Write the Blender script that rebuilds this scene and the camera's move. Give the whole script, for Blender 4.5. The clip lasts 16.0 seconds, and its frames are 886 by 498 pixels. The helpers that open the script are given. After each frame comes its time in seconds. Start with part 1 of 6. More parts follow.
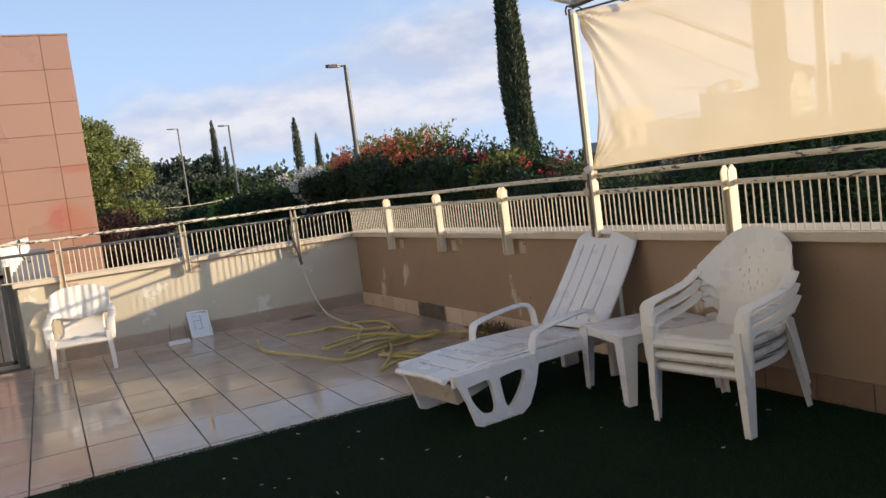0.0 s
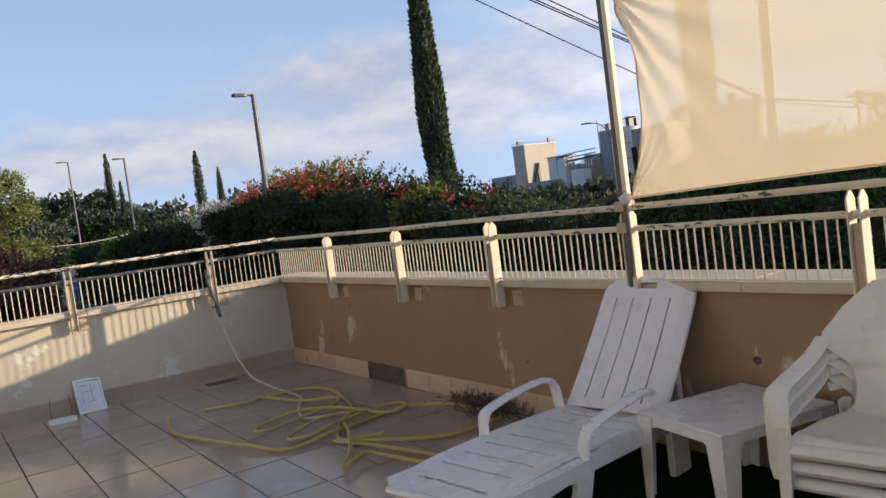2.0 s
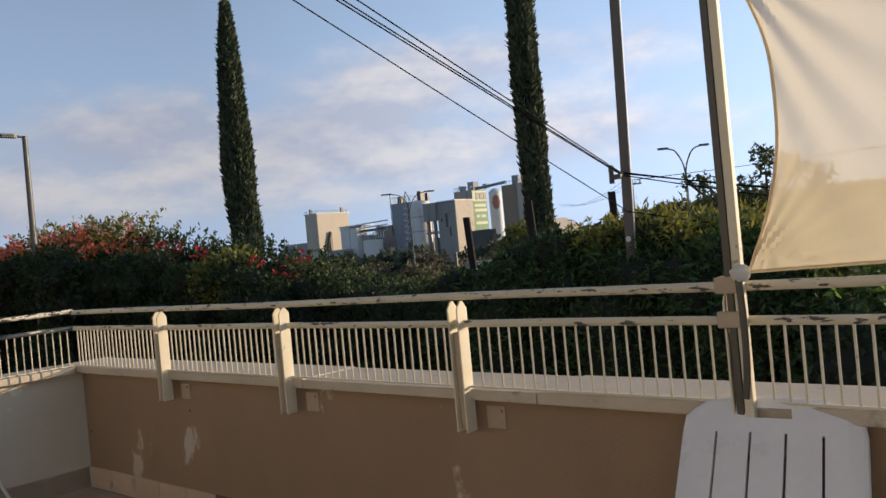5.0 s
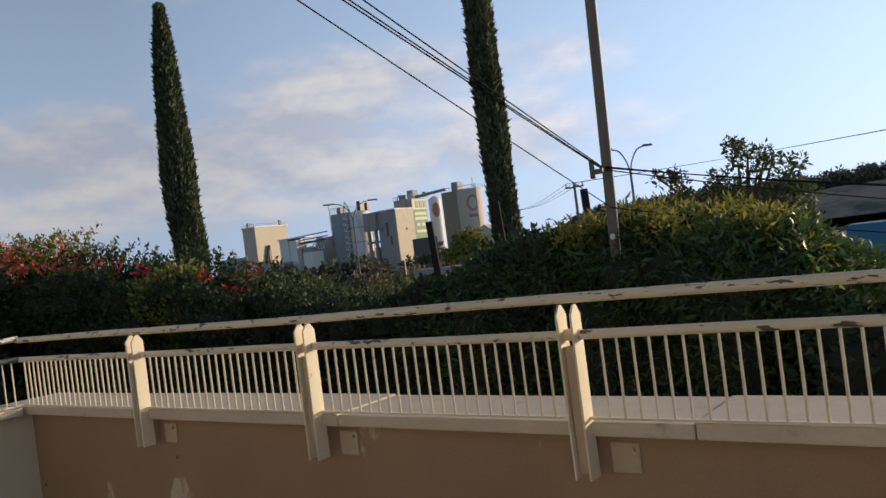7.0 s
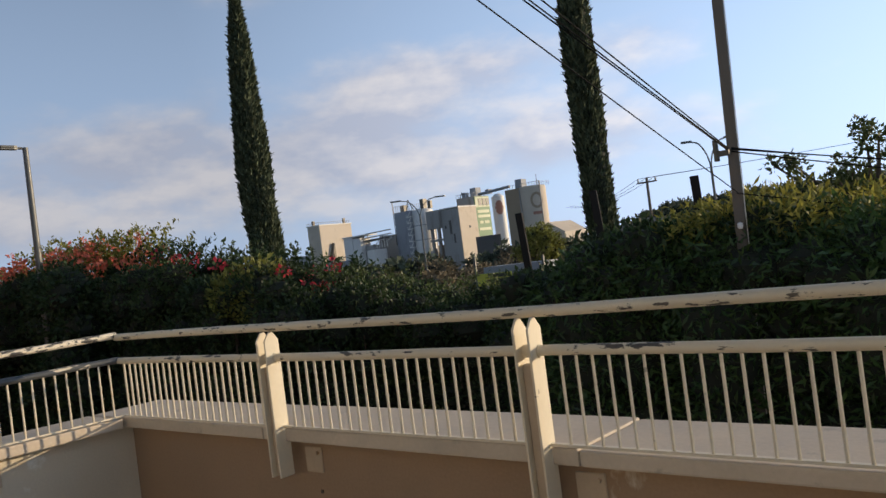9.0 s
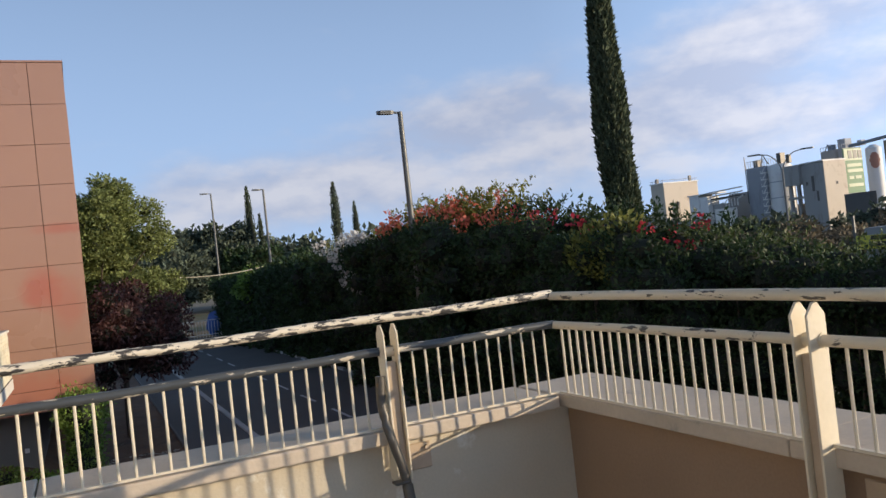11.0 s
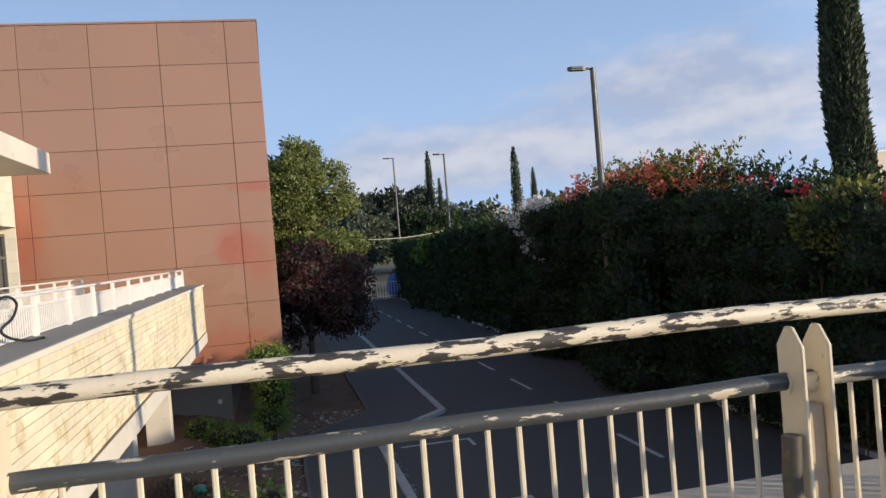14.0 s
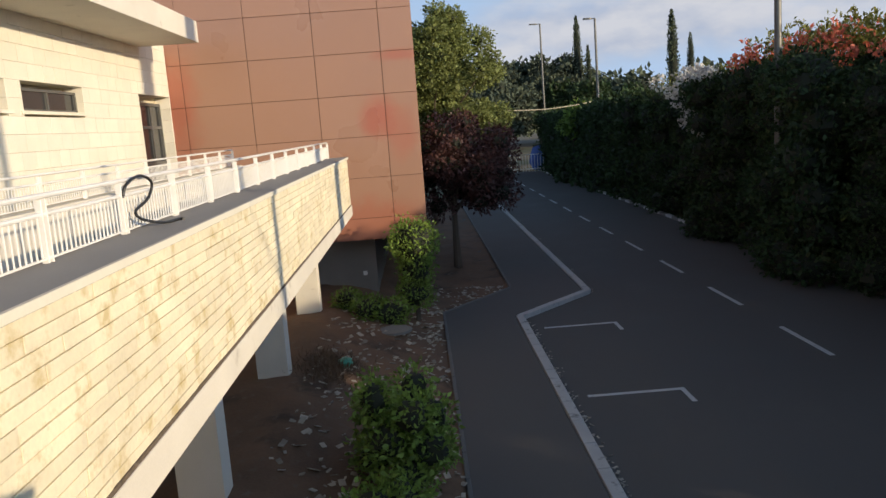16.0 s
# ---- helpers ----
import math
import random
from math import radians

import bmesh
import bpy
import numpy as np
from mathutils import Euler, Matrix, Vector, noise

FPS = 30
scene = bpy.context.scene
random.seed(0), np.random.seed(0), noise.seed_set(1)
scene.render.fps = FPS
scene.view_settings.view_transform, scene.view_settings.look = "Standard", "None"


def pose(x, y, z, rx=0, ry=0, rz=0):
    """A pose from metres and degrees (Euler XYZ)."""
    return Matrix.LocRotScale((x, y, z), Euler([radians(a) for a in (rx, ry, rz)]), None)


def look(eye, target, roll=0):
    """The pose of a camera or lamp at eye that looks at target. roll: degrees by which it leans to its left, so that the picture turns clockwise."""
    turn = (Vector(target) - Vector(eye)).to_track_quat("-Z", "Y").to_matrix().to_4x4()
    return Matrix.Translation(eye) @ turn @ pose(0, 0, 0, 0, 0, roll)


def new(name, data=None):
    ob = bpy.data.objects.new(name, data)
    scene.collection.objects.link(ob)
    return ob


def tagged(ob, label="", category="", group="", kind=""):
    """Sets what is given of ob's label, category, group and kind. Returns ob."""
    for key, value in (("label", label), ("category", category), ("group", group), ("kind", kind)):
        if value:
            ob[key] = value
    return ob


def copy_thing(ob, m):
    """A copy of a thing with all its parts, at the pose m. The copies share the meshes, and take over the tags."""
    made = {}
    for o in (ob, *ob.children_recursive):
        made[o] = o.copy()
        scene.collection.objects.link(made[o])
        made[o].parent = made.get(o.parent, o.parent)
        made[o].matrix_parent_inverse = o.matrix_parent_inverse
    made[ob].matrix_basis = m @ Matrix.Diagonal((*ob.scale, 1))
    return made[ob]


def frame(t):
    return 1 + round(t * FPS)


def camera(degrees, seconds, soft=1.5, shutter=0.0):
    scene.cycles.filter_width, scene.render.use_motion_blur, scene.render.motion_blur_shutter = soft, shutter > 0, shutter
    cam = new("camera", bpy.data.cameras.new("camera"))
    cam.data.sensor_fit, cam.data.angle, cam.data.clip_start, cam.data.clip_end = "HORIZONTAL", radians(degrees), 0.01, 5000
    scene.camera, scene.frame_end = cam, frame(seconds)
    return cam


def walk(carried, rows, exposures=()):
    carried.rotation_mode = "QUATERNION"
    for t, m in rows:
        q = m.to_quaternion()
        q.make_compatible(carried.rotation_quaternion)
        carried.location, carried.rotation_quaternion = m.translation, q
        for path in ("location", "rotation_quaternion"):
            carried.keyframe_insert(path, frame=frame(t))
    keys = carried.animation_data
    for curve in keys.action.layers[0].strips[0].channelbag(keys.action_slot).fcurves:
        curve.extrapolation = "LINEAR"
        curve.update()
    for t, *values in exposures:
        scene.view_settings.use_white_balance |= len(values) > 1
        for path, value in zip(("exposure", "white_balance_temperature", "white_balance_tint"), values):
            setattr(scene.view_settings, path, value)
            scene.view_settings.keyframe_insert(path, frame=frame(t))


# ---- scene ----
cam = camera(58.5, 16.0)
PATH = [
    (0, (9.424, -3.510, 1.407), (7.642, -2.619, 1.239), -7.3),
    (0.5, (9.058, -3.429, 1.398), (7.314, -2.467, 1.219), -7.2),
    (1, (8.668, -3.360, 1.407), (6.954, -2.343, 1.250), -6.9),
    (1.5, (8.286, -3.356, 1.426), (6.603, -2.286, 1.275), -7.7),
    (2, (7.918, -3.225, 1.457), (6.256, -2.117, 1.345), -7.5),
    (2.5, (7.499, -3.103, 1.527), (5.915, -1.882, 1.512), -7.3),
    (3, (7.161, -2.970, 1.535), (5.670, -1.637, 1.517), -5.6),
    (3.5, (6.860, -2.810, 1.519), (5.414, -1.429, 1.510), -4.1),
    (4, (6.537, -2.742, 1.511), (5.159, -1.293, 1.492), -4.0),
    (4.2, (6.419, -2.743, 1.521), (5.054, -1.282, 1.504), -4.1),
    (6.3, (5.368, -2.504, 1.526), (4.151, -0.917, 1.542), -7.2),
    (6.5, (5.277, -2.464, 1.517), (4.056, -0.880, 1.526), -7.1),
    (7, (4.993, -2.366, 1.519), (3.811, -0.753, 1.527), -7.3),
    (7.5, (4.745, -2.221, 1.495), (3.591, -0.587, 1.504), -6.9),
    (8, (4.482, -2.089, 1.513), (3.332, -0.453, 1.531), -5.5),
    (8.5, (4.167, -2.069, 1.512), (2.983, -0.457, 1.517), -6.1),
    (9, (3.895, -1.962, 1.501), (2.592, -0.445, 1.524), -7.3),
    (9.5, (3.652, -1.858, 1.522), (2.192, -0.491, 1.548), -7.0),
    (10, (3.341, -1.839, 1.529), (1.748, -0.630, 1.534), -6.9),
    (10.2, (3.231, -1.821, 1.529), (1.585, -0.686, 1.540), -6.8),
    (12.3, (2.155, -1.729, 1.484), (0.230, -1.186, 1.485), -4.7),
    (12.5, (2.062, -1.688, 1.481), (0.137, -1.147, 1.478), -4.2),
    (13, (1.749, -1.693, 1.482), (-0.170, -1.129, 1.469), -4.6),
    (13.5, (1.519, -1.733, 1.472), (-0.415, -1.225, 1.463), -5.1),
    (14, (1.290, -1.671, 1.494), (-0.666, -1.251, 1.477), -4.7),
    (14.5, (0.993, -1.693, 1.486), (-0.959, -1.258, 1.443), -4.9),
    (15, (0.725, -1.711, 1.469), (-1.237, -1.331, 1.384), -5.7),
    (15.5, (0.551, -1.686, 1.503), (-1.435, -1.513, 1.350), -4.4),
    (16, (0.330, -1.689, 1.560), (-1.645, -1.646, 1.249), -4.3),
]
walk(cam, [(t, look(eye, target, roll)) for t, eye, target, roll in PATH],
     exposures=[(0, 0.25, 6850, 14), (1, 0.18, 6800, 14), (2, 0.03, 6750, 14), (3, -0.14, 6800, 14), (4.2, -0.23, 6900, 14), (6.5, -0.41, 7250, 14), (8.5, -0.39, 7200, 14), (10, -0.21, 6650, 14), (12.5, -0.10, 6450, 14), (14.5, -0.1, 6500, 13), (16, -0.1, 6850, 12)])

# ---- world and sun ----
SUN = Vector((0.722, 1.0, 0.21)).normalized()
SUN_EL = math.asin(SUN.z)
SUN_ROT = math.atan2(SUN.x, SUN.y)


def build_world():
    world = bpy.data.worlds.new("sky")
    scene.world = world
    world.use_nodes = True
    nt = world.node_tree
    nt.nodes.clear()
    N, L = nt.nodes.new, nt.links.new
    out, bg = N("ShaderNodeOutputWorld"), N("ShaderNodeBackground")
    sky = N("ShaderNodeTexSky")
    sky.sky_type, sky.sun_disc = "NISHITA", False
    sky.sun_elevation, sky.sun_rotation = SUN_EL, SUN_ROT
    sky.air_density, sky.dust_density, sky.ozone_density = 1.0, 0.7, 2.6
    co = N("ShaderNodeTexCoord")
    sep = N("ShaderNodeSeparateXYZ")
    L(co.outputs["Generated"], sep.inputs[0])
    # azimuth (towards -x) and height in degrees
    def op(kind, a, b=None, c=None):
        m = N("ShaderNodeMath")
        m.operation = kind
        for k, v in enumerate((a, b, c)):
            if v is None:
                continue
            if isinstance(v, (int, float)):
                m.inputs[k].default_value = v
            else:
                L(v, m.inputs[k])
        return m.outputs[0]

    az = op("MULTIPLY", op("ARCTAN2", op("MULTIPLY", sep.outputs[0], -1.0), sep.outputs[1]), 57.296)
    el = op("MULTIPLY", op("ARCSINE", sep.outputs[2]), 57.296)

    def cloud_noise(da, de, scale, detail):
        v = N("ShaderNodeCombineXYZ")
        L(op("MULTIPLY_ADD", az, 0.075, da), v.inputs[0])
        L(op("MULTIPLY_ADD", el, 0.15, de), v.inputs[1])
        n = N("ShaderNodeTexNoise")
        n.inputs["Scale"].default_value, n.inputs["Detail"].default_value, n.inputs["Roughness"].default_value = scale, detail, 0.55
        L(v.outputs[0], n.inputs["Vector"])
        return n.outputs["Fac"]

    thick = cloud_noise(2.3, 0.4, 1.5, 5)
    above = cloud_noise(2.3 - 0.03, 0.4 + 0.16, 1.5, 5)
    # banks of cloud: azimuth, height, half widths, weight
    bank = 0.0
    for a, e, ra, re, w in ((39, 13.0, 9, 2.6, 0.62), (25, 13.2, 6, 2.0, 0.42), (60, 9.8, 12, 3.2, 0.52), (47, 8.2, 11, 2.8, 0.50), (30, 7.5, 12, 3.5, 0.40), (76, 6.5, 13, 3.0, 0.50), (62, 5.0, 40, 3.0, 0.25), (48, 20, 16, 2.5, 0.25)):
        p = op("MULTIPLY", op("SUBTRACT", az, a), 1.0 / ra)
        q = op("MULTIPLY", op("SUBTRACT", el, e), 1.0 / re)
        r2 = op("ADD", op("MULTIPLY", p, p), op("MULTIPLY", q, q))
        bank = op("MULTIPLY_ADD", op("POWER", 2.718, op("MULTIPLY", r2, -1.0)), w, bank)
    dens = N("ShaderNodeMapRange")
    dens.interpolation_type = "SMOOTHSTEP"
    dens.inputs[1].default_value, dens.inputs[2].default_value, dens.inputs[3].default_value, dens.inputs[4].default_value = 0.64, 1.16, 0.0, 0.8
    L(op("ADD", bank, thick), dens.inputs[0])
    fac = dens.outputs[0]
    # lit tops and grey-violet bellies
    lift = op("MULTIPLY_ADD", op("SUBTRACT", thick, above), 3.2, 0.42)
    tone = N("ShaderNodeValToRGB")
    tone.color_ramp.elements[0].position, tone.color_ramp.elements[1].position = 0.12, 0.85
    tone.color_ramp.elements[0].color = (3.9, 4.4, 5.6, 1)
    tone.color_ramp.elements[1].color = (6.1, 6.2, 6.6, 1)
    L(lift, tone.inputs[0])
    # haze band over the horizon
    haze = N("ShaderNodeMapRange")
    haze.interpolation_type = "SMOOTHSTEP"
    haze.inputs[1].default_value, haze.inputs[2].default_value, haze.inputs[3].default_value, haze.inputs[4].default_value = -0.05, 0.86, 0.8, 0.0
    L(sep.outputs[2], haze.inputs[0])
    m0 = N("ShaderNodeMix")
    m0.data_type = "RGBA"
    m0.inputs[7].default_value = (4.3, 6.2, 9.4, 1)
    L(haze.outputs[0], m0.inputs[0]), L(sky.outputs[0], m0.inputs[6])
    mix = N("ShaderNodeMix")
    mix.data_type = "RGBA"
    L(fac, mix.inputs[0]), L(m0.outputs[2], mix.inputs[6]), L(tone.outputs[0], mix.inputs[7])
    # the sky is brighter round the low sun
    dot = N("ShaderNodeVectorMath")
    dot.operation = "DOT_PRODUCT"
    dot.inputs[1].default_value = SUN
    L(co.outputs["Generated"], dot.inputs[0])
    glow = N("ShaderNodeMapRange")
    glow.inputs[1].default_value, glow.inputs[2].default_value, glow.inputs[3].default_value, glow.inputs[4].default_value = 0.0, 1.0, 1.0, 2.15
    L(dot.outputs["Value"], glow.inputs[0])
    lit = N("ShaderNodeVectorMath")
    lit.operation = "SCALE"
    L(mix.outputs[2], lit.inputs[0]), L(glow.outputs[0], lit.inputs["Scale"])
    L(lit.outputs[0], bg.inputs[0])
    bg.inputs[1].default_value = 0.116
    L(bg.outputs[0], out.inputs[0])


build_world()
sun_data = bpy.data.lights.new("sun", "SUN")
sun_data.energy, sun_data.angle, sun_data.color = 5.0, radians(0.6), (1.0, 0.84, 0.6)
sun = new("sun", sun_data)
sun.matrix_world = look((40, 50, 10), Vector((40, 50, 10)) - SUN)


# ---- materials ----
def material(name, color, rough=0.7, metal=0.0, var=0.12, scale=4.0, bump=0.15, fine=60.0, second=None, spots=None,
             random_tint=0.0, trans=0.0, spec=0.5, island=False, streak=None, sheer=0.0):
    """Principled paint with two scales of variation. second: (colour, low, high, scale) worn-through patches;
    spots: (colour, low, high, scale) finer stains; random_tint: spread from object to object."""
    m = bpy.data.materials.new(name)
    m.use_nodes = True
    nt = m.node_tree
    N, L = nt.nodes.new, nt.links.new
    b = nt.nodes["Principled BSDF"]
    co = N("ShaderNodeTexCoord")
    geo = N("ShaderNodeNewGeometry")
    vec = geo.outputs["Position"]
    if streak:
        mp = N("ShaderNodeMapping")
        mp.inputs["Scale"].default_value = streak
        L(vec, mp.inputs[0])
        vec = mp.outputs[0]
    n1 = N("ShaderNodeTexNoise")
    n1.inputs["Scale"].default_value, n1.inputs["Detail"].default_value = scale, 6
    L(vec, n1.inputs["Vector"])
    n2 = N("ShaderNodeTexNoise")
    n2.inputs["Scale"].default_value, n2.inputs["Detail"].default_value = fine, 3
    L(geo.outputs["Position"], n2.inputs["Vector"])
    add = N("ShaderNodeMath")
    add.operation = "MULTIPLY_ADD"
    L(n2.outputs["Fac"], add.inputs[0])
    add.inputs[1].default_value = 0.5
    L(n1.outputs["Fac"], add.inputs[2])
    mr = N("ShaderNodeMapRange")
    mr.inputs[1].default_value, mr.inputs[2].default_value = 0.4, 1.1
    mr.inputs[3].default_value, mr.inputs[4].default_value = 1 - var, 1 + var
    L(add.outputs[0], mr.inputs[0])
    fac = mr.outputs[0]
    if random_tint or island:
        info = N("ShaderNodeObjectInfo")
        src = geo.outputs["Random Per Island"] if island else info.outputs["Random"]
        r = N("ShaderNodeMapRange")
        r.inputs[3].default_value, r.inputs[4].default_value = 1 - random_tint, 1 + random_tint
        L(src, r.inputs[0])
        mu = N("ShaderNodeMath")
        mu.operation = "MULTIPLY"
        L(fac, mu.inputs[0]), L(r.outputs[0], mu.inputs[1])
        fac = mu.outputs[0]
    sc = N("ShaderNodeVectorMath")
    sc.operation = "SCALE"
    sc.inputs[0].default_value = color
    L(fac, sc.inputs["Scale"])
    col = sc.outputs[0]
    roughness = None
    for layer in (second, spots):
        if layer:
            c, lo, hi, s = layer[:4]
            n3 = N("ShaderNodeTexNoise")
            n3.inputs["Scale"].default_value, n3.inputs["Detail"].default_value, n3.inputs["Roughness"].default_value = s, 8, 0.62
            L(vec, n3.inputs["Vector"])
            rp = N("ShaderNodeMapRange")
            rp.inputs[1].default_value, rp.inputs[2].default_value = lo, hi
            L(n3.outputs["Fac"], rp.inputs[0])
            mx = N("ShaderNodeMix")
            mx.data_type = "RGBA"
            L(rp.outputs[0], mx.inputs[0]), L(col, mx.inputs[6])
            mx.inputs[7].default_value = (*c, 1)
            col = mx.outputs[2]
    L(col, b.inputs["Base Color"])
    b.inputs["Roughness"].default_value, b.inputs["Metallic"].default_value = rough, metal
    b.inputs["Specular IOR Level"].default_value = spec
    rr = N("ShaderNodeMapRange")
    rr.inputs[1].default_value, rr.inputs[2].default_value = 0.3, 0.8
    rr.inputs[3].default_value, rr.inputs[4].default_value = max(0.03, rough - 0.12), min(1, rough + 0.12)
    L(n1.outputs["Fac"], rr.inputs[0]), L(rr.outputs[0], b.inputs["Roughness"])
    if bump:
        bp = N("ShaderNodeBump")
        bp.inputs["Strength"].default_value, bp.inputs["Distance"].default_value = bump, 0.01
        L(add.outputs[0], bp.inputs["Height"]), L(bp.outputs[0], b.inputs["Normal"])
    if sheer:
        tp = N("ShaderNodeBsdfTransparent")
    if trans:
        tr = N("ShaderNodeBsdfTranslucent")
        L(col, tr.inputs["Color"])
        ms = N("ShaderNodeMixShader")
        ms.inputs[0].default_value = trans
        L(b.outputs[0], ms.inputs[1]), L(tr.outputs[0], ms.inputs[2])
        L(ms.outputs[0], nt.nodes["Material Output"].inputs[0])
        if sheer:
            m2 = N("ShaderNodeMixShader")
            m2.inputs[0].default_value = sheer
            L(ms.outputs[0], m2.inputs[1]), L(tp.outputs[0], m2.inputs[2])
            L(m2.outputs[0], nt.nodes["Material Output"].inputs[0])
    return m


M = {}
# base tone lowered to deepen the shade on the north parapet
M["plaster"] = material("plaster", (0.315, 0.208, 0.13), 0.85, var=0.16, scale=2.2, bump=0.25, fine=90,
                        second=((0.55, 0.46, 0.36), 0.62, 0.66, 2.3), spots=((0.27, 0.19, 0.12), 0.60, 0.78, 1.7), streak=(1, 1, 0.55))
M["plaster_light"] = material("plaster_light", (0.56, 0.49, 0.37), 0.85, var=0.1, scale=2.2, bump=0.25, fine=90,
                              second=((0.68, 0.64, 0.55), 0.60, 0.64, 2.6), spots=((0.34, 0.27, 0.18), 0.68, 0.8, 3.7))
M["cap"] = material("cap_paint", (0.54, 0.45, 0.345), 0.75, var=0.14, scale=5, bump=0.2, spots=((0.32, 0.28, 0.23), 0.62, 0.74, 9))
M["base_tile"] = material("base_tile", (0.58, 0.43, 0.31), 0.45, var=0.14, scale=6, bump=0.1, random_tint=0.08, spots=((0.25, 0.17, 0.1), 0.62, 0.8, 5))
# tiles along the turf: the shade there is put into a darker brown
M["base_tile_shaded"] = material("shaded_base_tile", (0.20, 0.125, 0.08), 0.5, var=0.2, scale=6, bump=0.1, random_tint=0.12, spots=((0.10, 0.065, 0.04), 0.6, 0.8, 5))
M["tile"] = material("floor_tile", (0.46, 0.345, 0.275), 0.14, var=0.1, scale=3.5, bump=0.03, random_tint=0.07,
                     spots=((0.52, 0.44, 0.38), 0.58, 0.72, 2.3), second=((0.28, 0.2, 0.15), 0.6, 0.75, 1.1))
M["grout"] = material("grout", (0.10, 0.08, 0.065), 0.9)
M["turf_base"] = material("turf_base", (0.008, 0.018, 0.008), 0.95, var=0.3, scale=20, spec=0.1)
M["turf"] = material("turf_blades", (0.010, 0.026, 0.010), 0.8, var=0.3, scale=3, bump=0, island=True, random_tint=0.35, spec=0.15)
M["rail"] = material("rail_paint", (0.66, 0.57, 0.42), 0.5, var=0.08, scale=8, bump=0.12, fine=120,
                     second=((0.085, 0.072, 0.06), 0.585, 0.60, 26), streak=(0.4, 1, 1.6))
M["rail_worn"] = material("worn_rail", (0.70, 0.62, 0.48), 0.42, var=0.08, scale=8, bump=0.2, fine=120,
                          second=((0.055, 0.05, 0.045), 0.512, 0.524, 42), streak=(1, 0.36, 1.6))
M["rail_bare"] = material("bare_rail", (0.62, 0.54, 0.41), 0.38, var=0.1, scale=8, bump=0.2, fine=120,
                          second=((0.065, 0.07, 0.072), 0.405, 0.42, 22), streak=(1, 0.28, 1.6))
M["bar"] = material("bar_paint", (0.66, 0.58, 0.44), 0.5, var=0.1, scale=10, bump=0.1, spots=((0.3, 0.27, 0.22), 0.66, 0.7, 30))
M["post"] = material("post_paint", (0.70, 0.61, 0.45), 0.5, var=0.07, scale=6, bump=0.1, spots=((0.26, 0.22, 0.17), 0.66, 0.70, 14))
M["bracket"] = material("painted_bracket", (0.48, 0.37, 0.26), 0.7, var=0.12, scale=8)
M["dark_steel"] = material("dark_steel", (0.10, 0.09, 0.075), 0.5, metal=0.4, var=0.2, scale=9, spots=((0.2, 0.12, 0.06), 0.62, 0.7, 25))
M["grey_steel"] = material("grey_steel", (0.13, 0.13, 0.12), 0.5, metal=0.3, var=0.15, scale=5)
M["white_metal"] = material("white_metal", (0.78, 0.76, 0.72), 0.4, var=0.06, scale=6)
M["plastic"] = material("white_plastic", (0.76, 0.74, 0.75), 0.32, var=0.05, scale=5, bump=0.03, fine=40, spots=((0.5, 0.46, 0.42), 0.66, 0.8, 11))
M["plastic_cream"] = material("aged_plastic", (0.74, 0.69, 0.62), 0.35, var=0.06, scale=5, bump=0.03, fine=40, spots=((0.42, 0.36, 0.28), 0.64, 0.8, 11))
M["plastic_dirty"] = material("dirty_plastic", (0.42, 0.36, 0.31), 0.6, var=0.2, scale=8, bump=0.05, spots=((0.2, 0.15, 0.11), 0.55, 0.7, 9))
M["black"] = material("black_rubber", (0.02, 0.02, 0.02), 0.5)
M["hose"] = material("yellow_hose", (0.50, 0.375, 0.11), 0.45, var=0.18, scale=7, bump=0.05, spots=((0.3, 0.25, 0.12), 0.6, 0.75, 6))
M["hose_pale"] = material("faded_hose", (0.60, 0.53, 0.40), 0.5, var=0.12, scale=7, bump=0.05)
M["cloth"] = material("grey_white_cloth", (0.66, 0.63, 0.58), 0.9, var=0.08, scale=12, bump=0.2, fine=300)
M["sail"] = material("shade_cloth", (0.73, 0.62, 0.44), 0.85, var=0.05, scale=1.3, bump=0.05, fine=350, trans=0.55, sheer=0.16, spots=((0.69, 0.57, 0.39), 0.56, 0.75, 1.1))
M["paper"] = material("framed_paper", (0.7, 0.71, 0.72), 0.5, var=0.05)
M["ink"] = material("grey_ink", (0.3, 0.31, 0.33), 0.6)
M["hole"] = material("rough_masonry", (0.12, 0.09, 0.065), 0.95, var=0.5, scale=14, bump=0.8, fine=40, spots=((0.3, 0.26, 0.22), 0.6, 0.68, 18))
M["dry_plant"] = material("dry_plant", (0.13, 0.08, 0.045), 0.9, var=0.3)
M["asphalt"] = material("asphalt", (0.108, 0.097, 0.089), 0.88, var=0.16, scale=0.6, bump=0.3, fine=70, spots=((0.125, 0.112, 0.10), 0.55, 0.75, 0.35))
M["pavement"] = material("pavement", (0.112, 0.102, 0.095), 0.9, var=0.13, scale=0.8, bump=0.25, fine=60)
M["kerb"] = material("kerb_paint", (0.5, 0.48, 0.46), 0.8, var=0.15, scale=2, bump=0.2, spots=((0.2, 0.19, 0.18), 0.58, 0.7, 4))
M["kerb_bare"] = material("kerb_concrete", (0.16, 0.15, 0.14), 0.9, var=0.15, scale=2, bump=0.2)
M["marking"] = material("road_paint", (0.56, 0.55, 0.53), 0.8, var=0.12, scale=3, spots=((0.1, 0.1, 0.1), 0.60, 0.72, 9))
M["soil"] = material("soil", (0.165, 0.092, 0.054), 0.95, var=0.35, scale=1.2, bump=0.7, fine=25, spots=((0.17, 0.12, 0.085), 0.56, 0.7, 5), second=((0.07, 0.045, 0.03), 0.55, 0.7, 0.9))
M["earth"] = material("dry_ground", (0.16, 0.125, 0.075), 0.95, var=0.3, scale=0.05, bump=0.2, fine=2, spots=((0.06, 0.075, 0.03), 0.48, 0.6, 0.06))
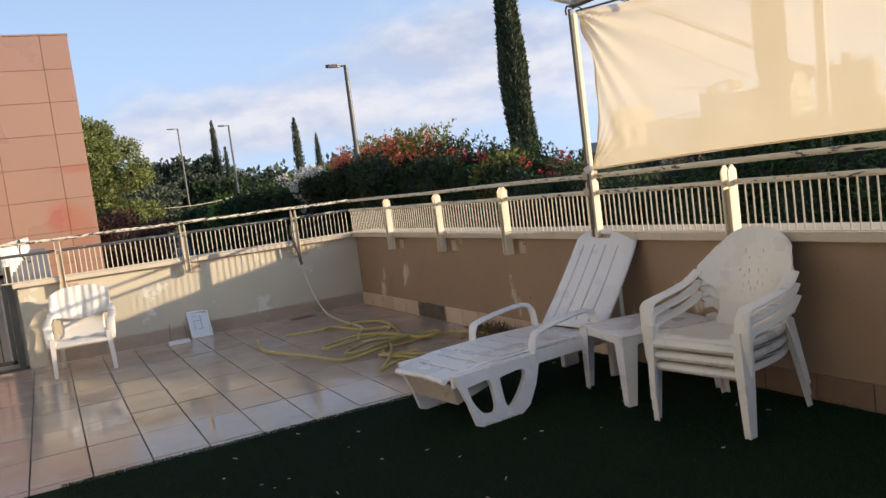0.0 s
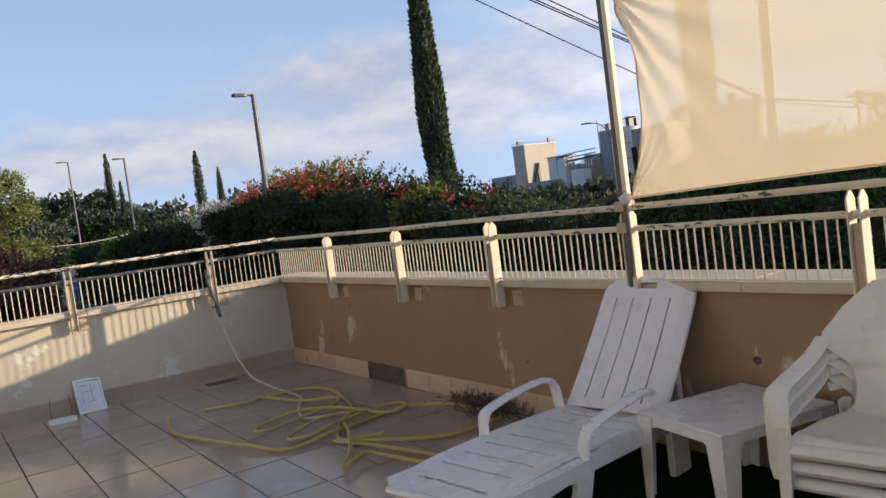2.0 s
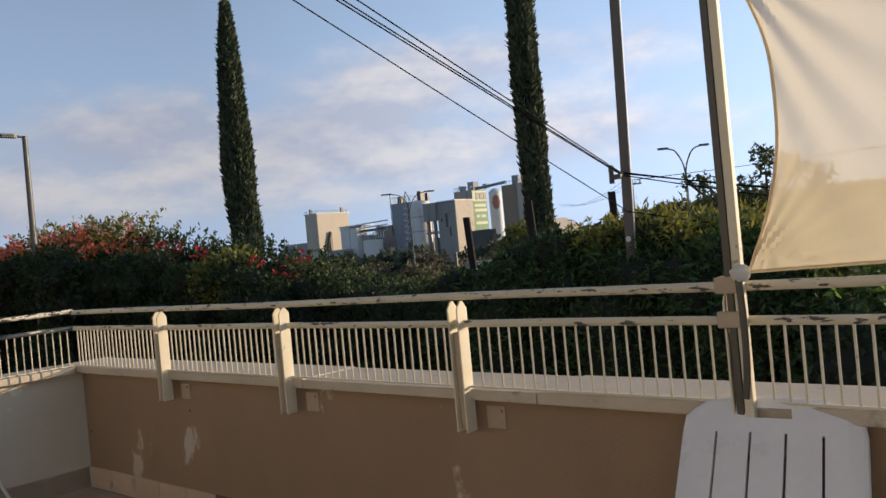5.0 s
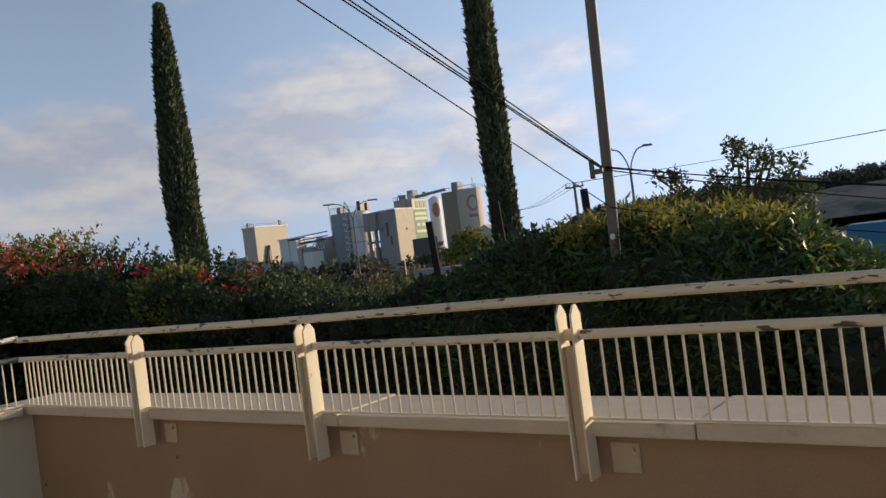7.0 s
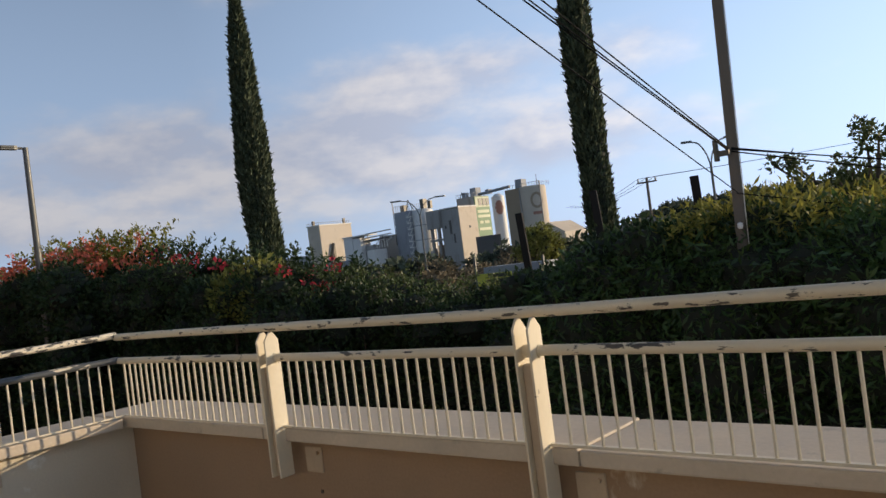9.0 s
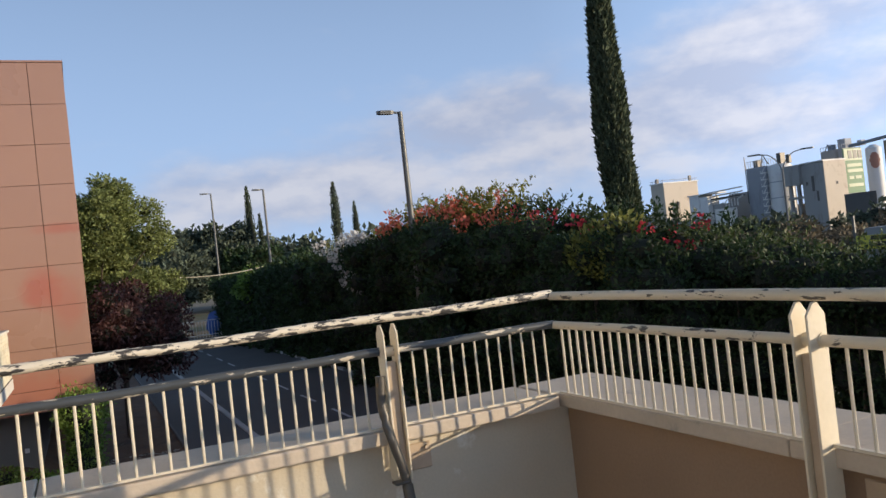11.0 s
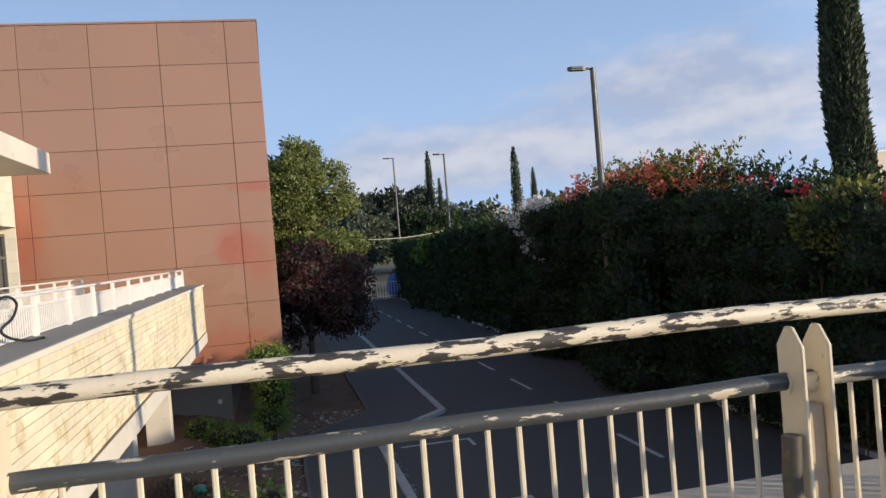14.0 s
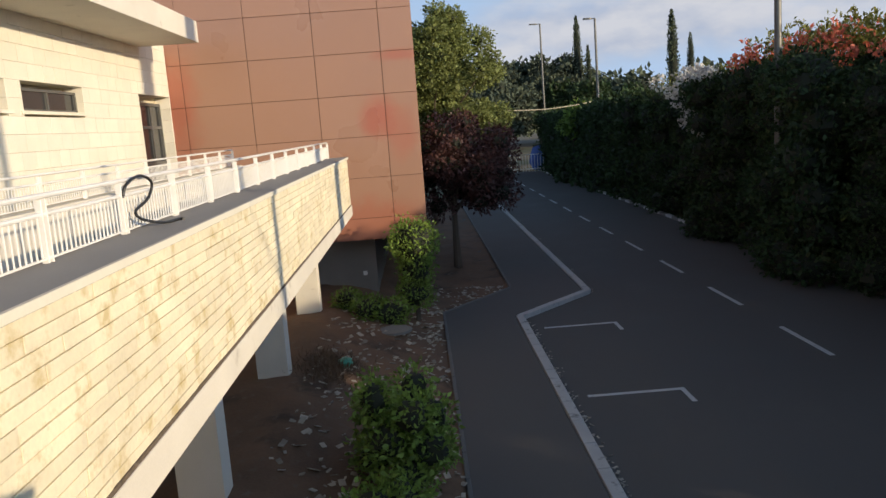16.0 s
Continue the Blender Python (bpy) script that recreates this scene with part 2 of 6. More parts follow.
M["panel"] = material("orange_panel", (0.335, 0.188, 0.127), 0.36, var=0.05, scale=0.5, bump=0.02, random_tint=0.035)


def stain_and_bounce(m, color, marks):
    """Blotches of another colour round given places: (place, radii, weight)."""
    nt = m.node_tree
    N, L = nt.nodes.new, nt.links.new
    b = nt.nodes["Principled BSDF"]
    col = b.inputs["Base Color"].links[0].from_socket
    geo = N("ShaderNodeNewGeometry")
    wob = N("ShaderNodeTexNoise")
    wob.inputs["Scale"].default_value, wob.inputs["Detail"].default_value = 1.6, 4
    L(geo.outputs["Position"], wob.inputs["Vector"])
    for place, radii, weight in marks:
        d = N("ShaderNodeVectorMath")
        d.operation = "SUBTRACT"
        d.inputs[1].default_value = place
        L(geo.outputs["Position"], d.inputs[0])
        q = N("ShaderNodeVectorMath")
        q.operation = "DIVIDE"
        q.inputs[1].default_value = radii
        L(d.outputs[0], q.inputs[0])
        ln = N("ShaderNodeVectorMath")
        ln.operation = "LENGTH"
        L(q.outputs[0], ln.inputs[0])
        ad = N("ShaderNodeMath")
        ad.operation = "MULTIPLY_ADD"
        ad.inputs[1].default_value = 0.9
        L(wob.outputs["Fac"], ad.inputs[0]), L(ln.outputs["Value"], ad.inputs[2])
        mr = N("ShaderNodeMapRange")
        mr.interpolation_type = "SMOOTHSTEP"
        mr.inputs[1].default_value, mr.inputs[2].default_value, mr.inputs[3].default_value, mr.inputs[4].default_value = 0.7, 1.5, weight, 0.0
        L(ad.outputs[0], mr.inputs[0])
        mx = N("ShaderNodeMix")
        mx.data_type = "RGBA"
        mx.inputs[7].default_value = (*color, 1)
        L(mr.outputs[0], mx.inputs[0]), L(col, mx.inputs[6])
        col = mx.outputs[2]
    L(col, b.inputs["Base Color"])


# three stains, then two marks that paint warm bounce light from the wing
stain_and_bounce(M["panel"], (0.36, 0.10, 0.06), (((-22.3, -2.75, 1.95), (1, 0.7, 0.75), 0.75), ((-22.3, -2.0, 3.57), (1, 0.9, 0.22), 0.6), ((-22.3, -2.1, 1.4), (1, 0.6, 1.0), 0.45),
      ((-22.3, -8.4, 2.6), (1, 0.9, 2.2), 0.65), ((-22.3, -3.5, -1.2), (1, 3.2, 1.1), 0.5)))
M["joint"] = material("panel_joint", (0.09, 0.045, 0.03), 0.9)
M["concrete"] = material("grey_concrete", (0.2, 0.19, 0.175), 0.9, var=0.15, scale=1.5, bump=0.3)
M["stone"] = material("cream_stone", (0.75, 0.67, 0.49), 0.85, var=0.16, scale=3, bump=0.6, fine=28, random_tint=0.07, spots=((0.56, 0.45, 0.24), 0.53, 0.68, 5))
M["stone_wall"] = material("pale_stone", (0.72, 0.68, 0.57), 0.85, var=0.07, scale=2, bump=0.25, fine=30, random_tint=0.035)
M["stone_joint"] = material("stone_joint", (0.63, 0.56, 0.41), 0.95, var=0.2)
M["render_white"] = material("white_render", (0.66, 0.62, 0.54), 0.85, var=0.1, scale=1.2, bump=0.2, spots=((0.4, 0.36, 0.3), 0.62, 0.75, 2))
M["deck"] = material("grey_cap", (0.30, 0.28, 0.26), 0.85, var=0.1, scale=2, bump=0.2)
M["bark"] = material("bark", (0.1, 0.075, 0.055), 0.95, var=0.3, scale=6, bump=0.8, streak=(1, 1, 0.2))
M["leaf"] = material("hedge_leaf", (0.043, 0.073, 0.027), 0.55, var=0.35, scale=0.45, bump=0, island=True, random_tint=0.45, trans=0.3, spec=0.3)
# yellow green that paints sunlight on the oleander's top leaves
M["leaf_sunlit"] = material("sunlit_leaf", (0.25, 0.235, 0.05), 0.5, var=0.3, scale=0.9, bump=0, island=True, random_tint=0.45, trans=0.4, spec=0.3)
M["leaf_fresh"] = material("fresh_leaf", (0.062, 0.115, 0.034), 0.45, var=0.35, scale=0.9, bump=0, island=True, random_tint=0.45, trans=0.35, spec=0.4)
M["leaf_light"] = material("bright_leaf", (0.19, 0.29, 0.06), 0.5, var=0.3, scale=0.9, bump=0, island=True, random_tint=0.4, trans=0.35, spec=0.3)
M["leaf_olive"] = material("olive_leaf", (0.20, 0.205, 0.05), 0.55, var=0.3, scale=0.6, bump=0, island=True, random_tint=0.5, trans=0.35, spec=0.3)
M["leaf_mid"] = material("dull_leaf", (0.085, 0.112, 0.04), 0.55, var=0.35, scale=0.9, bump=0, island=True, random_tint=0.5, trans=0.3, spec=0.3)
M["leaf_grey"] = material("greyish_leaf", (0.19, 0.22, 0.075), 0.6, var=0.3, scale=0.7, bump=0, island=True, random_tint=0.5, trans=0.3, spec=0.2)
M["leaf_cypress"] = material("cypress_leaf", (0.075, 0.095, 0.055), 0.75, var=0.3, scale=0.8, bump=0, island=True, random_tint=0.5, trans=0.1, spec=0.2)
M["leaf_plum"] = material("plum_leaf", (0.095, 0.048, 0.045), 0.6, var=0.3, scale=0.7, bump=0, island=True, random_tint=0.5, trans=0.25, spec=0.3)
M["leaf_dry"] = material("dry_leaf", (0.15, 0.125, 0.085), 0.8, var=0.3, scale=0.3, bump=0, island=True, random_tint=0.4, trans=0.15, spec=0.1)
# paler, greyer green that paints distance haze into the leaves
M["leaf_far"] = material("far_leaf", (0.095, 0.115, 0.08), 0.8, var=0.3, scale=0.2, bump=0, island=True, random_tint=0.4, trans=0.15, spec=0.1)
# near-black: the shade inside foliage is put into this colour
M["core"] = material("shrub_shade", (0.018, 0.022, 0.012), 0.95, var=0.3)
M["fl_orange"] = material("orange_bract", (0.72, 0.18, 0.10), 0.6, var=0.25, scale=1, bump=0, island=True, random_tint=0.35, trans=0.35)
M["fl_red"] = material("magenta_bract", (0.55, 0.05, 0.07), 0.6, var=0.2, scale=1, bump=0, island=True, random_tint=0.3, trans=0.35)
M["fl_white"] = material("white_bract", (0.62, 0.60, 0.56), 0.6, var=0.15, scale=1, bump=0, island=True, random_tint=0.2, trans=0.3)
M["wood_pole"] = material("weathered_pole", (0.15, 0.125, 0.10), 0.85, var=0.25, scale=4, bump=0.5, streak=(4, 4, 0.3))
M["cable"] = material("cable", (0.012, 0.012, 0.013), 0.9, spec=0.1)
M["black_timber"] = material("black_timber", (0.025, 0.022, 0.02), 0.9, var=0.2, spec=0.2)
M["works_dark"] = material("works_dark", (0.13, 0.12, 0.11), 0.9, var=0.3, scale=0.1, bump=0)
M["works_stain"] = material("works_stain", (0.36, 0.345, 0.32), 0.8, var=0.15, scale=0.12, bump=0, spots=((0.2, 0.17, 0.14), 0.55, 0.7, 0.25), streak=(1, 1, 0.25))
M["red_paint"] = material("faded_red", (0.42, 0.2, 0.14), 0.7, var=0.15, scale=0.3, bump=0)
# darker tan: paints shade on the silo house, also colours the emblem
M["tan_dark"] = material("dark_tan", (0.36, 0.27, 0.18), 0.8, var=0.12, scale=0.3, bump=0)
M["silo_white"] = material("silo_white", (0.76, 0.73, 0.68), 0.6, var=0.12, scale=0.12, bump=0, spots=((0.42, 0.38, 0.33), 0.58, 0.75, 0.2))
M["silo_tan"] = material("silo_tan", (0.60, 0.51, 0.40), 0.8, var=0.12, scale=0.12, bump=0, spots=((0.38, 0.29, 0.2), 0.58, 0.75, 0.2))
M["shed_grey"] = material("shed_grey", (0.33, 0.34, 0.36), 0.7, var=0.12, scale=0.1, bump=0, spots=((0.24, 0.24, 0.25), 0.55, 0.7, 0.3), streak=(1, 1, 0.2))
M["sign_green"] = material("sign_green", (0.10, 0.22, 0.10), 0.6)
M["sign_pale"] = material("sign_pale", (0.55, 0.58, 0.40), 0.6)
M["sign_yellow"] = material("sign_yellow", (0.65, 0.6, 0.08), 0.5)
M["blue_sheet"] = material("blue_sheet", (0.04, 0.14, 0.26), 0.6, var=0.15, scale=1)
M["blue_tarp"] = material("blue_tarp", (0.09, 0.16, 0.42), 0.7, var=0.2, scale=2)
M["teal"] = material("teal_sheet", (0.04, 0.22, 0.36), 0.6, var=0.1, scale=0.5)
M["litter"] = material("pale_litter", (0.40, 0.34, 0.27), 0.8, var=0.2, scale=8, bump=0, island=True, random_tint=0.4)
M["green_bag"] = material("green_bag", (0.05, 0.3, 0.2), 0.4, var=0.1, scale=9)
M["hill"] = material("hillside", (0.27, 0.195, 0.135), 0.95, var=0.3, scale=0.03, bump=0, spots=((0.05, 0.06, 0.035), 0.45, 0.6, 0.07))


def make_glass():
    m = bpy.data.materials.new("dark_glass")
    m.use_nodes = True
    b = m.node_tree.nodes["Principled BSDF"]
    b.inputs["Base Color"].default_value = (0.03, 0.032, 0.035, 1)
    b.inputs["Roughness"].default_value = 0.06
    return m


M["glass"] = make_glass()


# ---- mesh helpers ----
class Geo:
    """Collects vertices and faces of one mesh."""

    def __init__(self):
        self.v, self.f = [], []

    def add(self, vs, fs):
        k = len(self.v)
        self.v += [tuple(p) for p in vs]
        self.f += [tuple(i + k for i in q) for q in fs]
        return self

    def box(self, x0, x1, y0, y1, z0, z1, m=None):
        vs = [Vector(p) for p in ((x0, y0, z0), (x1, y0, z0), (x1, y1, z0), (x0, y1, z0), (x0, y0, z1), (x1, y0, z1), (x1, y1, z1), (x0, y1, z1))]
        if m:
            vs = [m @ p for p in vs]
        return self.add(vs, [(3, 2, 1, 0), (4, 5, 6, 7), (0, 1, 5, 4), (1, 2, 6, 5), (2, 3, 7, 6), (3, 0, 4, 7)])

    def prism(self, outline, z0, z1, m=None):
        n = len(outline)
        vs = [Vector((x, y, z)) for z in (z0, z1) for x, y in outline]
        if m:
            vs = [m @ p for p in vs]
        fs = [tuple(reversed(range(n))), tuple(range(n, 2 * n))] + [(i, (i + 1) % n, n + (i + 1) % n, n + i) for i in range(n)]
        return self.add(vs, fs)

    def tube(self, pts, r, n=8, flat=1.0, cap=True):
        """A tube along pts; r a number or one per point; flat squashes it along the second axis."""
        pts = [Vector(p) for p in pts]
        rs = r if isinstance(r, (list, tuple)) else [r] * len(pts)
        vs, side = [], None
        for i, p in enumerate(pts):
            d = (pts[min(i + 1, len(pts) - 1)] - pts[max(i - 1, 0)]).normalized()
            ref = Vector((0, 0, 1)) if abs(d.z) < 0.95 else Vector((0, 1, 0))
            a = d.cross(ref).normalized()
            if side and a.dot(side) < 0:
                a = -a
            side = a
            b = d.cross(a)
            vs += [p + rs[i] * (math.cos(2 * math.pi * k / n) * a + flat * math.sin(2 * math.pi * k / n) * b) for k in range(n)]
        fs = [(i * n + k, i * n + (k + 1) % n, (i + 1) * n + (k + 1) % n, (i + 1) * n + k) for i in range(len(pts) - 1) for k in range(n)]
        if cap:
            fs += [tuple(reversed(range(n))), tuple(range((len(pts) - 1) * n, len(pts) * n))]
        return self.add(vs, fs)

    def lathe(self, rings, n=16, cx=0, cy=0):
        """rings: (radius, z) from below to above."""
        vs = [(cx + r * math.cos(2 * math.pi * k / n), cy + r * math.sin(2 * math.pi * k / n), z) for r, z in rings for k in range(n)]
        fs = [(i * n + k, i * n + (k + 1) % n, (i + 1) * n + (k + 1) % n, (i + 1) * n + k) for i in range(len(rings) - 1) for k in range(n)]
        fs += [tuple(reversed(range(n))), tuple(range((len(rings) - 1) * n, len(rings) * n))]
        return self.add(vs, fs)

    def mesh(self, name, mat, bevel=0.0, smooth=False, seg=2):
        me = bpy.data.meshes.new(name)
        me.from_pydata(self.v, [], self.f)
        bm = bmesh.new()
        bm.from_mesh(me)
        bmesh.ops.recalc_face_normals(bm, faces=bm.faces)
        if bevel:
            edges = [e for e in bm.edges if len(e.link_faces) == 2 and e.calc_face_angle() > 0.6]
            bmesh.ops.bevel(bm, geom=edges, offset=bevel, segments=seg, affect="EDGES", profile=0.6, clamp_overlap=True)
        bm.to_mesh(me)
        bm.free()
        if smooth:
            for p in me.polygons:
                p.use_smooth = True
            me.set_sharp_from_angle(angle=0.7)
        me.materials.append(mat)
        return me


def part(name, geo, mat, parent=None, label="", bevel=0.0, smooth=False, at=None, kind=""):
    """One mesh object from a Geo or a finished mesh, under a thing or a part."""
    me = geo.mesh(name, mat, bevel, smooth) if isinstance(geo, Geo) else geo
    ob = new(name, me)
    if parent:
        ob.parent = parent
    if at:
        ob.matrix_local = at if isinstance(at, Matrix) else Matrix.Translation(at)
    return tagged(ob, label=label, kind=kind)


def thing(name, label, category, group="", kind="", at=(0, 0, 0), turn=0):
    ob = new(name)
    ob.empty_display_size = 0.1
    ob.matrix_world = pose(*at, 0, 0, turn)
    return tagged(ob, label, category, group, kind)


RNG = np.random.default_rng(7)


def leaf_mesh(name, mat, centres, size, up=0.0, spread=0.35, slim=0.5, seed=1, normals=None):
    """Many small bent leaves (two quads each), one at each centre. up: how far they point upward; normals: the way they face."""
    rng = np.random.default_rng(seed)
    c = np.asarray(centres, float)
    n = len(c)
    s = (size * (1 + spread * rng.uniform(-1, 1, n)))[:, None]
    d = rng.normal(size=(n, 3))
    d[:, 2] += up
    if normals is not None:
        d += 0.9 * normals
    d /= np.linalg.norm(d, axis=1)[:, None]
    r = rng.normal(size=(n, 3))
    a = np.cross(d, r)
    a /= np.linalg.norm(a, axis=1)[:, None] + 1e-9
    b = np.cross(d, a)
    v = np.stack([c, c + 0.5 * s * d + slim * 0.5 * s * a + 0.08 * s * b, c + s * d - 0.12 * s * b, c + 0.5 * s * d - slim * 0.5 * s * a + 0.08 * s * b], 1).reshape(-1, 3)
    me = bpy.data.meshes.new(name)
    me.vertices.add(4 * n)
    me.vertices.foreach_set("co", v.ravel())
    me.loops.add(4 * n)
    me.loops.foreach_set("vertex_index", np.arange(4 * n, dtype=np.int32))
    me.polygons.add(n)
    me.polygons.foreach_set("loop_start", np.arange(0, 4 * n, 4, dtype=np.int32))
    me.polygons.foreach_set("loop_total", np.full(n, 4, dtype=np.int32))
    me.update(calc_edges=True)
    me.materials.append(mat)
    return me


def blob_points(blobs, per_m2, seed, shell=0.35):
    """Points near the skins of ellipsoid clumps (x, y, z, rx, ry, rz), thinned at random, with outward directions."""
    rng = np.random.default_rng(seed)
    P, D = [], []
    for x, y, z, rx, ry, rz in blobs:
        k = max(6, int(per_m2 * 4 * math.pi * ((rx * ry + rx * rz + ry * rz) / 3)))
        d = rng.normal(size=(k, 3))
        d /= np.linalg.norm(d, axis=1)[:, None]
        r = 1 - shell * rng.random(k) ** 1.5 + 0.10 * rng.normal(size=k)
        P.append(np.array((x, y, z)) + d * r[:, None] * (rx, ry, rz))
        D.append(d)
    return np.concatenate(P), np.concatenate(D)


def core_geo(blobs, shrink=0.72, seed=3):
    """Rough inside of a shrub: lumpy low spheres that close the gaps between leaves, coloured dark to paint the shade
    there.
    """
    g = Geo()
    rng = np.random.default_rng(seed)
    for x, y, z, rx, ry, rz in blobs:
        n = 8
        vs, fs = [], []
        for i in range(1, 5):
            t = math.pi * i / 5
            for k in range(n):
                q = shrink * (0.85 + 0.3 * rng.random())
                vs.append((x + q * rx * math.sin(t) * math.cos(2 * math.pi * k / n), y + q * ry * math.sin(t) * math.sin(2 * math.pi * k / n), z + q * rz * math.cos(t)))
        top, bot = len(vs), len(vs) + 1
        vs += [(x, y, z + shrink * rz), (x, y, z - shrink * rz)]
        for i in range(3):
            fs += [(i * n + k, (i + 1) * n + k, (i + 1) * n + (k + 1) % n, i * n + (k + 1) % n) for k in range(n)]
        fs += [(top, k, (k + 1) % n) for k in range(n)] + [(bot, 3 * n + (k + 1) % n, 3 * n + k) for k in range(n)]
        g.add(vs, fs)
    return g

# ---- ground, road, pavement ----
GZ = -4.0
part("ground", Geo().box(-900, 900, -900, 1500, GZ - 0.6, GZ - 0.06), M["earth"], label="dry earth and scrub reaching the horizon", kind="structure")["category"] = "ground"
part("road", Geo().box(-83, 40, 0.55, 10.85, GZ - 0.3, GZ), M["asphalt"], label="dark grey worn asphalt road in shade", kind="structure")["category"] = "road"
pav = Geo().prism([(-60, 0.95), (-25.1, 0.98), (-22.3, -1.28), (40, -1.3), (40, 0.70), (-21.25, 0.66), (-23.85, 3.12), (-60, 3.12)], GZ - 0.3, GZ + 0.11)
part("pavement", pav, M["pavement"], label="grey asphalt pavement with a white painted kerb", kind="structure")["category"] = "pavement"


def kerb_line(a, b, width, step, mats, name, parent, lift=0.135):
    """Kerb stones laid end to end from a to b."""
    a, b = Vector(a), Vector(b)
    n = max(1, round((b - a).length / step))
    ang = math.degrees(math.atan2(b.y - a.y, b.x - a.x))
    l = (b - a).length / n
    mesh = [Geo().box(0.006, l - 0.006, -width / 2, width / 2, -0.2, lift).mesh(name, m, 0.012, seg=1) for m in mats]
    for i in range(n):
        p = a + (b - a) * i / n
        part(name, mesh[i % len(mesh)], None, parent, at=pose(p.x, p.y, GZ + 0.004 * (i % 3 == 1), 0, 0, ang))


near_kerb = thing("kerb", "white painted concrete kerb along the pavement", "kerb", kind="structure")
kerb_line((12, 0.79, 0), (-21.2, 0.79, 0), 0.22, 1.0, [M["kerb"]], "kerb_stone", near_kerb)
kerb_line((-21.2, 0.79, 0), (-23.8, 3.25, 0), 0.22, 1.0, [M["kerb"]], "kerb_stone", near_kerb)
kerb_line((-23.8, 3.25, 0), (-62, 3.25, 0), 0.22, 1.0, [M["kerb"]], "kerb_stone", near_kerb)
far_kerb = thing("kerb", "kerb of alternating white and bare stones below the hedge", "kerb", kind="structure")
kerb_line((-82, 10.9, 0), (14, 10.9, 0), 0.2, 1.0, [M["kerb"], M["kerb_bare"]], "kerb_stone", far_kerb)
edge = thing("edging", "thin dark concrete edging between pavement and soil", "edging", kind="structure")
kerb_line((6, -1.33, 0), (-22.3, -1.31, 0), 0.08, 1.0, [M["kerb_bare"]], "edging_stone", edge)
kerb_line((-22.3, -1.31, 0), (-25.1, 0.98, 0), 0.08, 1.0, [M["kerb_bare"]], "edging_stone", edge)
kerb_line((-25.1, 0.98, 0), (-58, 0.96, 0), 0.08, 1.0, [M["kerb_bare"]], "edging_stone", edge)

marks = thing("road_marking", "worn white centre dashes and parking bay lines", "road marking", kind="structure")
dash = Geo().box(-1.24, 1.24, -0.065, 0.065, 0, 0.004).mesh("dash", M["marking"])
for i in range(15):
    part("dash", dash, None, marks, at=(-17.2 - 4.88 * i, 6.92, GZ + 0.001))
for i in range(4):
    part("dash", dash, None, marks, at=(-12.3 + 4.88 * i, 6.92, GZ + 0.001))
bay = Geo().box(-0.06, 0.06, 1.3, 3.25, 0, 0.004).box(0.06, 0.75, 3.15, 3.25, 0, 0.004).mesh("bay_line", M["marking"])
for x in (-20.1, -14.7, -9.3, -3.9):
    part("bay_line", bay, None, marks, at=(x, 0, GZ + 0.001))


def soil_bed():
    """Uneven soil rising from the pavement to the piers of the walkway."""
    g = Geo()
    nx, ny = 110, 34
    for j in range(ny + 1):
        for i in range(nx + 1):
            x = -58 + 58.0 * i / nx
            y = 0.98 - 8.5 * j / ny
            edge_y = -1.3 if x > -22.3 else (-1.3 + (-22.3 - x) * 0.814 if x > -25.1 else 0.98)
            y = min(y, edge_y)
            d = max(0.0, -1.3 - y)
            z = GZ + 0.05 + 0.97 * min(1, d / 3.0) ** 0.8 + 0.10 * noise.noise((x * 0.9, y * 0.9, 1)) + 0.05 * noise.noise((x * 3, y * 3, 4))
            if y >= edge_y - 0.01:
                z = GZ + 0.06
            g.v.append((x, y, z))
    g.f += [(j * (nx + 1) + i, (j + 1) * (nx + 1) + i, (j + 1) * (nx + 1) + i + 1, j * (nx + 1) + i + 1) for j in range(ny) for i in range(nx)]
    ob = part("soil_bed", g, M["soil"], label="bare brown soil with dry leaves and rubbish", kind="structure", smooth=True)
    ob["category"] = "soil"


soil_bed()


def soil_z(x, y):
    d = max(0.0, -1.3 - y)
    return GZ + 0.05 + 0.97 * min(1, d / 3.0) ** 0.8 + 0.10 * noise.noise((x * 0.9, y * 0.9, 1)) + 0.05 * noise.noise((x * 3, y * 3, 4))


# ---- terrace ----
X1, Y1 = 13.0, -7.0      # far ends of the terrace
WB = -3.82               # end of the short parapet
part("building_base", Geo().box(-0.24, X1, Y1, 0.24, GZ - 0.1, -0.06), M["render_white"], label="rendered building below the terrace", kind="structure")["category"] = "building"
floor = part("floor", Geo().box(-0.2, X1, Y1, 0.2, -0.06, -0.008), M["grout"], label="terrace floor of beige tiles with dark joints", kind="structure")
floor["category"] = "floor"
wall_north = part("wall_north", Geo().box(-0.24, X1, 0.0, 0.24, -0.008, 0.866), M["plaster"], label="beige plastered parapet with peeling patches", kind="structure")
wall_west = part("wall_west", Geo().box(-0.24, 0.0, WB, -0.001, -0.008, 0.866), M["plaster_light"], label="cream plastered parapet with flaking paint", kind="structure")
for w in (wall_north, wall_west):
    w["category"] = "wall"
# rear house wall behind the viewer and end wall, plain
part("wall_south", Geo().box(-0.24, X1 + 0.3, Y1 - 0.3, Y1, -0.06, 3.4), M["stone_wall"], label="plain pale house wall behind the terrace", kind="structure")["category"] = "wall"
part("wall_east", Geo().box(X1, X1 + 0.3, Y1, 0.24, -0.06, 0.9), M["plaster"], label="plain plastered end wall", kind="structure")["category"] = "wall"


